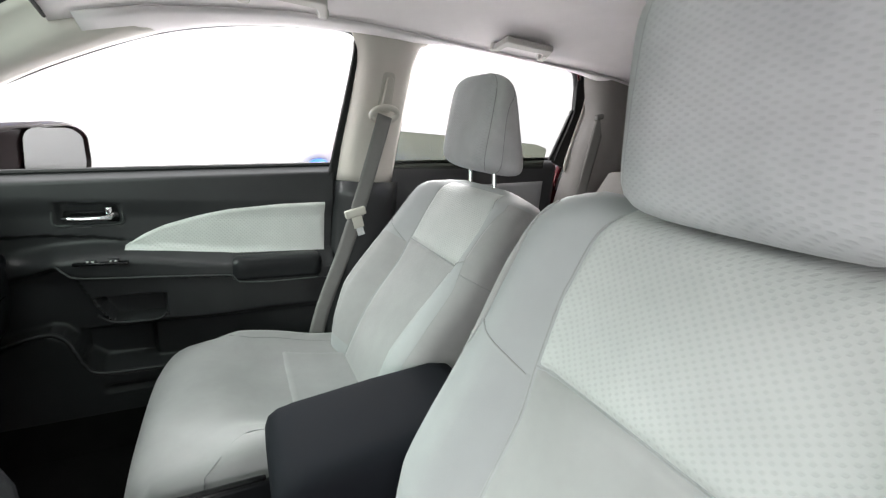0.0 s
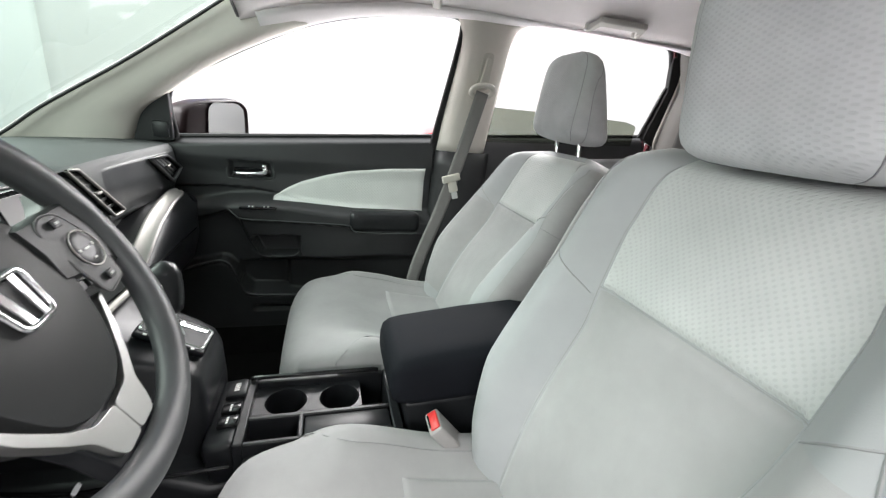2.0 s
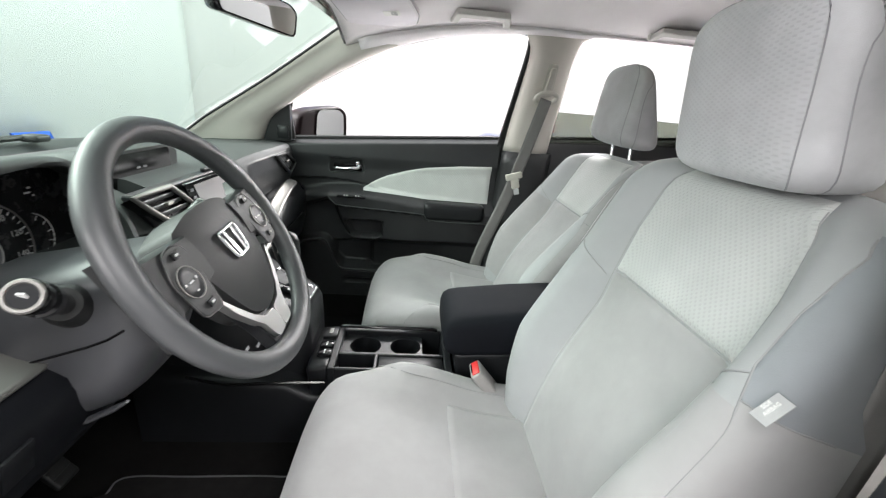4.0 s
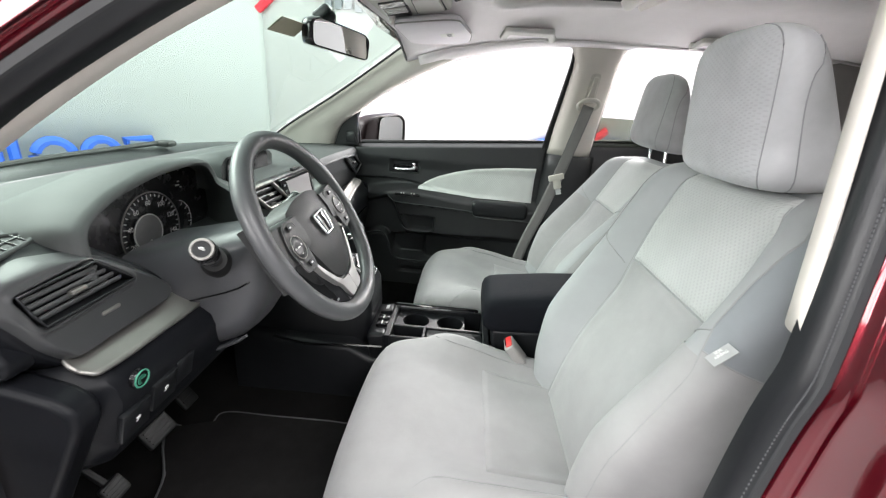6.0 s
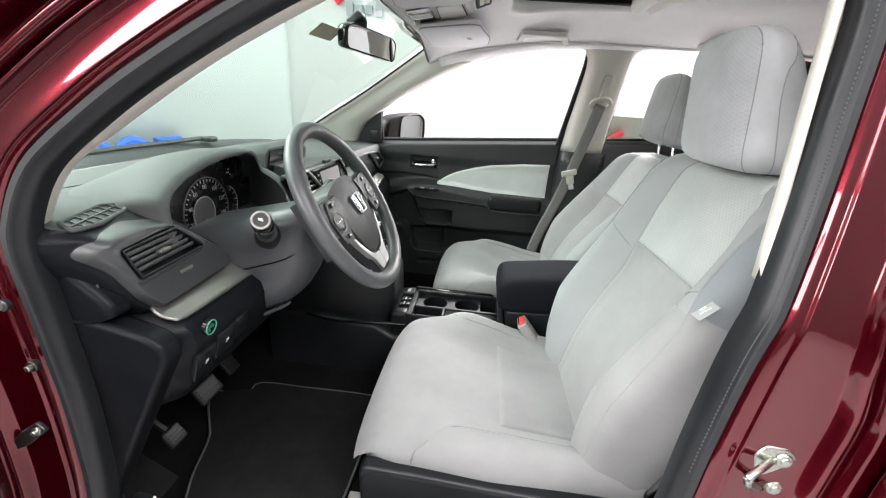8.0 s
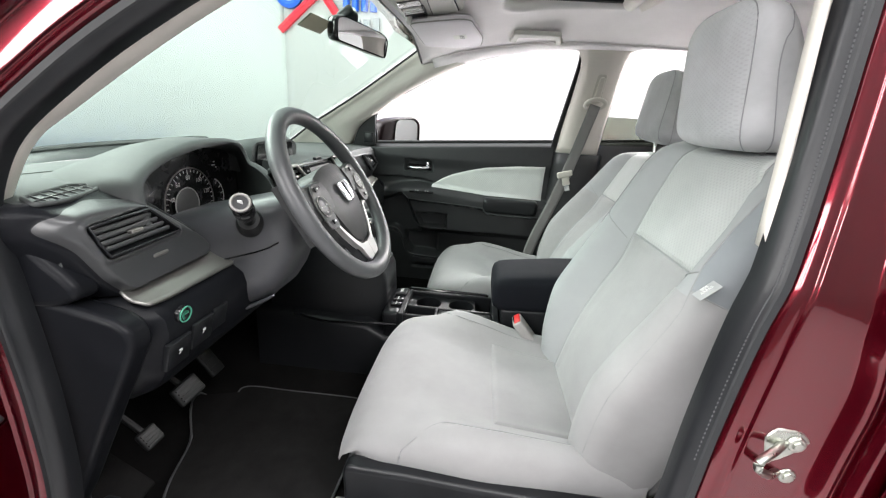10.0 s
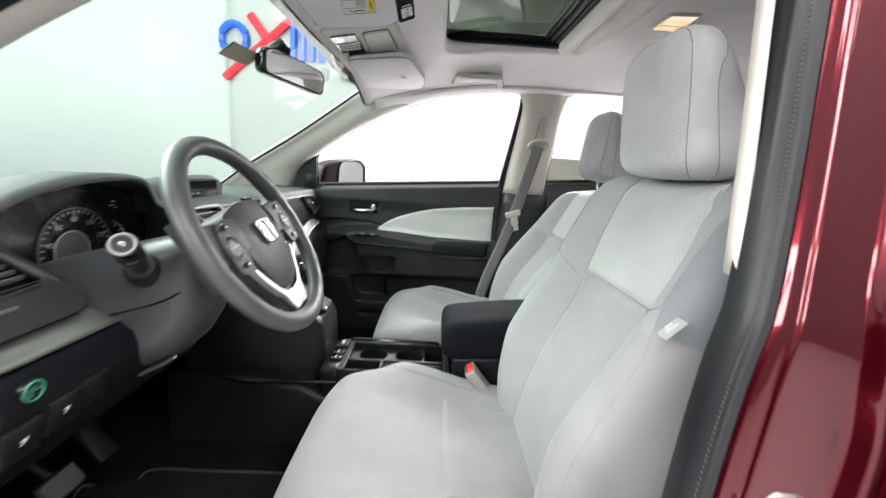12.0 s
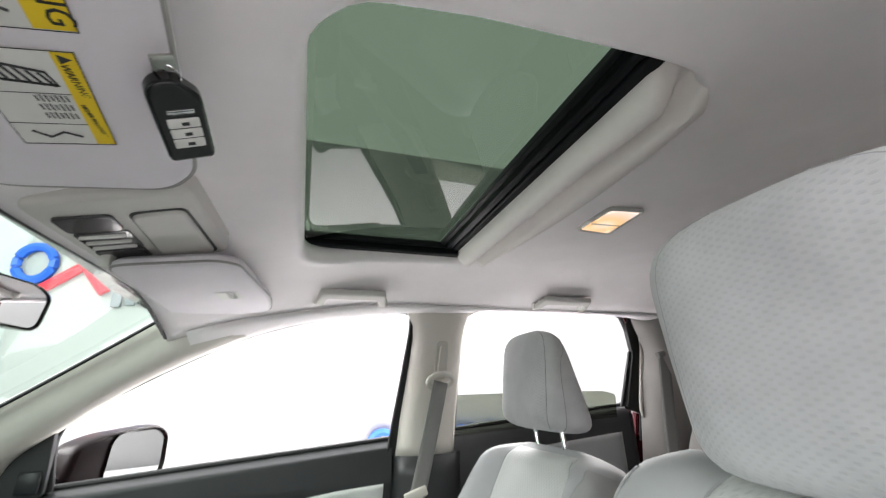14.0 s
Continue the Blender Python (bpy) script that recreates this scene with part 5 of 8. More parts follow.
BACK = [(-0.640, -0.640, 1.000), (-0.670, -0.640, 1.040), (-0.720, -0.635, 1.052), (-0.780, -0.610, 1.056), (-0.850, -0.570, 1.058), (-0.900, -0.520, 1.056), (-0.940, -0.400, 1.052), (-0.940, -0.280, 1.052), (-0.900, -0.190, 1.052), (-0.840, -0.130, 1.054), (-0.760, -0.105, 1.050), (-0.690, -0.098, 1.030), (-0.640, -0.100, 1.000), (-0.612, -0.120, 0.965)]
NB = 60
lip_c, back_c = curve_through(LIP, NB), curve_through(BACK, NB)
face_c = curve_through([(-0.770, y, z) for y, z in FACE], NB)
MID = Vector((-0.70, -0.39, 0.99))


def brow(k):
    """One cross-section of the instrument brow: dial face, inner wall, rounded lip, crown, back down to the pad."""
    f, p, b = face_c[k], lip_c[k], back_c[k]
    o = Vector((0, p.y - MID.y, p.z - MID.z)).normalized()
    inner = p.lerp(f, 0.10) - o * 0.004
    out = [f, f.lerp(p, 0.45) - o * 0.004, inner, p - o * 0.003 + Vector((0.003, 0, 0)), p + o * 0.004 + Vector((0.005, 0, 0)), p + o * 0.011 + Vector((0.001, 0, 0)), p + o * 0.014 - Vector((0.010, 0, 0))]
    a, end = out[-1], b
    for t in (0.25, 0.5, 0.75, 1.0):
        q = a.lerp(end, t)
        q.z += 0.030 * math.sin(math.pi * t) * max(0.0, o.z) * (1 - 0.5 * t)
        out.append(q)
    return out


finish("gauge_hood", loft(bmesh.new(), [brow(k) for k in range(NB)], closed=False, caps=False), DASH, dash, "charcoal instrument hood", smooth=55)
face = [(p.y, p.z) for p in face_c] + [(-0.30, 0.890), (-0.42, 0.890)]
gauge = finish("gauge_face", slab(face, lambda a, b, d: (-0.772 + d, a, b), 0.004), GAUGE, dash, "black instrument panel with white dials")
# sloping floor of the dial recess
finish("recess_floor", sheet(lambda u, y: (-0.77 + 0.145 * u, y, 0.905 + 0.035 * u - 0.02 * u * u), lin(0, 1, 8), lin(-0.60, -0.12, 10)), CHARCOAL, dash, "charcoal floor of the dial recess", thick=0.004, smooth=60)
SC = Vector((-0.764, -0.320, 0.974))
bm = ring(bmesh.new(), SC, (1, 0, 0), 0.083, 0.0016, 64, 6)
sub_part("dial_ring", bm, SILVER, gauge)
sub_part("dial_centre", disc(bmesh.new(), SC + Vector((0.001, -0.014, 0)), (1, 0, 0), 0.038, 0.002, 40), DIALGREY, gauge, "grey dial centre")
sub_part("inner_ring", ring(bmesh.new(), SC + Vector((0.002, -0.014, 0)), (1, 0, 0), 0.039, 0.0015, 48, 6), INK, gauge)
bm = bmesh.new()
for k in range(29):
    a = radians(235 - k * 250 / 28)
    L = 0.011 if k % 4 == 0 else 0.006
    box(bm, SC + Vector((0.001, -math.cos(a) * -1 * (0.079 - L / 2), math.sin(a) * (0.079 - L / 2))), (0.001, L, 0.0018), Matrix.Rotation(a, 3, "X"))
sub_part("tick_marks", bm, INK, gauge)
for k in range(8):
    a = radians(235 - k * 250 / 7)
    p = SC + Vector((0.001, math.cos(a) * 0.061, math.sin(a) * 0.061))
    text_part("numeral", str(k * 20), 0.0150, basis(p, (0, 1, 0), (0, 0, 1)), INK, gauge)
bm = bmesh.new()
a = radians(238)
tube(bm, [SC + Vector((0.003, math.cos(a) * 0.020, math.sin(a) * 0.020)), SC + Vector((0.003, math.cos(a) * 0.058, math.sin(a) * 0.058))], 0.0016, 6)
sub_part("needle", bm, INK, gauge)
bm = bmesh.new()
C2 = Vector((-0.764, -0.242, 0.974))
for k in range(15):
    a0, a1 = radians(70 - k * 10), radians(62 - k * 10)
    tube(bm, [C2 + Vector((0, math.cos(a0) * 0.048, math.sin(a0) * 0.048)), C2 + Vector((0, math.cos(a1) * 0.048, math.sin(a1) * 0.048))], 0.0013, 5)
for k in range(6):
    a = radians(60 - k * 25)
    box(bm, C2 + Vector((0, math.cos(a) * 0.041, math.sin(a) * 0.041)), (0.001, 0.008, 0.0016), Matrix.Rotation(a, 3, "X"))
sub_part("fuel_scale", bm, INK, gauge)
bm = bmesh.new()
for k, (dy, dz, w) in enumerate(((0, 0, 0.012), (0.004, 0.008, 0.006), (0.010, -0.006, 0.005))):
    box(bm, (-0.764, -0.225 + dy, 1.055 + dz), (0.001, w, 0.003))
sub_part("pump_mark", bm, INK, gauge)

# centre display hood, touch screen, climate panel
disp = [[(-0.735, y, 1.030), (-0.705, y, 1.036), (-0.700, y, 1.112 - 0.02 * t), (-0.715, y, 1.121 - 0.025 * t), (-0.84, y, 1.096 - 0.03 * t), (-0.93, y, 1.05)] for y, t in [(-0.150, 1.0), (-0.140, 0.5), (-0.125, 0.1)] + [(y, 0) for y in lin(-0.10, 0.06, 8)] + [(0.085, 0.1), (0.105, 0.5), (0.120, 1.0)]]
hood = finish("display_hood", loft(bmesh.new(), disp), DASH, dash, "charcoal hood over the upper display", smooth=50)
sub_part("display", slab(round_poly([(-0.134, 1.040), (0.090, 1.040), (0.080, 1.106), (-0.124, 1.106)], 0.010, 3), lambda a, b, d: (-0.7035 + 0.065 * (b - 1.036) + d, a, b), 0.003), GLOSSBLACK, hood, "dark glossy information display")
bm = bmesh.new()
for k in range(2):
    box(bm, (-0.6975, -0.035 + 0.022 * k, 1.074), (0.001, 0.012, 0.004))
sub_part("mark", bm, GREYINK, hood)
finish("centre_panel", slab(round_poly([(-0.20, 1.052), (0.33, 1.052), (0.30, 0.93), (0.25, 0.86), (-0.09, 0.86), (-0.13, 0.95)], 0.02, 4), lambda a, b, d: (-0.640 + d + 0.22 * max(0, 1.04 - b) * 0.8, a, b), 0.024), BLACK, dash, "black centre panel", bevel=0.006, segs=3)
scr = finish("touch_screen", slab(round_poly([(-0.045, 1.046), (0.165, 1.046), (0.170, 0.950), (-0.020, 0.950)], 0.006, 3), lambda a, b, d: (-0.6085 + d + 0.17 * (1.04 - b), a, b), 0.006), GLOSSBLACK, dash, "glossy touch screen in a black bezel", bevel=0.002)
sub_part("screen", slab([(-0.012, 1.038), (0.150, 1.038), (0.154, 0.960), (0.008, 0.960)], lambda a, b, d: (-0.6015 + d + 0.17 * (1.04 - b), a, b), 0.001), SCREEN, scr, "screen glass with its reflection painted pale grey")
bm = bmesh.new()
for k in range(5):
    box(bm, (-0.600 + 0.17 * (0.012 + k * 0.017), -0.028 + 0.005 * k, 1.030 - k * 0.017), (0.002, 0.012, 0.006))
sub_part("side_keys", bm, GREYINK, scr)
bm = rbox((-0.622, 0.10, 1.056), (0.012, 0.05, 0.010), 0.003, 2)
finish("hazard_switch", bm, BLACK, dash)
clim = finish("climate_panel", slab(round_poly([(-0.075, 0.925), (0.215, 0.925), (0.205, 0.835), (-0.065, 0.835)], 0.02, 4), lambda a, b, d: (-0.585 + d + 0.55 * (0.925 - b), a, b), 0.02), GLOSSBLACK, dash, "gloss black climate control panel", bevel=0.005, segs=2)
for y in (-0.035, 0.172):
    ax = Vector((0.87, 0, 0.45))
    c = Vector((-0.535, y, 0.890))
    kn = disc(bmesh.new(), c, ax, 0.024, 0.03, 32, 0.021)
    sub_part("knob", kn, BLACK, clim, "black knob with a chrome ring", bevel=0.003)
    sub_part("knob_ring", ring(bmesh.new(), c + ax * 0.016, ax, 0.021, 0.0042, 40, 8), CHROME, clim)
bm = bmesh.new()
for k in range(4):
    box(bm, (-0.536, 0.02 + 0.035 * k, 0.885), (0.010, 0.026, 0.016), Matrix.Rotation(radians(-27), 3, "Y"))
sub_part("keys", bm, BLACK, clim, bevel=0.002)
bm = bmesh.new()
tube(bm, curve_through([(-0.525, -0.06, 0.842), (-0.512, -0.03, 0.832), (-0.512, 0.17, 0.832), (-0.525, 0.20, 0.842)], 16), 0.007, 8)
sub_part("silver_bar", bm, SILVER, clim)

# ---- steering column, wheel and stalks ----
WN = Vector((math.cos(radians(31.7)), 0, math.sin(radians(31.7))))
WU = Vector((-WN.z, 0, WN.x))
WC = Vector((-0.382, -0.377, 1.037))
# the wheel stands turned a little to the driver's left
TURN = radians(4)
WA = Vector((0, math.cos(TURN), 0)) + WU * math.sin(TURN)
WB = Vector((0, -math.sin(TURN), 0)) + WU * math.cos(TURN)


def wp(a, b, d=0.0):
    """Point in the wheel's plane: a to the passenger's side, b up the wheel, d towards the driver."""
    return WC + WA * a + WB * (b - 0.004) + WN * d


column = thing("steering_column", (-0.6, -0.386, 0.9), "black plastic steering column cover with two stalks", "steering column")
rings = []
for x, w, lo_, hi_ in ((-0.72, 0.125, 0.760, 0.985), (-0.66, 0.112, 0.768, 1.000), (-0.60, 0.100, 0.778, 1.016), (-0.56, 0.093, 0.788, 1.026), (-0.52, 0.087, 0.806, 1.036), (-0.495, 0.083, 0.828, 1.040), (-0.475, 0.078, 0.860, 1.041), (-0.462, 0.068, 0.890, 1.036), (-0.455, 0.055, 0.915, 1.025)):
    row = []
    for a in [k * math.tau / 40 for k in range(40)]:
        c, s = math.cos(a), math.sin(a)
        row.append((x + 0.02 * s * (1 if s > 0 else 0), -0.386 + w * (1 - 0.12 * (s < 0) * abs(s)) * math.copysign(abs(c) ** 0.5, c), (lo_ + hi_) / 2 + (hi_ - lo_) / 2 * math.copysign(abs(s) ** 0.5, s)))
    rings.append(row)
shroud = finish("shroud", loft(bmesh.new(), rings), COLUMN, column, "black grained column cover", smooth=60)
sub_part("cover_joint", tube(bmesh.new(), [(x, -0.386 - w - 0.0005, z) for x, w, z in ((-0.60, 0.100, 0.900), (-0.56, 0.093, 0.912), (-0.52, 0.087, 0.924), (-0.495, 0.083, 0.934), (-0.476, 0.078, 0.946))], 0.0018, 6), GLOSSBLACK, shroud)
for s, tip in ((-1, Vector((-0.487, -0.566, 1.045))), (1, Vector((-0.487, -0.206, 1.045)))):
    root = Vector((-0.532, -0.386 + s * 0.078, 0.978))
    stalk = finish("stalk", tube(bmesh.new(), [root, root.lerp(tip, 0.35), root.lerp(tip, 0.62), root.lerp(tip, 0.64), root.lerp(tip, 0.74), root.lerp(tip, 0.76), root.lerp(tip, 0.97), tip], [0.012, 0.013, 0.016, 0.019, 0.019, 0.0165, 0.019, 0.0175], 20), GLOSSBLACK, column, "black control stalk", smooth=40)
    d = (tip - root).normalized()
    sub_part("boot", tube(bmesh.new(), [root, root.lerp(tip, 0.18), root.lerp(tip, 0.26)], [0.027, 0.025, 0.020], 20), RUBBER, stalk, "ribbed black rubber boot", smooth=50)
    sub_part("end_cap", disc(bmesh.new(), tip + d * 0.001, d, 0.0175, 0.003, 24), BLACK, stalk)
    sub_part("cap_ring", ring(bmesh.new(), tip + d * 0.002, d, 0.0150, 0.0028, 28, 6), SILVER, stalk)
    bm = bmesh.new()
    box(bm, tip + d * 0.003, (0.008, 0.002, 0.008), Matrix.Rotation(0.5, 3, "X"))
    sub_part("mark", bm, INK, stalk)

finish("tilt_lever", tube(bmesh.new(), [(-0.600, -0.448, 0.772), (-0.560, -0.450, 0.786), (-0.520, -0.451, 0.808), (-0.502, -0.450, 0.820)], [0.007, 0.008, 0.0075, 0.004], 12, flat=0.55), COLUMN, column, "black tilt lever", smooth=60)

wheel = thing("steering_wheel", tuple(WC), "dark grey three-spoke steering wheel with silver lower spoke trim", "steering wheel")
RW = 0.1807
n = 96
rings = []
for i in range(n):
    a = i * math.tau / n
    # thicker at ten and two, flatter at the foot
    k = 0.0172 + 0.0022 * (math.exp(-((a - 0.55) / 0.3) ** 2) + math.exp(-((a - 2.59) / 0.3) ** 2))
    rad = RW - 0.004 * max(0, -math.sin(a)) ** 6
    e = Vector((0, math.cos(a), 0)) + WU * math.sin(a)
    rings.append([WC + e * (rad + k * math.cos(b)) + WN * (k * 0.92 * math.sin(b)) for b in [j * math.tau / 16 for j in range(16)]])
finish("rim", loft(bmesh.new(), rings, loop=True), LEATHER, wheel, "dark grey grained rim", smooth=80)


def hub_pt(a, b, lift=0.0):
    r2 = (a / 0.125) ** 2 + (b / 0.125) ** 2
    return wp(a, b, 0.016 - 0.022 * min(1.3, r2) + lift)


# airbag cover: broad above, narrowing to the foot
HUB = [(-0.078, 0.058), (-0.04, 0.068), (0.0, 0.070), (0.04, 0.068), (0.078, 0.058), (0.090, 0.040), (0.088, 0.0), (0.074, -0.045), (0.052, -0.086), (0.025, -0.104), (0.0, -0.107), (-0.025, -0.104), (-0.052, -0.086), (-0.074, -0.045), (-0.088, 0.0), (-0.090, 0.040)]
hubc = [(p.x, p.y) for p in curve_through([(a, b, 0) for a, b in HUB + HUB[:1]], 53)[:-1]]
bm = bmesh.new()
loft(bm, [[wp(a, b, -0.045) for a, b in hubc], [hub_pt(a, b, -0.006) for a, b in hubc]] + [[hub_pt(a * s, b * s, 0.0) for a, b in hubc] for s in (0.985, 0.9, 0.75, 0.55, 0.35, 0.15)])
finish("hub", bm, HUBPLASTIC, wheel, "charcoal airbag cover", smooth=40)
# side spokes with button pads
for s in (-1, 1):
    rows = []
    for t in lin(0, 1, 12):
        a = s * (0.070 + t * 0.103)
        bt, bb = 0.050 + 0.004 * t, -0.012 - 0.022 * t + 0.012 * t * t
        if t > 0.85:
            bt += 0.02 * (t - 0.85) / 0.15
            bb -= 0.025 * (t - 0.85) / 0.15
        rows.append([wp(a, bt, -0.030), wp(a, bt, 0.004 - 0.004 * t), wp(a, bt - 0.004, 0.010 - 0.006 * t), wp(a, (bt + bb) / 2, 0.013 - 0.007 * t), wp(a, bb + 0.004, 0.010 - 0.006 * t), wp(a, bb, 0.004 - 0.004 * t), wp(a, bb, -0.030)])
    sp = finish("side_spoke", loft(bmesh.new(), rows), HUBPLASTIC, wheel, "black spoke with thumb buttons", smooth=40)
    cx, cb = s * 0.121, 0.003
    # five-sided switch housing
    hs_ = round_poly([(s * a, b) for a, b in ((0.086, 0.040), (0.104, 0.050), (0.128, 0.046), (0.146, 0.012), (0.140, -0.040), (0.098, -0.046), (0.090, -0.010))], 0.010, 4)
    sub_part("switch_housing", slab(hs_, lambda a, b, d: wp(a, b, 0.0065 + d), 0.004), HUBPLASTIC, sp, bevel=0.002)
    sub_part("housing_edge", tube(bmesh.new(), [wp(a, b, 0.0100) for a, b in hs_], 0.0007, 6, loop=True, up=WN), DULLSILVER, sp)
    pad = [wp(cx + 0.0205 * math.cos(a), cb + 0.0205 * math.sin(a), 0.0135) for a in [k * math.tau / 40 for k in range(40)]]
    sub_part("button_ring", tube(bmesh.new(), pad, 0.0008, 6, loop=True, up=WN), SILVER, sp)
    bm = bmesh.new()
    loft(bm, [[wp(cx + 0.0192 * f * math.cos(a), cb + 0.0192 * f * math.sin(a), d) for a in [k * math.tau / 32 for k in range(32)]] for f, d in ((1, 0.008), (1, 0.0115), (0.9, 0.0128), (0.5, 0.0122))])
    sub_part("button_pad", bm, BLACK, sp)
    for da, db, w, h in ((0, 0.0, 0.009, 0.0022), (-0.012, 0.001, 0.0028, 0.0028), (0.012, 0.001, 0.003, 0.0035), (0.0, -0.012, 0.004, 0.0018)):
        bm = bmesh.new()
        bmesh.ops.create_cube(bm, size=1, matrix=basis(wp(cx + da, cb + db, 0.0134), WA, WB) @ Matrix.Diagonal((w, h, 0.0006, 1)))
        sub_part("button_mark", bm, INK, sp)
    for da, db in ((-0.009 * s, 0.034), (-0.004 * s, -0.033)):
        bm = rbox((0, 0, 0), (0.014, 0.009, 0.003), 0.0012, 2)
        bmesh.ops.transform(bm, matrix=basis(wp(cx + da, cb + db, 0.0135), WA, WB), verts=bm.verts)
        sub_part("small_button", bm, BLACK, sp)
        bm = bmesh.new()
        bmesh.ops.create_cube(bm, size=1, matrix=basis(wp(cx + da, cb + db, 0.0155), WA, WB) @ Matrix.Diagonal((0.006, 0.0025, 0.0006, 1)))
        sub_part("button_mark", bm, INK, sp)
# silver Y-shaped lower spoke: two slim arms along the hub meeting in a foot on the rim
for s in (-1, 1):
    arm = [(s * a, b) for a, b in ((0.098, -0.036), (0.090, -0.040), (0.072, -0.066), (0.050, -0.094), (0.030, -0.110), (0.0005, -0.113), (0.0005, -0.150), (0.030, -0.150), (0.037, -0.138), (0.044, -0.116), (0.058, -0.101), (0.080, -0.072))]
    finish("silver_arm", slab(round_poly(arm, 0.006, 3), lambda a, b, d: wp(a, b, 0.006 - 0.02 * min(1, (abs(b) / 0.17)) * 0.4 - d), 0.012), BRIGHTSILVER, wheel, "satin silver spoke trim", bevel=0.0035, segs=3)
bm = slab(round_poly([(-0.066, -0.06), (0.066, -0.06), (0.046, -0.12), (0.038, -0.172), (-0.038, -0.172), (-0.046, -0.12)], 0.01, 3), lambda a, b, d: wp(a, b, -0.008 - d), 0.02)
finish("lower_spoke", bm, BLACK, wheel, "black lower spoke", bevel=0.004)
bm = bmesh.new()
for k in range(3):
    bmesh.ops.create_cube(bm, size=1, matrix=basis(wp(-0.115 + 0.022 * k, -0.105 - 0.012 * k, -0.012), WA, WB) @ Matrix.Diagonal((0.009, 0.0032, 0.002, 1)))
finish("lower_marks", bm, GREYINK, wheel)
# plain chrome badge: a rounded trapezium frame with two bars
badge = [(-0.026, 0.021), (0.026, 0.021), (0.019, -0.021), (-0.019, -0.021)]
bp = round_poly(badge, 0.008, 4)
bd = finish("badge", tube(bmesh.new(), [hub_pt(a, b + 0.003, 0.004) for a, b in bp], 0.0030, 8, loop=True, up=WN), CHROME, wheel, "plain chrome badge", smooth=70)
sub_part("badge_plate", slab([(a * 0.80, b * 0.80) for a, b in bp], lambda a, b, d: hub_pt(a, b + 0.003, 0.0005 + d), 0.002), HUBPLASTIC, bd, "dark badge ground")
for q in (-1, 1):
    bar_ = [(q * a, b) for a, b in ((0.0085, 0.0195), (0.0165, 0.0195), (0.0120, -0.0195), (0.0050, -0.0195), (0.0065, 0.0))]
    sub_part("badge_bar", slab(round_poly(bar_, 0.001, 2), lambda a, b, d: hub_pt(a, b + 0.003, 0.002 + d), 0.004), CHROME, bd, "slanting chrome bar", bevel=0.001)


# ---- centre console ----
console = thing("centre_console", (-0.2, 0.0, 0.36), "black plastic centre console with cup holders and switches", "console")


def prism_x(sections):
    """A body from cross-sections (x, half width, top, bottom, centre y), rounded above."""
    rings = []
    for x, w, zt, zb, cy in sections:
        r = min(0.018, w * 0.4)
        rings.append([(x, cy - w, zb), (x, cy - w, zt - r), (x, cy - w + r * 0.3, zt - r * 0.3), (x, cy - w + r, zt), (x, cy + w - r, zt), (x, cy + w - r * 0.3, zt - r * 0.3), (x, cy + w, zt - r), (x, cy + w, zb)])
    return loft(bmesh.new(), rings)


TZ = 0.628   # top of the tray


# rim with three openings: one bar each, so that the wells are real
y0, y1, ym = -0.100, 0.094, -0.030
bars = [((-0.298, -0.280), (y0, y1)), ((-0.008, 0.012), (y0, y1)), ((-0.281, -0.008), (y0, y0 + 0.010)), ((-0.281, -0.008), (y1 - 0.014, y1)), ((-0.281, -0.008), (ym - 0.006, ym + 0.006)), ((-0.188, -0.178), (y0, ym))]
for k, ((a, b), (c, d)) in enumerate(bars):
    finish("tray_wall", box(bmesh.new(), ((a + b) / 2, (c + d) / 2, TZ - 0.055 - 0.0012 * (k > 1)), (b - a, d - c, 0.11)), BLACK, console, "black plastic tray wall", bevel=0.003)


bm = bmesh.new()
box(bm, (-0.16, 0, TZ - 0.105), (0.33, 0.19, 0.01))
finish("tray_floor", bm, GLOSSBLACK, console)


def cup_plate():
    """Plate with two round holes: rings between each hole and its square."""
    bm = bmesh.new()
    for cx, sx in ((-0.2175, 0.127), (-0.108, 0.092)):
        cy, sy, r = 0.028, 0.104, 0.042
        n = 40
        hole, edge = [], []
        for k in range(n):
            a = k * math.tau / n
            c, s = math.cos(a), math.sin(a)
            hole.append((cx + r * c, cy + r * s))
            q = min((sx / 2) / max(1e-6, abs(c)), (sy / 2) / max(1e-6, abs(s)))
            edge.append((cx + q * c, cy + q * s))
        loft(bm, [[(x, y, TZ - 0.016) for x, y in edge], [(x, y, TZ - 0.016) for x, y in hole], [(x, y, TZ - 0.095) for x, y in hole]], caps=False)
    return bm


finish("cup_plate", cup_plate(), BLACK, console, "black plate with two cup wells", smooth=40)
bm = rbox((-0.093, -0.064, TZ - 0.010), (0.166, 0.054, 0.012), 0.004, 2)
finish("coin_lid", bm, BLACK, console, "black sliding lid")
bm = bmesh.new()
tube(bm, [(-0.292, 0.088, TZ + 0.004), (-0.287, 0.085, TZ + 0.008), (-0.03, 0.085, TZ + 0.008), (-0.02, 0.088, TZ + 0.004)], 0.005, 8)
finish("bright_edge", bm, GLOSSBLACK, console)
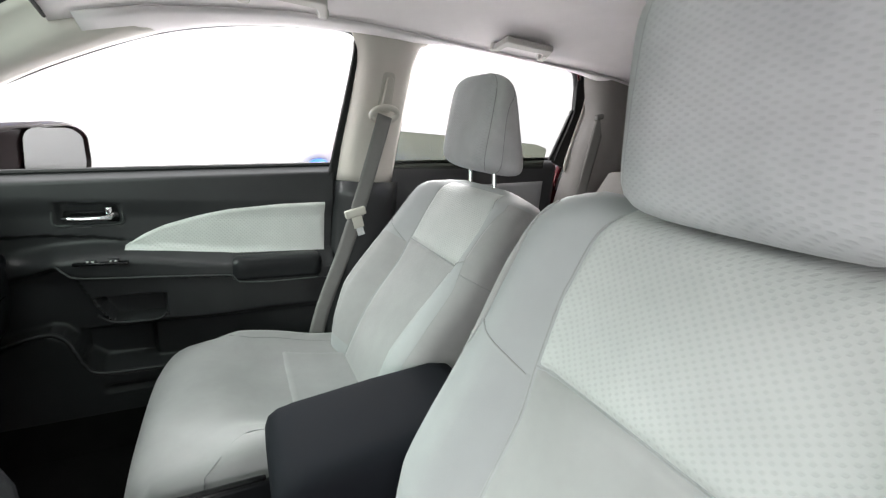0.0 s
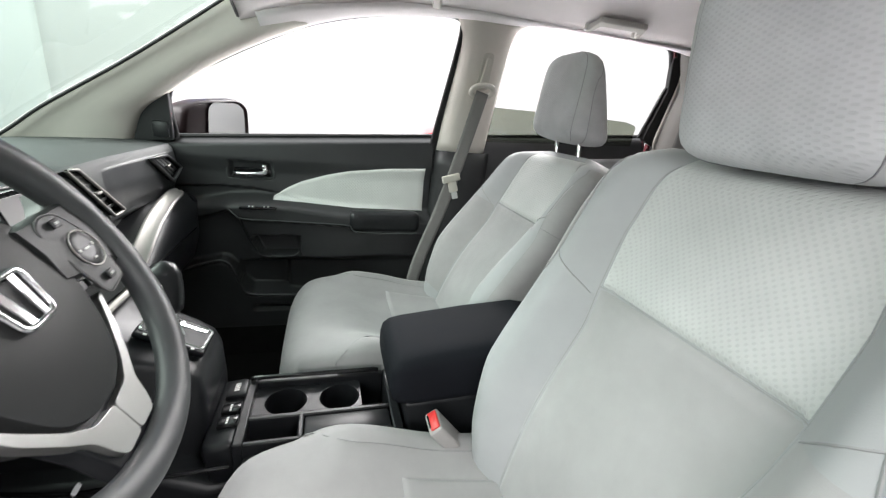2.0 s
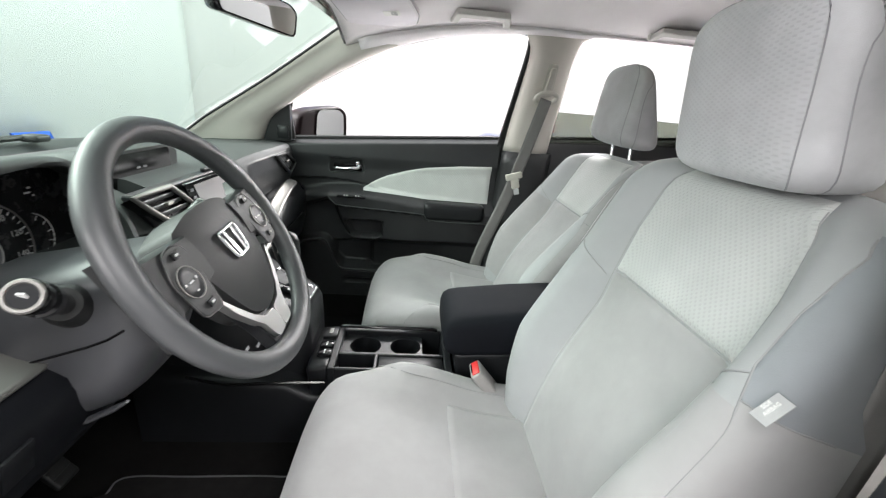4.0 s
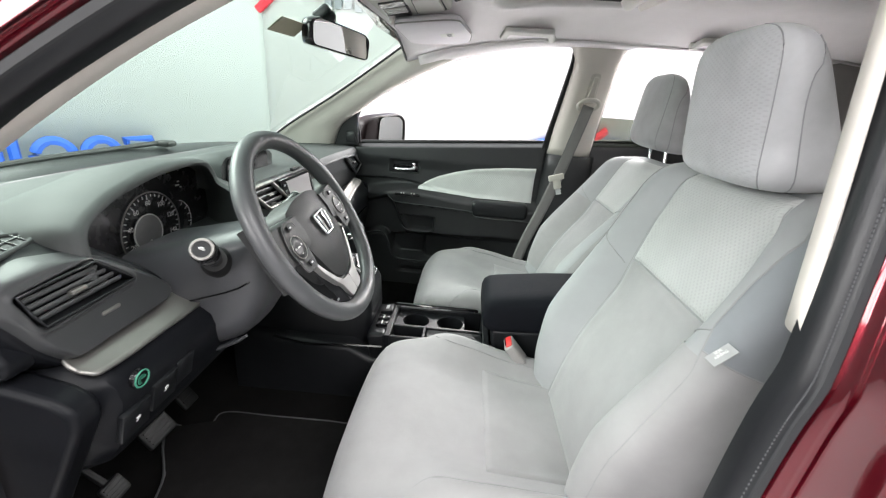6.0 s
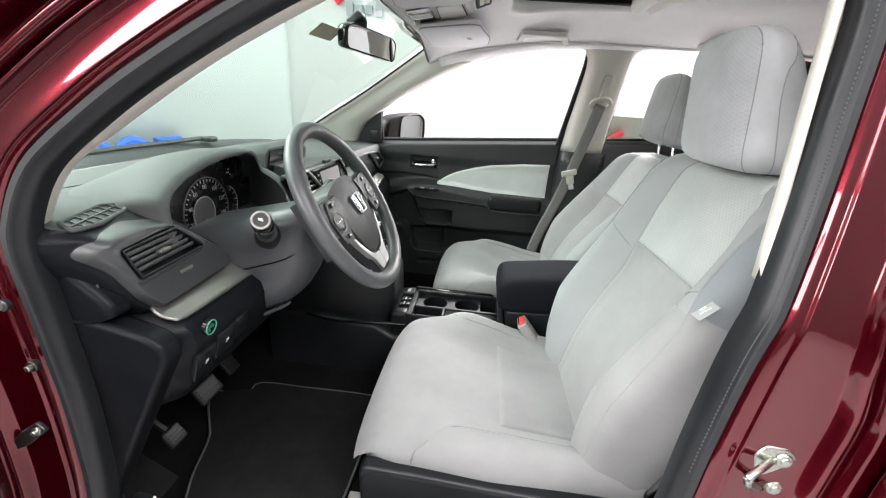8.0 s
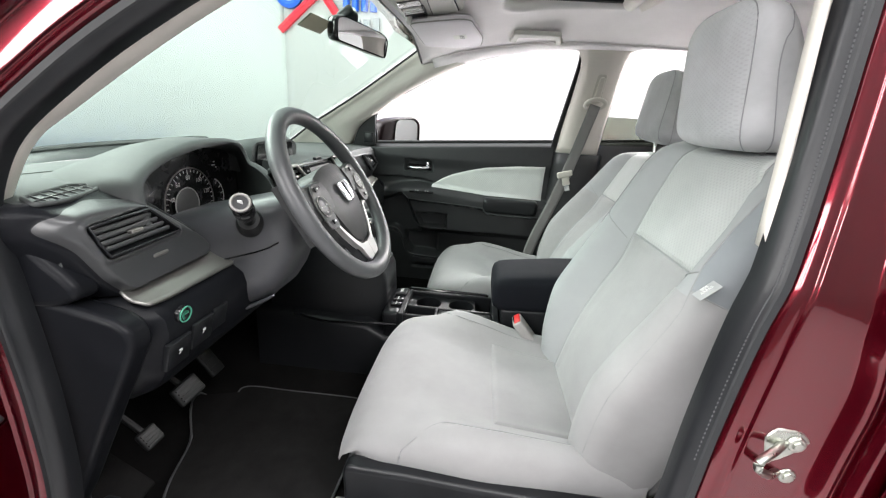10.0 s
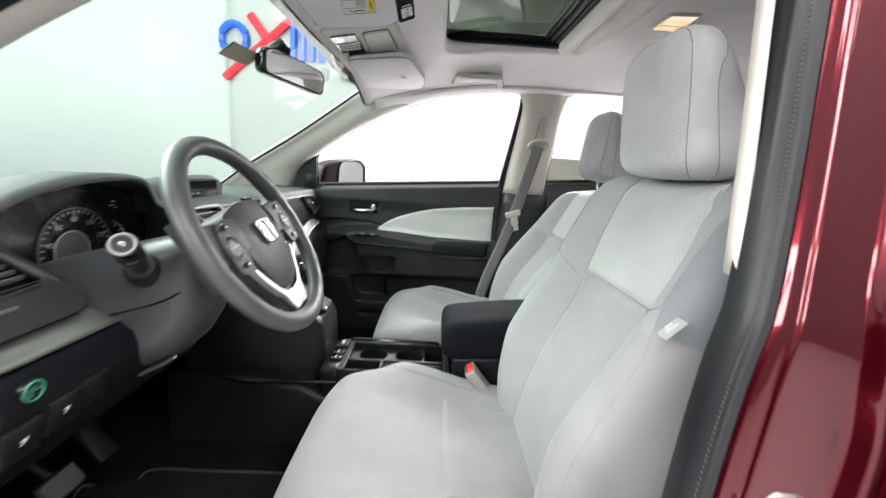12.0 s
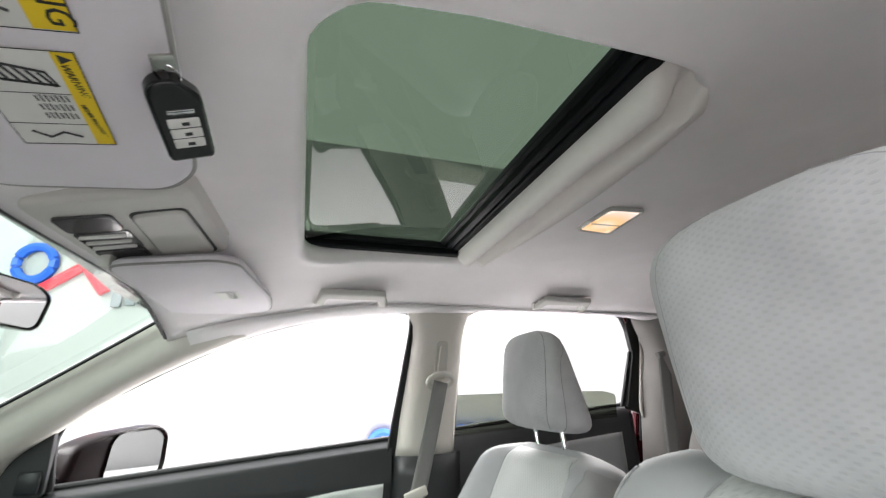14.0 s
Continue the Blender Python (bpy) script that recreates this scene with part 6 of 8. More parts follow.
# switch row ahead of the tray
m = Matrix.Rotation(radians(-8), 3, "Y")
finish("switch_base", rbox((-0.318, 0.004, TZ - 0.047), (0.056, 0.200, 0.09), 0.012, 3, m), BLACK, console)
for k, (y, w, l) in enumerate(((0.056, 0.050, 0.040), (-0.004, 0.028, 0.036), (-0.040, 0.028, 0.036))):
    sw = finish("switch", rbox((-0.314, y, TZ + 0.002), (l, w, 0.012), 0.004, 2, m), GLOSSBLACK if k else BLACK, console, "black heater switch" if k else "black square switch")
    bm = bmesh.new()
    for j in range(4 if k == 0 else 3):
        box(bm, (-0.314, y - 0.009 + j * 0.0065, TZ + 0.0088), (0.004 if k else 0.010, 0.004, 0.0008), m)
    sub_part("mark", bm, INK, sw)
# body under the climate panel down to the floor, with the shifter
finish("stack_body", prism_x([(-0.72, 0.125, 0.86, 0.36, 0.06), (-0.60, 0.125, 0.855, 0.36, 0.06), (-0.545, 0.120, 0.835, 0.36, 0.055), (-0.47, 0.108, 0.790, 0.36, 0.050), (-0.40, 0.098, 0.760, 0.36, 0.048), (-0.368, 0.092, 0.742, 0.36, 0.046), (-0.354, 0.084, 0.722, 0.36, 0.044), (-0.347, 0.074, 0.66, 0.36, 0.042)]), BLACK, console, "black rounded shifter housing", smooth=50)
finish("tunnel_side", prism_x([(-0.75, 0.14, 0.60, 0.33, 0.03), (-0.40, 0.118, 0.58, 0.33, 0.01), (-0.34, 0.108, 0.545, 0.33, 0.0), (0.10, 0.108, 0.545, 0.33, 0.0), (0.36, 0.108, 0.55, 0.33, 0.0)]), BLACK, console, smooth=50)
finish("side_trim", tube(bmesh.new(), curve_through([(-0.62, -0.115, 0.600), (-0.53, -0.118, 0.585), (-0.45, -0.115, 0.588), (-0.38, -0.112, 0.592), (-0.30, -0.112, 0.596)], 20), 0.004, 6), GLOSSBLACK, console)
# shift gate: slanting plate with a chrome edge
SF = basis((-0.412, 0.048, 0.774), (0.900, 0, -0.436), (0, 1, 0))
gate = bmesh.new()
bmesh.ops.create_cube(gate, size=1, matrix=SF @ Matrix.Diagonal((0.122, 0.086, 0.012, 1)))
gate = finish("shift_gate", gate, DIMBLACK, console, "gloss black shift gate with chrome edging", bevel=0.004)
fr = round_poly([(-0.056, -0.030), (0.054, -0.033), (0.057, 0.036), (-0.056, 0.038)], 0.010, 4)
sub_part("chrome_edge", tube(bmesh.new(), [SF @ Vector((a, b, 0.0065)) for a, b in fr], 0.0032, 8, loop=True, up=SF.to_3x3() @ Vector((0, 0, 1))), CHROME, gate)
bm = bmesh.new()
bmesh.ops.create_cube(bm, size=1, matrix=SF @ pose(0.008, 0.026, 0.0065) @ Matrix.Diagonal((0.080, 0.008, 0.003, 1)))
sub_part("chrome_bar", bm, CHROME, gate, bevel=0.001)
bm = bmesh.new()
for k in range(5):
    bmesh.ops.create_cube(bm, size=1, matrix=SF @ pose(-0.042 + k * 0.020, -0.0385, 0.0065) @ Matrix.Diagonal((0.006, 0.005, 0.001, 1)))
sub_part("gear_marks", bm, INK, gate)
lever = finish("shift_lever", tube(bmesh.new(), [(-0.405, 0.045, 0.765), (-0.412, 0.045, 0.80), (-0.418, 0.045, 0.835)], [0.012, 0.009, 0.010], 14), CHROME, console, "chrome shift lever stem")
rings = []
for t, rx, ry in ((0, 0.016, 0.015), (0.06, 0.023, 0.022), (0.25, 0.028, 0.026), (0.55, 0.033, 0.028), (0.78, 0.034, 0.028), (0.92, 0.028, 0.024), (0.985, 0.016, 0.014), (1, 0.006, 0.005)):
    c = Vector((-0.416, 0.045, 0.822)).lerp(Vector((-0.424, 0.045, 0.918)), t)
    rings.append([c + Vector((rx * math.cos(a) - 0.004 * t, ry * math.sin(a), 0.006 * t * math.cos(a))) for a in [k * math.tau / 24 for k in range(24)]])
sub_part("shift_knob", loft(bmesh.new(), rings), BLACK, lever, "black grained shift knob", smooth=60)
bm = rbox((-0.424, 0.0165, 0.882), (0.026, 0.014, 0.020), 0.005, 3)
sub_part("release_button", bm, CHROME, lever)

# armrest box
rings = []
for x, zt, zb, w in ((-0.016, 0.742, 0.690, 0.092), (-0.010, 0.760, 0.672, 0.100), (0.004, 0.770, 0.662, 0.104), (0.03, 0.776, 0.658, 0.106), (0.18, 0.796, 0.665, 0.106), (0.30, 0.806, 0.675, 0.105), (0.335, 0.800, 0.685, 0.100), (0.345, 0.78, 0.70, 0.094)):
    row = []
    for a in [k * math.tau / 36 for k in range(36)]:
        c, s = math.cos(a), math.sin(a)
        row.append((x, 0.008 + w * math.copysign(abs(c) ** 0.42, c), (zt + zb) / 2 + (zt - zb) / 2 * math.copysign(abs(s) ** 0.42, s)))
    rings.append(row)
finish("armrest", loft(bmesh.new(), rings), BOXCLOTH, console, "navy-black cloth armrest lid", smooth=60)
bm = bmesh.new()
loft(bm, [[(0.022, -0.088, 0.36), (0.022, 0.104, 0.36), (0.34, 0.104, 0.36), (0.34, -0.088, 0.36)], [(0.020, -0.088, 0.60), (0.020, 0.104, 0.60), (0.34, 0.104, 0.60), (0.34, -0.088, 0.60)], [(0.012, -0.090, 0.672), (0.012, 0.106, 0.672), (0.34, 0.106, 0.69), (0.34, -0.090, 0.69)]])
finish("armrest_box", bm, BLACK, console, "black plastic base", bevel=0.010, segs=3)

# buckle stalk beside the driver's seat
buckle = thing("seat_belt_buckle", (0.10, -0.135, 0.55), "grey seat belt buckle with a red release button", "buckle")
BF = basis((0.088, -0.140, 0.632), (0, 1, 0.12), (-0.62, 0, 0.80))
bm = rbox((0, 0, 0), (0.050, 0.105, 0.028), 0.006, 3)
bmesh.ops.transform(bm, matrix=BF, verts=bm.verts)
finish("housing", bm, GREYPLASTIC, buckle, "grey plastic housing")
bm = rbox((0, 0.050, 0.002), (0.040, 0.010, 0.019), 0.003, 2)
bmesh.ops.transform(bm, matrix=BF, verts=bm.verts)
finish("release_button", bm, BUCKLERED, buckle, "bright red release button")
bm = bmesh.new()
bmesh.ops.create_cube(bm, size=1, matrix=BF @ pose(0, 0.055, -0.0062) @ Matrix.Diagonal((0.026, 0.003, 0.003, 1)))
finish("slot", bm, GLOSSBLACK, buckle)
finish("stalk", tube(bmesh.new(), [BF @ Vector((0, -0.05, 0)), BF @ Vector((0, -0.10, -0.004)), BF @ Vector((0, -0.16, -0.01))], 0.014, 10, flat=0.4), BLACK, buckle)

# ---- passenger door ----
door = thing("door_1", (-0.2, 0.80, 0.45), "closed passenger door with black trim and a light fabric insert", "door", kind="structure")
RECESS = (-0.385, 0.985)


def door_y(x, z):
    y = 0.768
    y -= 0.016 * smoothstep(0.97, 1.03, z) * smoothstep(-0.9, -0.2, x + 0.3)
    y += 0.035 * smoothstep(sill(x) - 0.020, sill(x) + 0.003, z)
    # upper panel stands proud along a sweeping groove
    gz = interp(x, [(-0.70, 0.912), (-0.577, 0.920), (-0.498, 0.927), (-0.378, 0.921), (-0.300, 0.907), (-0.20, 0.885), (0.25, 0.86)])
    y += 0.010 * smoothstep(gz + 0.004, gz - 0.002, z) * smoothstep(-0.12, -0.30, x)
    # armrest shelf: sloping top, crisp lower edge
    at_ = interp(x, [(-0.62, 0.880), (-0.522, 0.893), (-0.456, 0.905), (-0.378, 0.910), (-0.262, 0.905), (-0.095, 0.884), (0.20, 0.868)])
    al = interp(x, [(-0.62, 0.80), (-0.52, 0.835), (-0.46, 0.858), (-0.43, 0.836), (-0.40, 0.827), (-0.06, 0.812), (-0.04, 0.790), (0.20, 0.787)])
    shelf = 0.066 * smoothstep(at_ + 0.004, at_ - 0.045, z) * smoothstep(al - 0.022, al, z) * smoothstep(-0.62, -0.44, x)
    # pod under the armrest with a slanting front edge, and the pull pocket sunk into it
    xf = interp(z, [(0.66, -0.355), (0.675, -0.364), (0.736, -0.399), (0.809, -0.430), (0.864, -0.457)])
    pod = 0.046 * smoothstep(xf - 0.005, xf + 0.012, x) * smoothstep(0.657, 0.688, z) * smoothstep(al + 0.01, al - 0.01, z) * (1 - 0.5 * smoothstep(-0.10, 0.06, x))
    y -= max(shelf, pod)
    y += 0.042 * smoothstep(0.690, 0.702, z) * smoothstep(0.766, 0.754, z) * smoothstep(xf + 0.016, xf + 0.030, x) * smoothstep(-0.226, -0.240, x)
    # lower map pocket swelling into the cabin, with a scooped bottle holder beside it
    pt = interp(x, [(-0.72, 0.575), (-0.69, 0.596), (-0.637, 0.632), (-0.562, 0.661), (-0.494, 0.677), (-0.468, 0.668), (-0.452, 0.646), (-0.427, 0.576), (-0.397, 0.547), (-0.281, 0.542), (0.2, 0.54)])
    y -= 0.055 * smoothstep(pt + 0.010, pt - 0.016, z)
    q = max(abs(x + 0.355) / 0.085, abs(z - 0.605) / 0.052)
    y += 0.026 * smoothstep(1.05, 0.85, q) * smoothstep(pt, pt + 0.02, z)
    y += 0.018 * smoothstep(-0.40, -0.37, x) * smoothstep(0.505, 0.495, z) * smoothstep(0.475, 0.485, z)
    # recess round the handle
    r = max(abs(x - RECESS[0]) / 0.068, abs(z - RECESS[1]) / 0.030)
    y += 0.022 * smoothstep(1.05, 0.80, r)
    return y


cols = lin(-0.700, 0.240, 170)
rows = []
for x in cols:
    rows.append([(x, door_y(x, z), z) for z in lin(0.40, sill(x) + 0.006, 150)])
finish("door_panel", loft(bmesh.new(), rows, closed=False, caps=False), DOORBLACK, door, "black grained plastic door panel", smooth=50, thick=0.004, offset=1)


def insert_edges(x):
    top = interp(x, [(-0.318, 0.897), (-0.27, 0.930), (-0.224, 0.953), (-0.14, 0.980), (-0.06, 0.999), (0.08, 1.016), (0.222, 1.024)])
    low = interp(x, [(-0.318, 0.889), (-0.22, 0.883), (-0.117, 0.874), (-0.05, 0.868), (0.222, 0.862)])
    return low, top


rows = []
for x in lin(-0.316, 0.214, 46):
    lo, hi = insert_edges(x)
    e = min(1, min(x + 0.318, 0.216 - x) / 0.008)
    rows.append([(x, door_y(x, min(lo + (hi - lo) * t + 0.0, 2)) - 0.001 - 0.006 * min(1, e, min(t, 1 - t) * (hi - lo) / 0.007 + 0.01), lo + (hi - lo) * t) for t in [0, 0.02, 0.05, 0.1] + lin(0.16, 0.84, 14) + [0.9, 0.95, 0.98, 1]])
finish("insert", loft(bmesh.new(), rows, closed=False, caps=False), DOORKNIT, door, "light grey knit fabric insert", smooth=70)
# elbow pad
rings = []
for x in [-0.062, -0.058, -0.045] + lin(-0.02, 0.16, 8) + [0.180, 0.192, 0.196]:
    k = 1 if -0.045 <= x <= 0.18 else (0.86 if x in (-0.058, 0.192) else 0.66)
    row = []
    for a in [j * math.tau / 24 for j in range(24)]:
        c, s = math.cos(a), math.sin(a)
        row.append((x, 0.734 + 0.041 * k * math.copysign(abs(c) ** 0.5, c), 0.826 + 0.037 * k * math.copysign(abs(s) ** 0.6, s)))
    rings.append(row)
finish("elbow_pad", loft(bmesh.new(), rings), BLACK, door, "black padded elbow rest", smooth=60)
finish("armrest_edge", tube(bmesh.new(), curve_through([(-0.455, 0.716, 0.862), (-0.432, 0.704, 0.842), (-0.40, 0.700, 0.830), (-0.231, 0.699, 0.823), (-0.075, 0.698, 0.815), (-0.055, 0.697, 0.806), (-0.038, 0.694, 0.793), (0.05, 0.692, 0.788), (0.185, 0.694, 0.790)], 50), 0.0025, 6), DASH, door)
# window switch on the armrest
sp = finish("switch_plate", rbox((-0.360, 0.714, 0.866), (0.115, 0.026, 0.008), 0.0025, 2), GLOSSBLACK, door)
bm = bmesh.new()
box(bm, (-0.335, 0.713, 0.872), (0.022, 0.014, 0.008))
box(bm, (-0.382, 0.713, 0.871), (0.022, 0.014, 0.005))
sub_part("window_switch", bm, BLACK, sp, bevel=0.002)
bm = bmesh.new()
for dx in (-0.340, -0.329, -0.387, -0.376):
    box(bm, (dx, 0.706, 0.872), (0.005, 0.001, 0.004))
sub_part("switch_marks", bm, INK, sp)
# door handle: chrome pull in its black recess
hd = finish("handle_bowl", rbox((-0.385, 0.790, 0.985), (0.125, 0.008, 0.052), 0.003, 2), GLOSSBLACK, door, "gloss black handle recess")
pull = tube(bmesh.new(), curve_through([(-0.440, 0.768, 0.972), (-0.42, 0.756, 0.972), (-0.38, 0.752, 0.973), (-0.345, 0.756, 0.977), (-0.335, 0.766, 0.985)], 20), [0.005] * 3 + [0.0068] * 14 + [0.006] * 3, 10, flat=1.15)
sub_part("pull", pull, CHROME, hd, "chrome pull lever", smooth=70)
sub_part("lock_tab", rbox((-0.343, 0.768, 0.994), (0.016, 0.012, 0.020), 0.004, 2), CHROME, hd)
rim_ = round_poly([(-0.462, 0.952), (-0.312, 0.958), (-0.318, 1.014), (-0.345, 1.024), (-0.455, 1.018)], 0.016, 5)
sub_part("bowl_rim", tube(bmesh.new(), [(a, 0.7665, b) for a, b in rim_], 0.0030, 8, loop=True, up=(0, 1, 0)), DASH, hd, "charcoal moulded rim", smooth=70)
# rims of the map pocket and the pull pocket
finish("pocket_rim", tube(bmesh.new(), curve_through([(-0.69, 0.720, 0.598), (-0.637, 0.716, 0.634), (-0.562, 0.714, 0.663), (-0.494, 0.714, 0.678), (-0.462, 0.714, 0.664), (-0.445, 0.714, 0.630), (-0.427, 0.714, 0.578), (-0.397, 0.714, 0.549), (-0.30, 0.714, 0.544), (-0.05, 0.714, 0.541), (0.18, 0.714, 0.541)], 60), 0.006, 8), DOORBLACK, door, smooth=70)
finish("pull_lip", tube(bmesh.new(), curve_through([(-0.386, 0.724, 0.716), (-0.366, 0.722, 0.698), (-0.34, 0.721, 0.691), (-0.30, 0.721, 0.689), (-0.25, 0.721, 0.692), (-0.232, 0.723, 0.706)], 24), 0.004, 8), DOORBLACK, door, smooth=70)
# black window surround and mirror triangle
WINL = [(-0.598, 1.075), (-0.592, 1.221), (-0.457, 1.312), (-0.306, 1.392), (-0.185, 1.445), (-0.06, 1.481), (0.07, 1.505), (0.235, 1.523), (0.286, 1.512), (0.297, 1.485), (0.270, 1.317), (0.243, 1.140)]
wl = curve_through([(x, side(z) + 0.010, z) for x, z in WINL], 70)
finish("window_surround", tube(bmesh.new(), wl, 0.009, 8), RUBBER, door, "black rubber window surround", smooth=60)
finish("rear_surround", strip([(0.232, 0.768, 1.00), (0.249, 0.752, 1.13), (0.276, 0.720, 1.30), (0.300, 0.690, 1.46), (0.297, 0.678, 1.515)], 0.044, ((1, 0, 0), (1, 0, 0)), 16), RUBBER, door, thick=0.008, offset=0)
finish("sill_strip", tube(bmesh.new(), [(x, 0.790, sill(x) + 0.004) for x in lin(-0.60, 0.24, 12)], 0.008, 8), RUBBER, door)
tri = round_poly([(-0.722, 1.060), (-0.600, 1.066), (-0.594, 1.224), (-0.648, 1.186), (-0.690, 1.130)], 0.012, 3)
finish("mirror_triangle", slab(tri, lambda a, b, d: (a, side(b) - 0.014 + d, b), 0.03), DOORBLACK, door, "black plastic mirror triangle", bevel=0.006, segs=2)
finish("mirror_triangle_inner", rbox((-0.628, 0.738, 1.10), (0.045, 0.012, 0.05), 0.005, 2), BLACK, door)

# outside mirror on that door
om = thing("door_mirror", (-0.56, 0.85, 1.06), "dark red outside mirror on the passenger door", "mirror")
MN = Vector((0.86, -0.51, 0.0)).normalized()
MF = basis((-0.497, 0.985, 1.120), (0.51, 0.86, 0.0), (0, 0, 1))
shape = round_poly([(-0.098, -0.076), (0.080, -0.084), (0.100, -0.04), (0.098, 0.052), (0.060, 0.078), (-0.085, 0.074)], 0.042, 6)
back = -1 if (MF.to_3x3() @ Vector((0, 0, 1))).dot(MN) > 0 else 1
finish("mirror_glass", slab([(a * 0.93, b * 0.90) for a, b in shape], lambda a, b, d: MF @ Vector((a, b, -back * 0.004 + back * d)), 0.004), MIRRORGLASS, om, "silvered mirror glass")
shell = [(a * (1.95 if a < 0 else 1.0), b * (1 - 0.22 * smoothstep(0, -0.09, a))) for a, b in shape]
rings = []
for s, d in ((1.0, -0.012), (1.04, -0.010), (1.075, -0.003), (1.09, 0.010), (1.10, 0.040), (1.07, 0.066), (1.0, 0.088), (0.84, 0.114)):
    rings.append([MF @ Vector((a * s, b * s, back * d)) for a, b in shell])
bm = bmesh.new()
loft(bm, [[MF @ Vector((a * 0.92, b * 0.9, back * 0.004)) for a, b in shape]] + rings)
finish("housing", bm, MIRRORSHELL, om, "very dark red mirror shell", smooth=50)
finish("cap", loft(bmesh.new(), [[MF @ Vector((a * s - 0.10 * (1.09 - s), b * s, back * d)) for a, b in shape] for s, d in ((0.90, 0.104), (0.90, 0.110), (0.84, 0.120), (0.62, 0.138), (0.30, 0.148))]), MIRRORSHELL, om, "near-black red cap", smooth=60)
finish("arm", tube(bmesh.new(), [(-0.64, 0.79, 1.085), (-0.62, 0.85, 1.080), (-0.575, 0.93, 1.085)], 0.032, 12, flat=0.6), GLOSSBLACK, om)

# ---- rear passenger door and rear cabin ----
rdoor = thing("door_2", (0.8, 0.80, 0.45), "closed rear passenger door with its window lowered most of the way", "door", kind="structure")


def rdoor_y(x, z):
    y = 0.765
    y += 0.03 * smoothstep(sill(x) - 0.020, sill(x) + 0.003, z)
    y -= 0.05 * smoothstep(0.90, 0.87, z) * smoothstep(0.79, 0.82, z)
    y -= 0.03 * smoothstep(0.60, 0.56, z)
    return y


rows = [[(x, rdoor_y(x, z), z) for z in lin(0.42, sill(x) + 0.006, 40)] for x in lin(0.43, 1.16, 40)]
finish("door_panel", loft(bmesh.new(), rows, closed=False, caps=False), DOORBLACK, rdoor, "black grained plastic door panel", thick=0.004, offset=1, smooth=50)
rows = [[(x, rdoor_y(x, z) - 0.005, z) for z in lin(0.905, sill(x) - 0.085, 12)] for x in lin(0.60, 1.10, 24)]
finish("insert", loft(bmesh.new(), rows, closed=False, caps=False), BOLSTER, rdoor, "grey fabric insert", thick=0.004, offset=1)
RWL = [(0.436, 1.155), (0.462, 1.490), (0.488, 1.528), (0.545, 1.549), (0.793, 1.566), (1.05, 1.548), (1.10, 1.535), (1.130, 1.500), (1.166, 1.385), (1.125, 1.205)]
finish("window_surround", tube(bmesh.new(), curve_through([(x, side(z) + 0.010, z) for x, z in RWL], 60), 0.009, 8), RUBBER, rdoor, "black rubber window surround", smooth=60)
finish("rear_surround", slab(round_poly([(1.122, 1.195), (1.158, 1.385), (1.128, 1.50), (1.150, 1.51), (1.205, 1.40), (1.185, 1.17)], 0.01, 3), lambda a, b, d: (a, side(b) - 0.004 + d, b), 0.02), RUBBER, rdoor, bevel=0.005)
finish("divider", slab([(1.105, 1.20), (1.150, 1.40), (1.168, 1.40), (1.168, 1.20)], lambda a, b, d: (a, side(b) + 0.006 + d, b), 0.012), RUBBER, rdoor, bevel=0.003)
finish("sill_strip", tube(bmesh.new(), [(x, 0.788, sill(x) + 0.004) for x in lin(0.43, 1.15, 10)], 0.008, 8), RUBBER, rdoor)
low = round_poly([(0.430, 1.12), (0.437, 1.262), (0.80, 1.262), (1.03, 1.258), (1.085, 1.245), (1.09, 1.15)], 0.012, 3)
pane = finish("pane", slab(low, lambda a, b, d: (a, side(b) + 0.016 + d, b), 0.004), DARKGLASS, rdoor, "tinted glass lowered most of the way")
pane.visible_shadow = False

for sgn, nm in ((1, "passenger"), (-1, "driver")):
    rows = []
    for z in lin(0.45, 1.53, 24):
        f = interp(z, [(0.45, 1.17), (1.15, 1.175), (1.40, 1.205), (1.52, 1.14)])
        row = []
        for t in lin(0, 1, 12):
            x = f + t * (2.02 - f)
            row.append((x, sgn * (side(z) - 0.012 - 0.055 * smoothstep(0, 0.10, t) - 0.03 * t), z))
        rows.append(row)
    bmq = bmesh.new()
    vs = [[bmq.verts.new(p) for p in r] for r in rows]
    for i in range(len(vs) - 1):
        for j in range(11):
            z = rows[i][j][2]
            if sgn > 0 and 5 <= j <= 8 and 1.21 <= z <= 1.42:
                continue          # quarter window
            bmq.faces.new((vs[i][j], vs[i][j + 1], vs[i + 1][j + 1], vs[i + 1][j]))
    tagged(finish("quarter_trim_" + nm, bmq, TAUPE, thick=0.006), "dark taupe rear quarter trim with a small window", "trim", kind="structure")
rows = [[(x, y, z) for y in lin(-0.70, 0.70, 8)] for x, z in ((2.02, 0.45), (2.03, 0.8), (2.02, 1.10), (1.98, 1.42), (1.96, 1.50))]
tagged(finish("tailgate_trim", loft(bmesh.new(), rows, closed=False, caps=False), TAUPE, thick=0.01), "dark taupe tailgate lining", "trim", kind="structure")
cst = finish("pillar_trim_rear", strip([(1.185, 0.726, 1.16), (1.205, 0.708, 1.30), (1.215, 0.690, 1.42), (1.205, 0.660, 1.50)], 0.050, ((1, 0, 0), (1, -0.1, 0)), 16), BEIGE, thick=0.008, offset=0)
tagged(cst, "light beige strip of the rear pillar trim", "pillar trim", kind="structure")
rows = [[(x, -(0.765 - 0.03 * smoothstep(sill(x) - 0.02, sill(x), z) * -1), z) for z in lin(0.42, sill(x) + 0.004, 10)] for x in lin(0.43, 1.18, 12)]
tagged(finish("door_3", loft(bmesh.new(), rows, closed=False, caps=False), DOORBLACK, thick=0.006), "black lined rear door on the driver's side", "door", kind="structure")

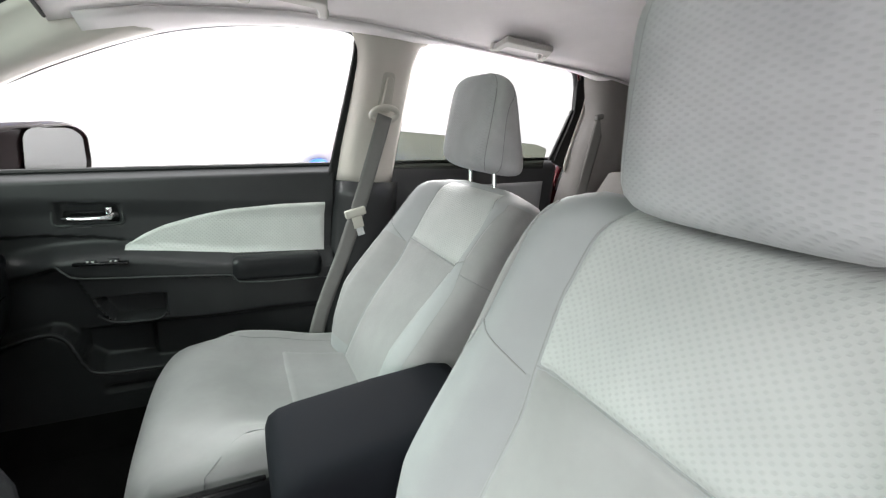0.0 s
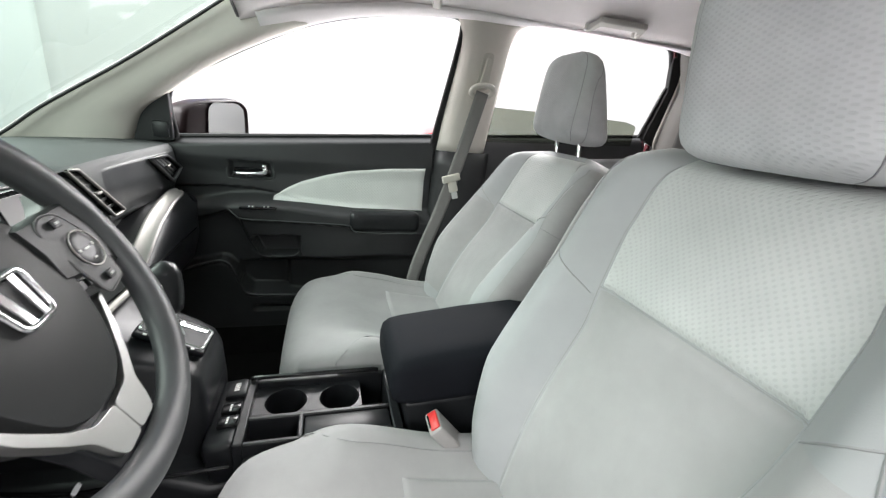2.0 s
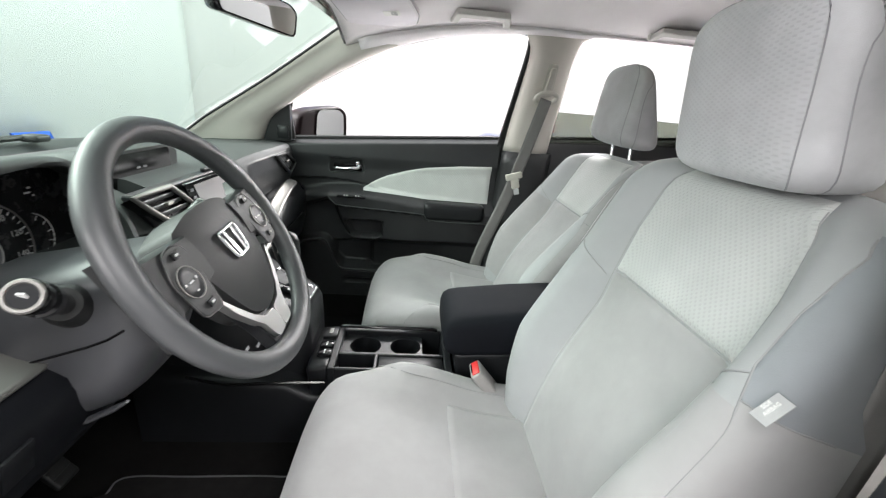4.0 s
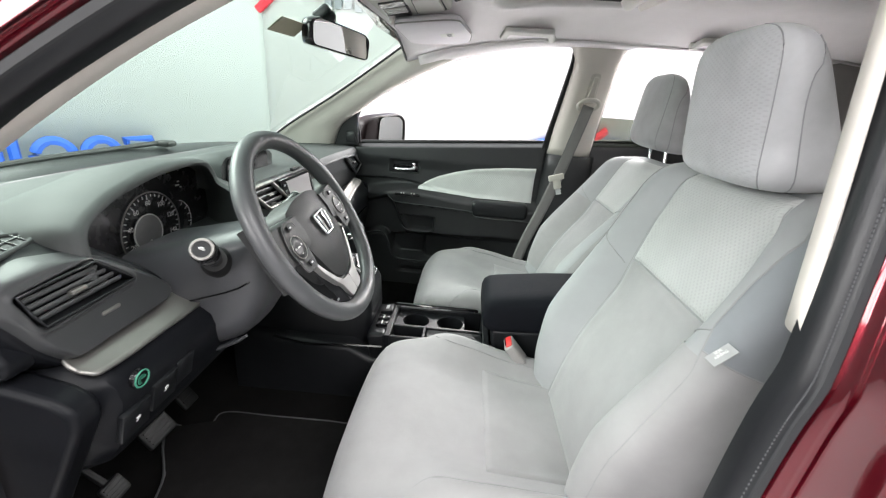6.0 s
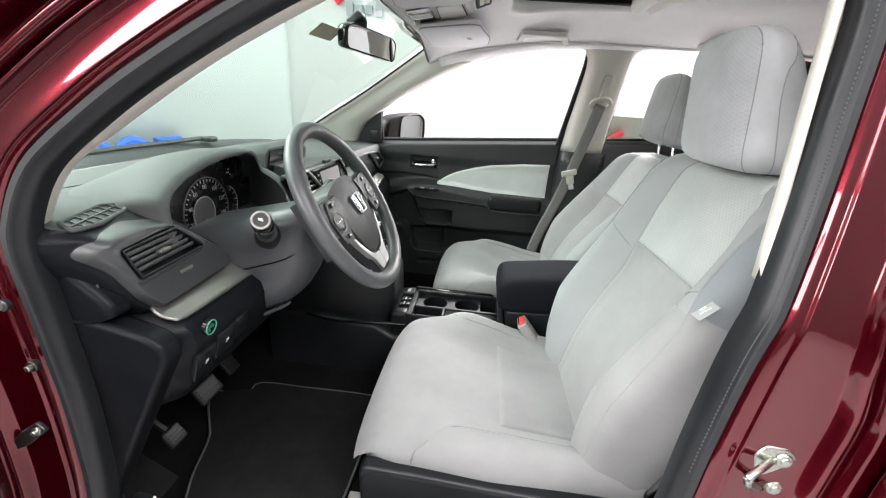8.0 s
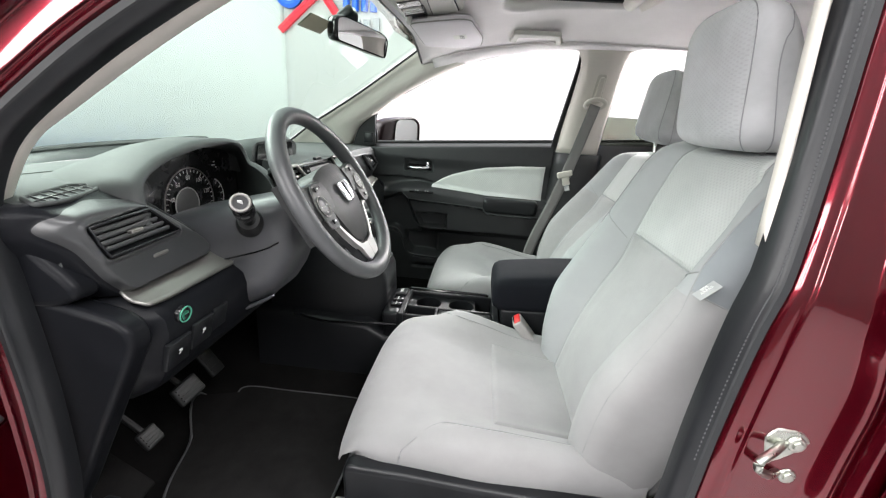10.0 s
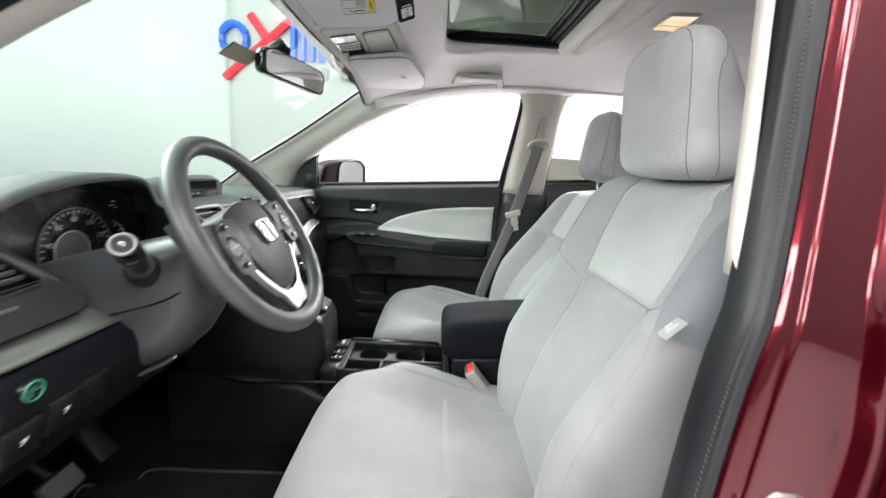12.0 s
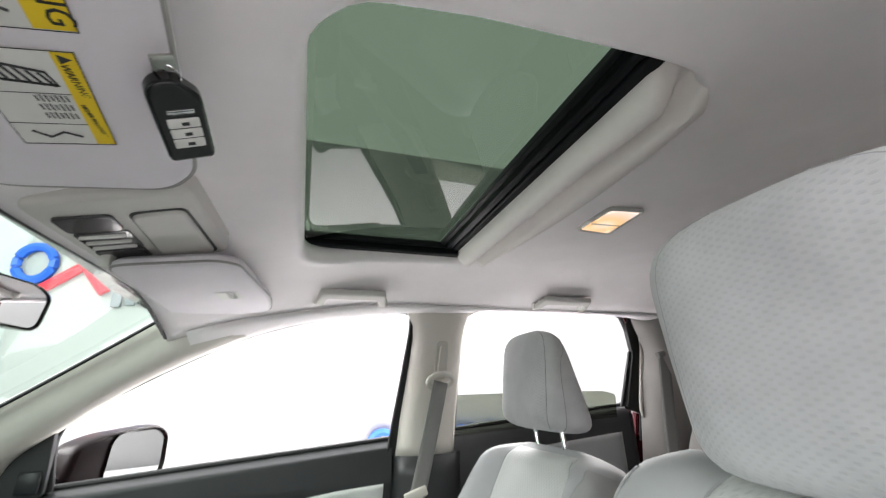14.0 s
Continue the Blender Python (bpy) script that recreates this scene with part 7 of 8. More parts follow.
# rear bench with three headrests
bench = thing("rear_bench", (1.2, 0, 0.36), "grey fabric rear bench seat", "car seat")
rings = []
for t in lin(0, 1, 12):
    x, z = 1.12 + 0.20 * t, 0.66 + 0.50 * t
    row = []
    for a in [k * math.tau / 40 for k in range(40)]:
        c, s = math.cos(a), math.sin(a)
        k = 0.75 + 0.25 * math.sin(math.pi * min(1, max(0.02, 1 - t) * 4) / 2) if t > 0.75 else 1
        row.append((x + 0.07 * k * math.copysign(abs(s) ** 0.5, s), 0.62 * (0.9 + 0.1 * k) * math.copysign(abs(c) ** 0.3, c), z - 0.03 * s))
    rings.append(row)
finish("backrest", loft(bmesh.new(), rings), TAUPE, bench, smooth=60)
finish("cushion", rbox((0.92, 0, 0.56), (0.50, 1.26, 0.17), 0.05, 4), TAUPE, bench, "grey fabric cushion")
for y in (-0.40, 0.0, 0.40):
    finish("headrest", rbox((1.345, y, 1.215 - (0.02 if y == 0 else 0)), (0.09, 0.24, 0.13), 0.04, 4, Matrix.Rotation(radians(14), 3, "Y")), TAUPE, bench, "dark taupe headrest", smooth=60)


# ---- seat belts ----
def ribbon(pts, width, wdir, n=40, thick=0.0016):
    c = curve_through(pts, n)
    rows = []
    for i, p in enumerate(c):
        w = wdir(i / (n - 1))
        d = (c[min(i + 1, n - 1)] - c[max(i - 1, 0)]).normalized()
        w = (w - d * w.dot(d)).normalized()
        rows.append([p + w * width * t for t in lin(-0.5, 0.5, 5)])
    return loft(bmesh.new(), rows, closed=False, caps=False)


def belt_set(name, label, s, x0, lead, tz):
    b = thing(name, (x0 + 0.0, s * 0.69, 0.45), label, "seat belt", group="front seat belts")
    o = 0.012 if s < 0 else 0.0
    slot = finish("height_slot", slab(round_poly([(-0.022, 1.31), (0.022, 1.31), (0.020, 1.425), (-0.018, 1.425)], 0.014, 4), lambda a, z, d: (x0 + a + 0.06 * (z - 1.31), s * (side(z) - 0.034 - o - d), z), 0.008), BELTPLASTIC, b, "beige height adjuster", bevel=0.003)
    sub_part("adjuster", slab(round_poly([(-0.014, 1.325), (0.014, 1.325), (0.012, 1.412), (-0.008, 1.412)], 0.010, 4), lambda a, z, d: (x0 + a + 0.06 * (z - 1.31), s * (side(z) - 0.042 - o - d), z), 0.012), BELTPLASTIC, slot, bevel=0.004)
    ringp = [(x0 + 0.040 * math.cos(a) - 0.004, s * (0.655 - o - 0.008 * math.sin(a)), 1.305 + 0.020 * math.sin(a) + 0.10 * 0.040 * math.cos(a)) for a in [k * math.tau / 28 for k in range(28)]]
    finish("belt_ring", tube(bmesh.new(), ringp, 0.0085, 8, loop=True, up=(0, 1, 0)), BELTPLASTIC, b, "beige belt guide", smooth=60)
    path = [(x0 + lead * a, s * (y - o), z) for a, y, z in ((-0.02, 0.650, 1.302), (-0.14, 0.650, 1.20), (-0.36, 0.655, 1.02), (-0.60, 0.652, 0.86), (-0.88, 0.640, 0.70), (-1.0, 0.635, 0.58), (-1.0, 0.64, 0.45))]
    finish("webbing", ribbon(path, 0.047, lambda t: Vector((1, 0.1 * s, 0.2))), BELT, b, "dark grey webbing", thick=0.002, offset=0)
    if tz:
        tp = Vector((x0 - lead * 0.395, s * (0.647 - o), tz))
        tf = basis(tp, (1, 0, 0.30), (-0.30, 0, 1))
        bm = rbox((0, 0.014, 0), (0.066, 0.026, 0.014), 0.005, 3)
        rb = rbox((0, -0.016, 0), (0.032, 0.040, 0.010), 0.004, 2)
        bmesh.ops.transform(bm, matrix=tf, verts=bm.verts)
        bmesh.ops.transform(rb, matrix=tf, verts=rb.verts)
        tg = finish("tongue", bm, BELTPLASTIC, b, "beige buckle tongue")
        sub_part("tongue_grip", rb, BELTPLASTIC, tg)
        bm = bmesh.new()
        bmesh.ops.create_cube(bm, size=1, matrix=tf @ pose(0, -0.046, 0) @ Matrix.Diagonal((0.022, 0.030, 0.003, 1)))
        sub_part("tongue_blade", bm, CHROME, tg)
    return b


belt_set("seat_belt", "grey seat belt hanging on the beige middle pillar", 1, 0.372, 0.21, 0.995)
belt_set("seat_belt", "grey seat belt on the driver's side middle pillar", -1, 0.385, 0.02, 1.115)
rb = thing("rear_seat_belt", (1.28, 0.66, 0.9), "dark grey rear seat belt on the taupe quarter trim", "seat belt")
finish("webbing", ribbon([(1.255, 0.650, 1.375), (1.235, 0.648, 1.25), (1.20, 0.640, 1.05), (1.17, 0.62, 0.85)], 0.046, lambda t: Vector((1, -0.2, 0.1))), BELT, rb, thick=0.002, offset=0)
finish("guide", rbox((1.255, 0.652, 1.385), (0.062, 0.02, 0.022), 0.006, 3, Matrix.Rotation(radians(-18), 3, "Y")), BELT, rb, "grey belt guide")


# ---- overhead ----
def visor(name, s, label):
    v = thing(name, (-0.25, s * 0.37, 1.49), label, "sun visor", group="sun visors")
    out = round_poly([(-0.340, 0.135), (-0.185, 0.130), (-0.155, 0.165), (-0.122, 0.46), (-0.130, 0.585), (-0.19, 0.605), (-0.31, 0.60), (-0.345, 0.56)], 0.035, 5)
    def z0(x, y):
        return 1.489 + 0.115 * (x + 0.2) - 0.004 * ((y - 0.37) / 0.2) ** 2
    rings = []
    cx, cy = -0.235, 0.37
    for k, d in ((0.96, 0.020), (1.0, 0.013), (1.0, 0.006), (0.975, 0.0), (0.93, -0.0015), (0.6, -0.003), (0.2, -0.003)):
        rings.append([(cx + (x - cx) * k, s * (cy + (y - cy) * k), z0(cx + (x - cx) * k, cy + (y - cy) * k) + d) for x, y in out])
    finish("panel", loft(bmesh.new(), rings), VISOR, v, "pale grey-beige vinyl panel", smooth=50)
    # hem line, its grey also standing for the shadow round the visor
    finish("hem", tube(bmesh.new(), [(x, s * y, z0(x, y) + 0.004) for x, y in out], 0.0022, 6, loop=True), GREYPLASTIC, v, "grey hem that also draws the edge shadow")
    finish("pivot", tube(bmesh.new(), [(-0.335, s * 0.56, 1.487), (-0.345, s * 0.60, 1.49), (-0.345, s * 0.615, 1.51)], 0.008, 10), ROOFPLASTIC, v)
    bm = rbox((-0.342, s * 0.150, 1.486), (0.016, 0.022, 0.030), 0.005, 2)
    finish("clip", bm, ROOFPLASTIC, v, "beige visor clip")
    return v, z0


dv, vz = visor("sun_visor", -1, "folded pale grey sun visor with yellow warning labels")
pv, _ = visor("sun_visor", 1, "folded pale grey sun visor with a small white label")


def vlabel(x, y, d=-0.0045):
    x, y = x + 0.004 - 0.11 * (y + 0.27), y - 0.006 - 0.05 * (x + 0.23)
    return Vector((x, y, vz(x, -y) + d))


# two warning labels on the driver's visor; the text runs along the visor
def warning_label(y0, y1, x0, x1, band, words):
    """Label between y0 and y1 (rearward end x1), with a yellow band of that width along its rear edge."""
    lab = finish("label", slab([(x0, y0), (x1, y0), (x1, y1), (x0, y1)], lambda a, b, d: vlabel(a, b) + Vector((0, 0, -d)), 0.0004), PAPER, dv, "white printed warning label with a yellow band")
    sub_part("yellow_band", slab([(x1 - band, y0 + 0.001), (x1 - 0.0005, y0 + 0.001), (x1 - 0.0005, y1 - 0.001), (x1 - band, y1 - 0.001)], lambda a, b, d: vlabel(a, b, -0.0052) + Vector((0, 0, -d)), 0.0003), YELLOW, lab)
    L = y1 - y0
    for w, size, at_ in words:
        m = basis(vlabel(x1 - band / 2, y0 + L * at_, -0.0058), (0, 1, 0), (1, 0, 0.1))
        text_part("warning_text", w, size, m, DARKINK, lab)
    bm = bmesh.new()
    tri_y = y0 + 0.007
    v = [bm.verts.new(vlabel(x1 - band / 2 + dx, tri_y + dy, -0.0056)) for dx, dy in ((0.004, 0.0), (-0.0035, -0.0045), (-0.0035, 0.0045))]
    bm.faces.new(v)
    sub_part("warning_triangle", bm, DARKINK, lab)
    bm = bmesh.new()
    for e0, e1 in (((x0, y0), (x1, y0)), ((x1, y0), (x1, y1)), ((x1, y1), (x0, y1)), ((x0, y1), (x0, y0))):
        tube(bm, [vlabel(*e0, -0.0055), vlabel(*e1, -0.0055)], 0.0004, 4)
    xm = (x0 + x1 - band) / 2
    for yy in (y0 + (y1 - y0) * 0.40, y0 + (y1 - y0) * 0.74):
        tube(bm, [vlabel(x0, yy, -0.0055), vlabel(x1 - band, yy, -0.0055)], 0.0003, 4)
    sub_part("outline", bm, DARKINK, lab)
    bm = bmesh.new()
    for r in range(3):
        for k in range(7):
            w = 0.006 + 0.004 * ((k * 7 + r * 3) % 3)
            xx = x1 - band - 0.004 - 0.0030 * k
            if xx < x0 + 0.003:
                break
            yy = y0 + (y1 - y0) * (0.45 + 0.095 * r)
            box(bm, vlabel(xx, yy, -0.0055), (0.0012, min(w, 0.0075), 0.0003))
    sub_part("small_print", bm, DARKINK, lab)
    # pictograms as plain shapes
    ya = y0 + (y1 - y0) * 0.20
    bm = bmesh.new()
    tube(bm, [vlabel(xm - 0.020, ya - 0.011, -0.0055), vlabel(xm + 0.016, ya - 0.001, -0.0055), vlabel(xm + 0.020, ya + 0.012, -0.0055), vlabel(xm - 0.010, ya + 0.008, -0.0055), vlabel(xm - 0.020, ya - 0.011, -0.0055)], 0.0010, 5)
    sub_part("pictogram_outline", bm, DARKINK, lab)
    for k in range(6):
        sub_part("pictogram_bar", tube(bmesh.new(), [vlabel(xm - 0.018 + 0.006 * k, ya - 0.010 + 0.002 * k, -0.0055), vlabel(xm - 0.012 + 0.006 * k, ya + 0.007 + 0.0012 * k, -0.0055)], 0.0009, 5), DARKINK, lab)
    yb = y0 + (y1 - y0) * 0.87
    sub_part("pictogram_line", tube(bmesh.new(), [vlabel(xm - 0.014, yb - 0.004, -0.0055), vlabel(xm - 0.004, yb + 0.004, -0.0055), vlabel(xm + 0.006, yb - 0.003, -0.0055), vlabel(xm + 0.017, yb + 0.003, -0.0055)], 0.0010, 5), DARKINK, lab)
    return lab


warning_label(-0.321, -0.216, -0.262, -0.200, 0.013, [("WARNING:", 0.0070, 0.275), ("HIGHER ROLLOVER RISK", 0.0043, 0.725)])
warning_label(-0.455, -0.338, -0.262, -0.192, 0.022, [("WARNING", 0.0200, 0.55)])
lab = finish("label", slab([(-0.225, 0.345), (-0.180, 0.340), (-0.176, 0.405), (-0.222, 0.412)], lambda a, b, d: Vector((a, b, vz(a, b) - 0.0045 - d)), 0.0004), PAPER, pv, "small white printed label")
bm = bmesh.new()
for k in range(6):
    box(bm, (-0.200, 0.350 + 0.009 * k, vz(-0.2, 0.37) - 0.0052), (0.030, 0.003, 0.0003))
sub_part("small_print", bm, GREYINK, lab)

# key fob hanging at the visor's edge by a clip
fob = thing("key_fob", (-0.140, -0.29, 1.47), "black car key fob with four silver buttons hanging from the visor", "key fob")
FF = basis((-0.136, -0.291, 1.472), (0.93, 0.05, 0.36), (-0.10, -0.985, 0.13))
if (FF.to_3x3() @ Vector((0, 0, 1))).z > 0:
    FF = FF @ pose(0, 0, 0, 0, 180, 0)
bm = slab(round_poly([(-0.0150, -0.039), (0.0150, -0.039), (0.0170, -0.033), (0.0170, 0.024), (0.004, 0.040), (-0.010, 0.040), (-0.0170, 0.032), (-0.0170, -0.033)], 0.005, 3), lambda a, b, d: FF @ Vector((a, b, d - 0.006)), 0.013)
case = finish("case", bm, GLOSSBLACK, fob, "black plastic case", bevel=0.003, segs=3)
bm = rbox((0.001, 0.014, 0.0072), (0.018, 0.004, 0.0016), 0.0006, 2)
bmesh.ops.transform(bm, matrix=FF, verts=bm.verts)
sub_part("chrome_bar", bm, CHROME, case)
for k in range(3):
    bm = rbox((0.001, 0.003 - k * 0.0105, 0.0072), (0.021, 0.0092, 0.002), 0.001, 2)
    bmesh.ops.transform(bm, matrix=FF, verts=bm.verts)
    bt = sub_part("button", bm, PAPER, case, "pale silver button")
    bm = bmesh.new()
    bmesh.ops.create_cube(bm, size=1, matrix=FF @ pose(0.002, 0.003 - k * 0.0105, 0.0084) @ Matrix.Diagonal((0.005, 0.003, 0.0006, 1)))
    sub_part("button_mark", bm, DARKINK, case)
finish("key_ring", tube(bmesh.new(), [FF @ Vector((0.007 * math.cos(a), 0.040 + 0.009 * math.sin(a), 0.003 * math.cos(a))) for a in [k * math.tau / 20 for k in range(20)]], 0.0011, 6, loop=True), CHROME, fob)
bm = rbox((0, 0.050, 0), (0.014, 0.012, 0.003), 0.001, 2)
bmesh.ops.transform(bm, matrix=FF, verts=bm.verts)
finish("clip", bm, ZINC, fob, "steel clip")

# overhead console with lamps and a glasses holder
oc = thing("overhead_console", (-0.28, 0.07, 1.51), "pale beige overhead console with map lamps and a lidded bin", "overhead console")
oz = lambda x: 1.505 + 0.17 * (x + 0.28)
bm = slab(round_poly([(-0.372, -0.038), (-0.190, -0.060), (-0.178, 0.185), (-0.366, 0.195)], 0.022, 5), lambda a, b, d: (a, b, oz(a) + d), 0.05)
finish("base", bm, ROOFPLASTIC, oc, "pale beige plastic base", bevel=0.008, segs=3)
bm = slab(round_poly([(-0.268, 0.000), (-0.205, -0.010), (-0.196, 0.165), (-0.272, 0.172)], 0.014, 4), lambda a, b, d: (a, b, oz(a) - 0.006 + d), 0.010)
finish("lid_gap", slab(round_poly([(-0.271, -0.004), (-0.202, -0.014), (-0.192, 0.169), (-0.275, 0.176)], 0.014, 4), lambda a, b, d: (a, b, oz(a) - 0.0012 + d), 0.004), DASH, oc, "dark gap round the lid")
finish("bin_lid", bm, ROOFPLASTIC, oc, "pale beige bin lid", bevel=0.003, segs=2)
for y0, y1 in ((0.000, 0.050), (0.125, 0.175)):
    bm = slab(round_poly([(-0.352, y0), (-0.288, y0 - 0.003), (-0.288, y1 - 0.003), (-0.352, y1)], 0.008, 3), lambda a, b, d: (a, b, oz(a) - 0.004 + d), 0.006)
    finish("map_lamp", bm, SMOKE, oc, "unlit smoky map lamp lens", bevel=0.0015)
finish("switch_well", slab(round_poly([(-0.350, 0.055), (-0.286, 0.052), (-0.286, 0.120), (-0.350, 0.122)], 0.005, 3), lambda a, b, d: (a, b, oz(a) - 0.0030 + d), 0.005), SMOKE, oc, "smoky switch surround")
for y in (0.062, 0.084, 0.106):
    bm = slab(round_poly([(-0.346, y), (-0.292, y - 0.002), (-0.292, y + 0.006), (-0.346, y + 0.008)], 0.002, 2), lambda a, b, d: (a, b, oz(a) - 0.006 + d), 0.006)
    finish("roof_switch", bm, PAPER, oc, "pale roof switch", bevel=0.001)

# rear-view mirror
rv = thing("rear_view_mirror", (-0.47, 0.06, 1.44), "black framed rear-view mirror hung from the windscreen", "mirror")
RC = Vector((-0.462, 0.068, 1.412))
RF = basis(RC, Vector((0.43, 0.90, -0.05)), (0, 0, 1))
if (RF.to_3x3() @ Vector((0, 0, 1))).x < 0:
    RF = basis(RC, Vector((-0.43, -0.90, 0.05)), (0, 0, 1))
RF = RF @ pose(0, 0, 0, 3, 6, 0)
rs = round_poly([(-0.122, -0.030), (0.122, -0.030), (0.126, 0.024), (0.10, 0.036), (-0.10, 0.036), (-0.126, 0.024)], 0.016, 5)
bm = bmesh.new()
loft(bm, [[RF @ Vector((a * s, b * s, d)) for a, b in rs] for s, d in ((0.93, 0.003), (0.985, 0.006), (1.02, 0.003), (1.03, -0.008), (0.98, -0.026), (0.75, -0.038))])
finish("housing", bm, GLOSSBLACK, rv, "black housing", smooth=50)
finish("glass", slab([(a * 0.94, b * 0.92) for a, b in rs], lambda a, b, d: RF @ Vector((a, b, 0.0055 - d)), 0.002), MIRRORGLASS, rv, "mirror glass")
finish("stem", tube(bmesh.new(), [RC + RF.to_3x3() @ Vector((0, 0.01, -0.03)), RC + Vector((-0.03, 0.0, 0.03)), RC + Vector((-0.035, 0.0, 0.055))], [0.012, 0.014, 0.022], 12), BLACK, rv)
finish("foot", rbox(RC + Vector((-0.045, 0, 0.060)), (0.05, 0.055, 0.03), 0.010, 3, Matrix.Rotation(radians(-35), 3, "Y")), BLACK, rv, "black mounting foot")
st = thing("windscreen_sticker", (-0.57, -0.055, 1.40), "cream paper sticker on the windscreen", "sticker")
finish("paper", slab(round_poly([(-0.055, -0.024), (0.055, -0.024), (0.055, 0.024), (-0.055, 0.024)], 0.004, 2), lambda a, b, d: basis((-0.545, -0.075, 1.418), (0.15, 1, 0), (0.82, 0, 0.57)) @ Vector((a, b, d)), 0.0006), CREAM, st)

# grab handles
def grab(name, x0, x1, y, label):
    g = thing(name, ((x0 + x1) / 2, y, 1.54), label, "grab handle", group="roof grab handles")
    dn = lambda q: roof((x0 + x1) / 2, q) - 0.006
    loop_ = round_poly([(x0, y + 0.040), (x0 + 0.012, y - 0.012), (x1 - 0.012, y - 0.012), (x1, y + 0.040), (x1 - 0.022, y + 0.040), (x1 - 0.032, y + 0.014), (x0 + 0.032, y + 0.014), (x0 + 0.022, y + 0.040)], 0.008, 4)
    finish("bar", slab(loop_, lambda a, b, d: (a, b, dn(b) - 0.004 - d), 0.017), ROOFPLASTIC, g, smooth=50, bevel=0.005, segs=3)
    finish("backing", slab(round_poly([(x0 + 0.026, y + 0.044), (x0 + 0.030, y + 0.006), (x1 - 0.030, y + 0.006), (x1 - 0.026, y + 0.044)], 0.006, 3), lambda a, b, d: (a, b, dn(b) + 0.002 - d), 0.005), HEADLINER, g, bevel=0.0015)
    for x in (x0 + 0.011, x1 - 0.011):
        finish("foot", rbox((x, y + 0.046, dn(y + 0.046) - 0.006), (0.028, 0.020, 0.024), 0.007, 3), ROOFPLASTIC, g)
    return g


grab("grab_handle", -0.018, 0.180, 0.520, "beige folding grab handle above the front window")
grab("grab_handle", 0.665, 0.865, 0.520, "beige folding grab handle above the rear window")
finish("coat_hook", tube(bmesh.new(), [(0.845, 0.556, 1.545), (0.845, 0.548, 1.525), (0.845, 0.535, 1.528)], 0.005, 8), ROOFPLASTIC, bpy.data.objects["grab_handle.001"])

# lit dome lamp
dome = thing("dome_lamp", (0.515, 0.0, 1.59), "lit dome lamp with a warm glowing lens in the headliner", "ceiling lamp")
LIT = glow("lamp_lens_lit", (1.0, 0.55, 0.22), 0.22)
nt = LIT.node_tree
tc, dist, ramp = nt.nodes.new("ShaderNodeTexCoord"), nt.nodes.new("ShaderNodeVectorMath"), nt.nodes.new("ShaderNodeValToRGB")
dist.operation = "DISTANCE"
dist.inputs[1].default_value = (0.548, 0.052, 1.598)
nt.links.new(tc.outputs["Object"], dist.inputs[0])
scale_ = nt.nodes.new("ShaderNodeMath")
scale_.operation = "MULTIPLY"
scale_.inputs[1].default_value = 14.0
nt.links.new(dist.outputs["Value"], scale_.inputs[0])
nt.links.new(scale_.outputs["Value"], ramp.inputs["Fac"])
for e, c in zip((ramp.color_ramp.elements[0], ramp.color_ramp.elements[1], ramp.color_ramp.elements.new(0.42)), ((1.0, 0.94, 0.80, 1), (0.42, 0.22, 0.09, 1), (1.0, 0.62, 0.28, 1))):
    e.color = c
ramp.color_ramp.elements[0].position = 0.12
nt.links.new(ramp.outputs["Color"], [n_ for n_ in nt.nodes if n_.type == "BSDF_PRINCIPLED"][0].inputs["Emission Color"])
lo = round_poly([(0.512, 0.094), (0.510, -0.014), (0.582, -0.024), (0.594, 0.096)], 0.010, 4)
lz = lambda x, y: roof(x, y) - 0.004
finish("bezel", tube(bmesh.new(), [(a, b, lz(a, b)) for a, b in lo], 0.0045, 8, loop=True), ROOFPLASTIC, dome, smooth=60)
finish("lens", slab(round_poly([(0.515, 0.090), (0.514, -0.011), (0.579, -0.020), (0.590, 0.092)], 0.008, 3), lambda a, b, d: (a, b, lz(a, b) - 0.004 + d), 0.010), LIT, dome, "warm glowing lens, white over the bulb and amber at its ends", bevel=0.003)
finish("lens_rib", tube(bmesh.new(), [(0.516, 0.052, lz(0.516, 0.052) - 0.0045), (0.586, 0.047, lz(0.586, 0.047) - 0.0045)], 0.0012, 6), ROOFPLASTIC, dome)

# ---- footwell: mat, pedals, kick panel ----
mat = thing("floor_mat", (-0.55, -0.42, 0.34), "dark grey carpet floor mat with a bound edge", "floor mat")
mo = [(p.x, p.y) for p in curve_through([(a, b, 0) for a, b in [(-0.70, -0.625), (-0.742, -0.53), (-0.775, -0.42), (-0.825, -0.34), (-0.832, -0.290), (-0.800, -0.268), (-0.774, -0.250), (-0.770, -0.215), (-0.768, -0.185), (-0.730, -0.172), (-0.62, -0.172), (-0.40, -0.170), (-0.36, -0.20), (-0.36, -0.58), (-0.42, -0.64), (-0.62, -0.655), (-0.70, -0.625)]], 110)[:-1]]
finish("carpet_panel", slab(mo, lambda a, b, d: (a, b, 0.347 + 0.16 * smoothstep(-0.78, -0.92, a) + d), 0.008), MAT, mat, bevel=0.003)
finish("binding", tube(bmesh.new(), [(a, b, 0.353 + 0.16 * smoothstep(-0.78, -0.92, a)) for a, b in mo], 0.0035, 6, loop=True), DULLBLACK, mat, smooth=60)
rest = thing("foot_rest", (-0.84, -0.60, 0.36), "dark carpeted foot rest beside the pedals", "foot rest")
finish("pad", rbox((-0.835, -0.605, 0.405), (0.17, 0.115, 0.020), 0.008, 3, Matrix.Rotation(radians(34), 3, "Y")), MAT, rest, smooth=60)


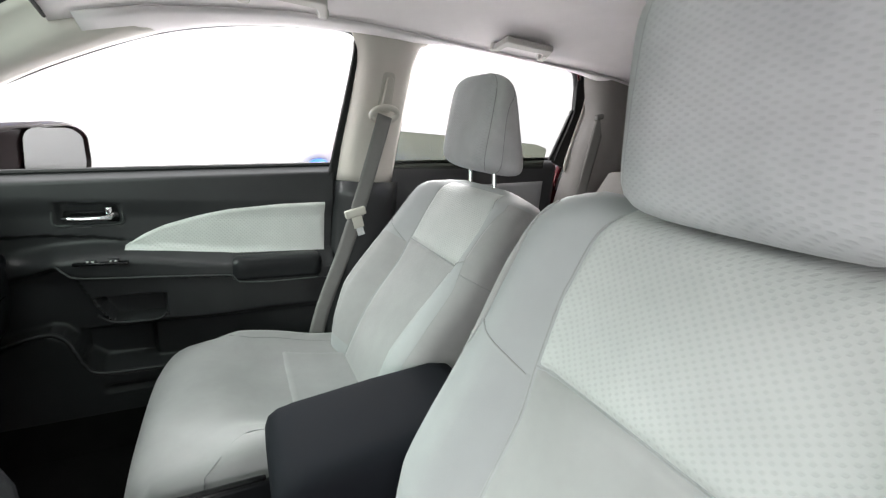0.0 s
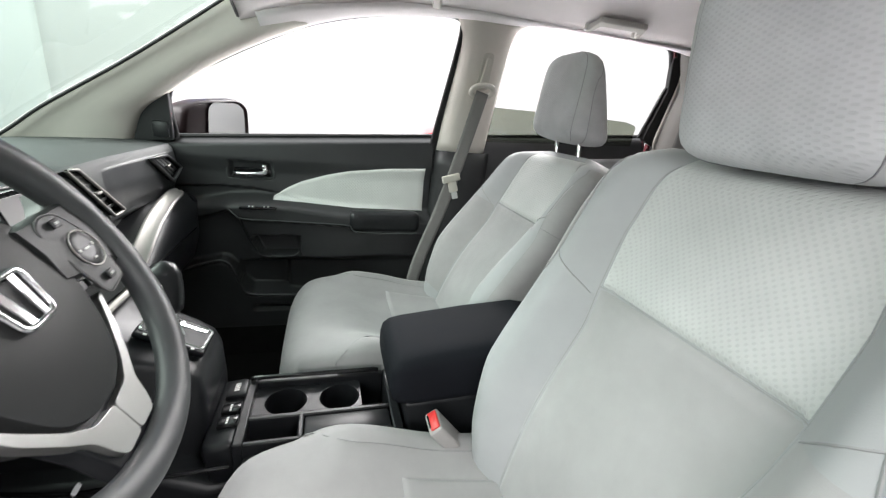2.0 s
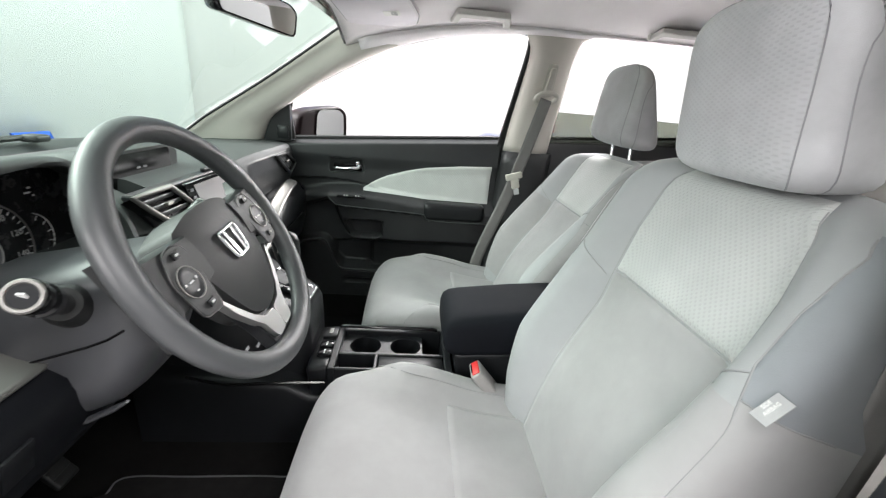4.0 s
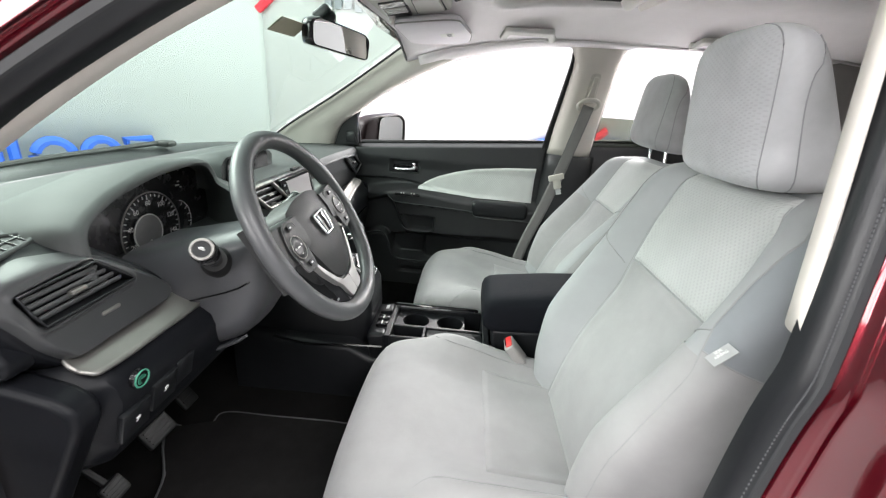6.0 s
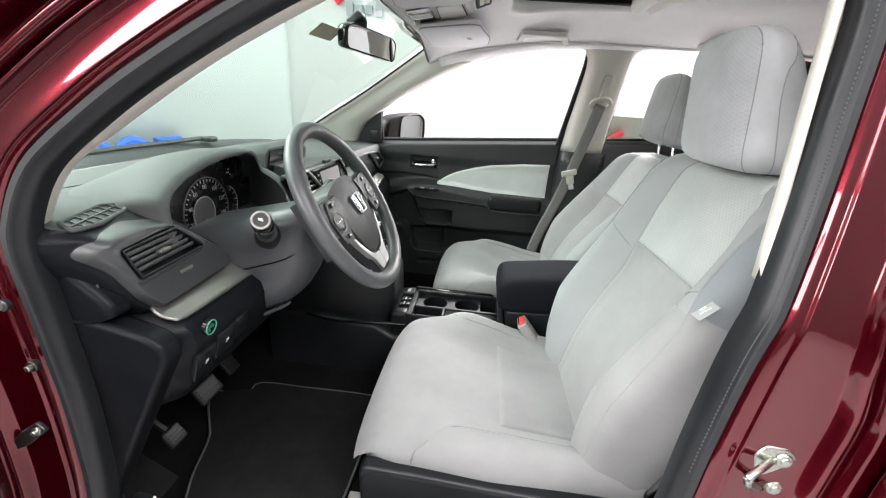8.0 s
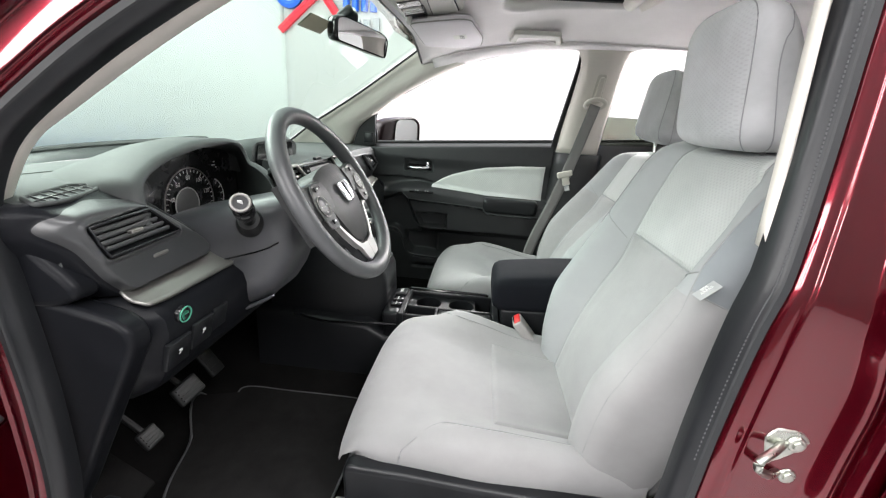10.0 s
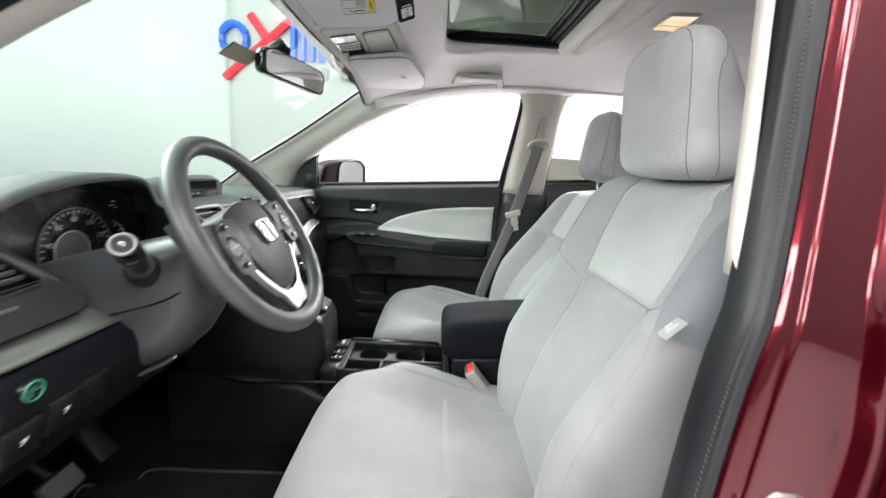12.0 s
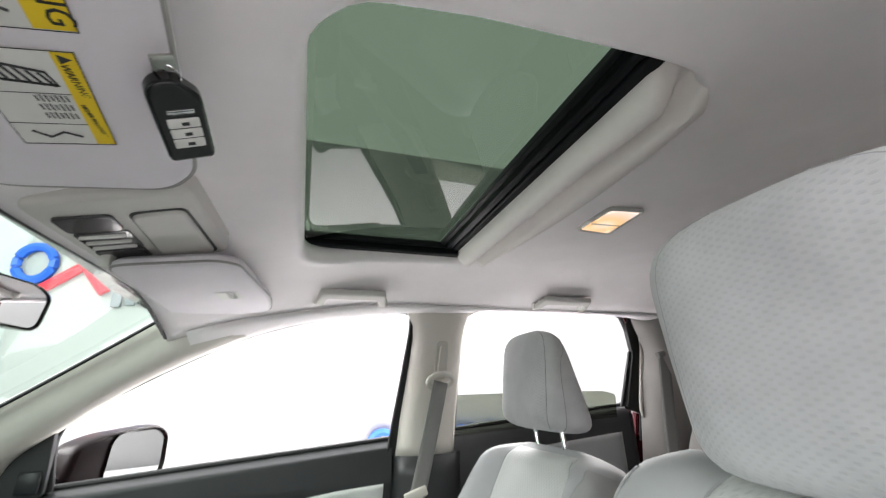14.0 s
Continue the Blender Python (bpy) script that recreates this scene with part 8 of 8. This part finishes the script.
def pedal(name, c, w, h, tilt, label):
    p = thing(name, c, label, "pedal", group="pedals")
    m = Matrix.Rotation(radians(-tilt), 3, "Y")
    pad = finish("pad", rbox(c, (0.014, w, h), 0.006, 3, m), RUBBER, p, "ribbed rubber pad")
    bm = bmesh.new()
    for k in range(4):
        o = m @ Vector((0.008, 0, (k - 1.5) * h / 5))
        box(bm, Vector(c) + o, (0.003, w * 0.84, h / 12), m)
    sub_part("rib", bm, RUBBER, pad)
    finish("arm", tube(bmesh.new(), [Vector(c) + m @ Vector((-0.005, 0, 0.01)), Vector(c) + Vector((-0.08, 0.0, 0.06)), Vector(c) + Vector((-0.16, 0, 0.20))], 0.007, 8), RUBBER, p)


pedal("brake_pedal", (-0.750, -0.430, 0.530), 0.080, 0.050, 38, "black rubber brake pedal over the floor mat")
pedal("accelerator_pedal", (-0.790, -0.300, 0.530), 0.05, 0.10, 38, "black accelerator pedal over the floor mat")
pedal("parking_brake_pedal", (-0.745, -0.560, 0.505), 0.047, 0.042, 38, "black rubber parking brake pedal")
kick = thing("kick_panel", (-0.85, -0.70, 0.36), "black plastic kick panel beside the footwell", "kick panel")
bm = slab(round_poly([(-1.10, 0.36), (-0.80, 0.36), (-0.735, 0.44), (-0.745, 0.62), (-0.70, 0.74), (-0.80, 0.80), (-1.10, 0.80)], 0.02, 3), lambda a, b, d: (a, -0.70 - d, b), 0.05)
finish("panel", bm, BLACK, kick, bevel=0.010, segs=3)
kickp = thing("kick_panel", (-0.90, 0.74, 0.36), "black plastic kick panel ahead of the passenger door", "kick panel")
bm = slab(round_poly([(-1.12, 0.34), (-0.66, 0.34), (-0.66, 0.70), (-0.69, 0.90), (-1.12, 0.90)], 0.02, 3), lambda a, b, d: (a, 0.742 + d, b), 0.05)
finish("panel", bm, DIMBLACK, kickp, bevel=0.010, segs=3)
sillp = thing("door_sill_trim", (-0.3, -0.73, 0.42), "black plastic door sill trim", "sill trim")
rows = [[(x, -0.690, 0.36), (x, -0.700, 0.425), (x, -0.715, 0.442), (x, -0.755, 0.446), (x, -0.775, 0.440)] for x in lin(-0.72, 0.22, 14)]
finish("strip", loft(bmesh.new(), rows, closed=False, caps=False), BLACK, sillp, thick=0.004, smooth=50)
bm = rbox((-0.70, -0.705, 0.47), (0.035, 0.02, 0.07), 0.008, 2)
hoodp = thing("bonnet_release", (-0.70, -0.69, 0.44), "small black bonnet release lever", "lever")
finish("handle", bm, BLACK, hoodp)
bm = bmesh.new()
box(bm, (-0.684, -0.697, 0.485), (0.004, 0.006, 0.014))
finish("mark", bm, INK, hoodp)
# black cowl and wipers behind the glass
rows = [[(x, y, z - 0.03 * (y / 0.75) ** 2) for y in lin(-0.78, 0.78, 20)] for x, z in ((-1.34, 0.985), (-1.28, 1.035), (-1.22, 1.064), (-1.17, 1.066), (-1.13, 1.055), (-1.02, 1.020))]
tagged(finish("cowl", loft(bmesh.new(), rows, closed=False, caps=False), BLACK, thick=0.006, smooth=60), "black plastic cowl below the windscreen", "cowl", kind="structure")
cw = thing("wiper", (-1.08, -0.2, 1.05), "black wiper lying at the foot of the windscreen", "wiper")
finish("arm", tube(bmesh.new(), curve_through([(-1.17, -0.56, 1.052), (-1.185, -0.2, 1.068), (-1.18, 0.1, 1.072), (-1.165, 0.25, 1.076)], 20), 0.008, 8), RUBBER, cw)
finish("pivot", rbox((-1.150, 0.27, 1.074), (0.05, 0.05, 0.02), 0.008, 3), RUBBER, cw)

# ---- studio round the car ----
tagged(finish("ground", sheet(lambda x, y: (x, y, 0), lin(-60, 60, 9), lin(-60, 60, 9)), FLOORGREY), "pale grey painted studio floor", "floor", kind="structure")
# pale sheets added out of view to bounce light into the cabin
tagged(finish("floor_reflector_side", sheet(lambda x, y: (x, y, 0.004), lin(-2.4, 9.0, 8), lin(1.25, 4.5, 4)), REFLECTOR), "unseen pale reflector added on the floor by the passenger-side wall", "floor", kind="structure")
tagged(finish("floor_reflector_front", sheet(lambda x, y: (x, y, 0.004), lin(-5.9, -2.4, 4), lin(-5.0, 4.5, 8)), REFLECTOR), "unseen pale reflector added on the floor ahead of the car", "floor", kind="structure")
corner = [(-5.9, -5.0), (-5.9, -2.0), (-5.75, 0.3), (-5.30, 1.7), (-4.87, 2.80), (-4.15, 3.85), (-3.35, 4.38), (-2.80, 4.50)]


def wall_strip(pts, h, mat, name, label):
    c = curve_through([(x, y, 0) for x, y in pts], 60)
    rows = [[(p.x, p.y, z) for z in (0.0, h)] for p in c]
    return tagged(finish(name, loft(bmesh.new(), rows, closed=False, caps=False), mat, thick=0.08, offset=0), label, "wall", kind="structure")


wall_strip(corner, 4.6, WALLMINT, "wall_front", "pale grey curved studio wall")
wall_strip([(-2.80, 4.50), (0, 4.52), (4, 4.52), (9, 4.5)], 4.6, WALLWHITE, "wall_passenger", "bright white studio wall")
# unseen wall, its height and dark grey set to hold back light
wall_strip([(-5.9, -5.0), (0, -5.1), (9, -5.0)], 6.0, WALLGREY, "wall_block_driver", "unseen dark wall added to block light on the driver's side")
wall_strip([(9, 4.5), (9.3, 0), (9, -5.0)], 4.6, WALLWHITE, "wall_rear", "bright white studio wall")


def sign(name, label, at_fn, scale, letters, extra):
    """A wall sign of plain coloured shapes. at_fn(u, v) gives the wall point u metres along, v metres up."""
    s = thing(name, at_fn(0, 0), label, "wall sign", group="wall signs")
    for u, kind in letters:
        bm = bmesh.new()
        if kind == "ring":
            tube(bm, [at_fn(u + 0.36 * scale * math.cos(a), 0.42 * scale * math.sin(a)) for a in [k * math.tau / 32 for k in range(32)]], 0.11 * scale, 6, loop=True)
        elif kind == "bars":
            for du in (-0.42, -0.14, 0.14, 0.42):
                tube(bm, [at_fn(u + du * scale, -0.5 * scale), at_fn(u + du * scale, 0.5 * scale)], 0.105 * scale, 6)
        elif kind == "arch":
            tube(bm, [at_fn(u - 0.3 * scale, -0.5 * scale), at_fn(u - 0.3 * scale, 0.42 * scale), at_fn(u + 0.25 * scale, 0.42 * scale), at_fn(u + 0.32 * scale, 0.15 * scale), at_fn(u + 0.2 * scale, -0.1 * scale), at_fn(u - 0.2 * scale, -0.12 * scale)], 0.10 * scale, 6)
        finish("shape", bm, BLUESIGN, s, "blue rounded shape")
    for u0, v0, u1, v1, r in extra:
        finish("slash", tube(bmesh.new(), [at_fn(u0, v0), at_fn(u1, v1)], r, 6), REDSIGN, s, "red slanting bar")
    return s


WY = 4.44
up1 = sign("wall_sign", "wall sign of blue shapes with red slanting bars", lambda u, v: Vector((-2.71 + u, WY, 2.64 + v)), 0.42, [(0.0, "ring"), (0.92, "bars"), (1.38, "ring"), (1.80, "ring"), (2.22, "arch")], [(0.21, 0.29, 0.64, -0.28, 0.055), (0.78, 0.32, -0.13, -0.47, 0.05)])
bm = bmesh.new()
for k in range(9):
    if k == 4:
        continue
    box(bm, (-1.95 + k * 0.125, WY, 2.29), (0.085, 0.03, 0.10 if k % 3 else 0.15))
finish("sub_line", bm, GREYSIGN, up1, "row of small grey bars")
sign("wall_sign", "wall sign of blue shapes with red slanting bars", lambda u, v: Vector((0.87 + u, WY, 0.69 + v)), 0.42, [(0.0, "ring"), (0.92, "bars"), (1.38, "ring"), (1.80, "ring"), (2.22, "arch")], [(0.21, 0.29, 0.64, -0.28, 0.055), (0.78, 0.38, -0.13, -0.47, 0.05)])


def corner_pt(u, v):
    a, b = Vector((-4.87, 2.75, 0)), Vector((-4.15, 3.80, 0))
    d = (b - a).normalized()
    p = a + d * u
    return Vector((p.x + 0.10, p.y - 0.07, 0.40 + v))


sign("wall_sign", "wall sign of blue shapes low on the curved wall", corner_pt, 0.46, [(-0.05, "bars"), (0.45, "ring"), (0.86, "ring"), (1.24, "arch")], [])
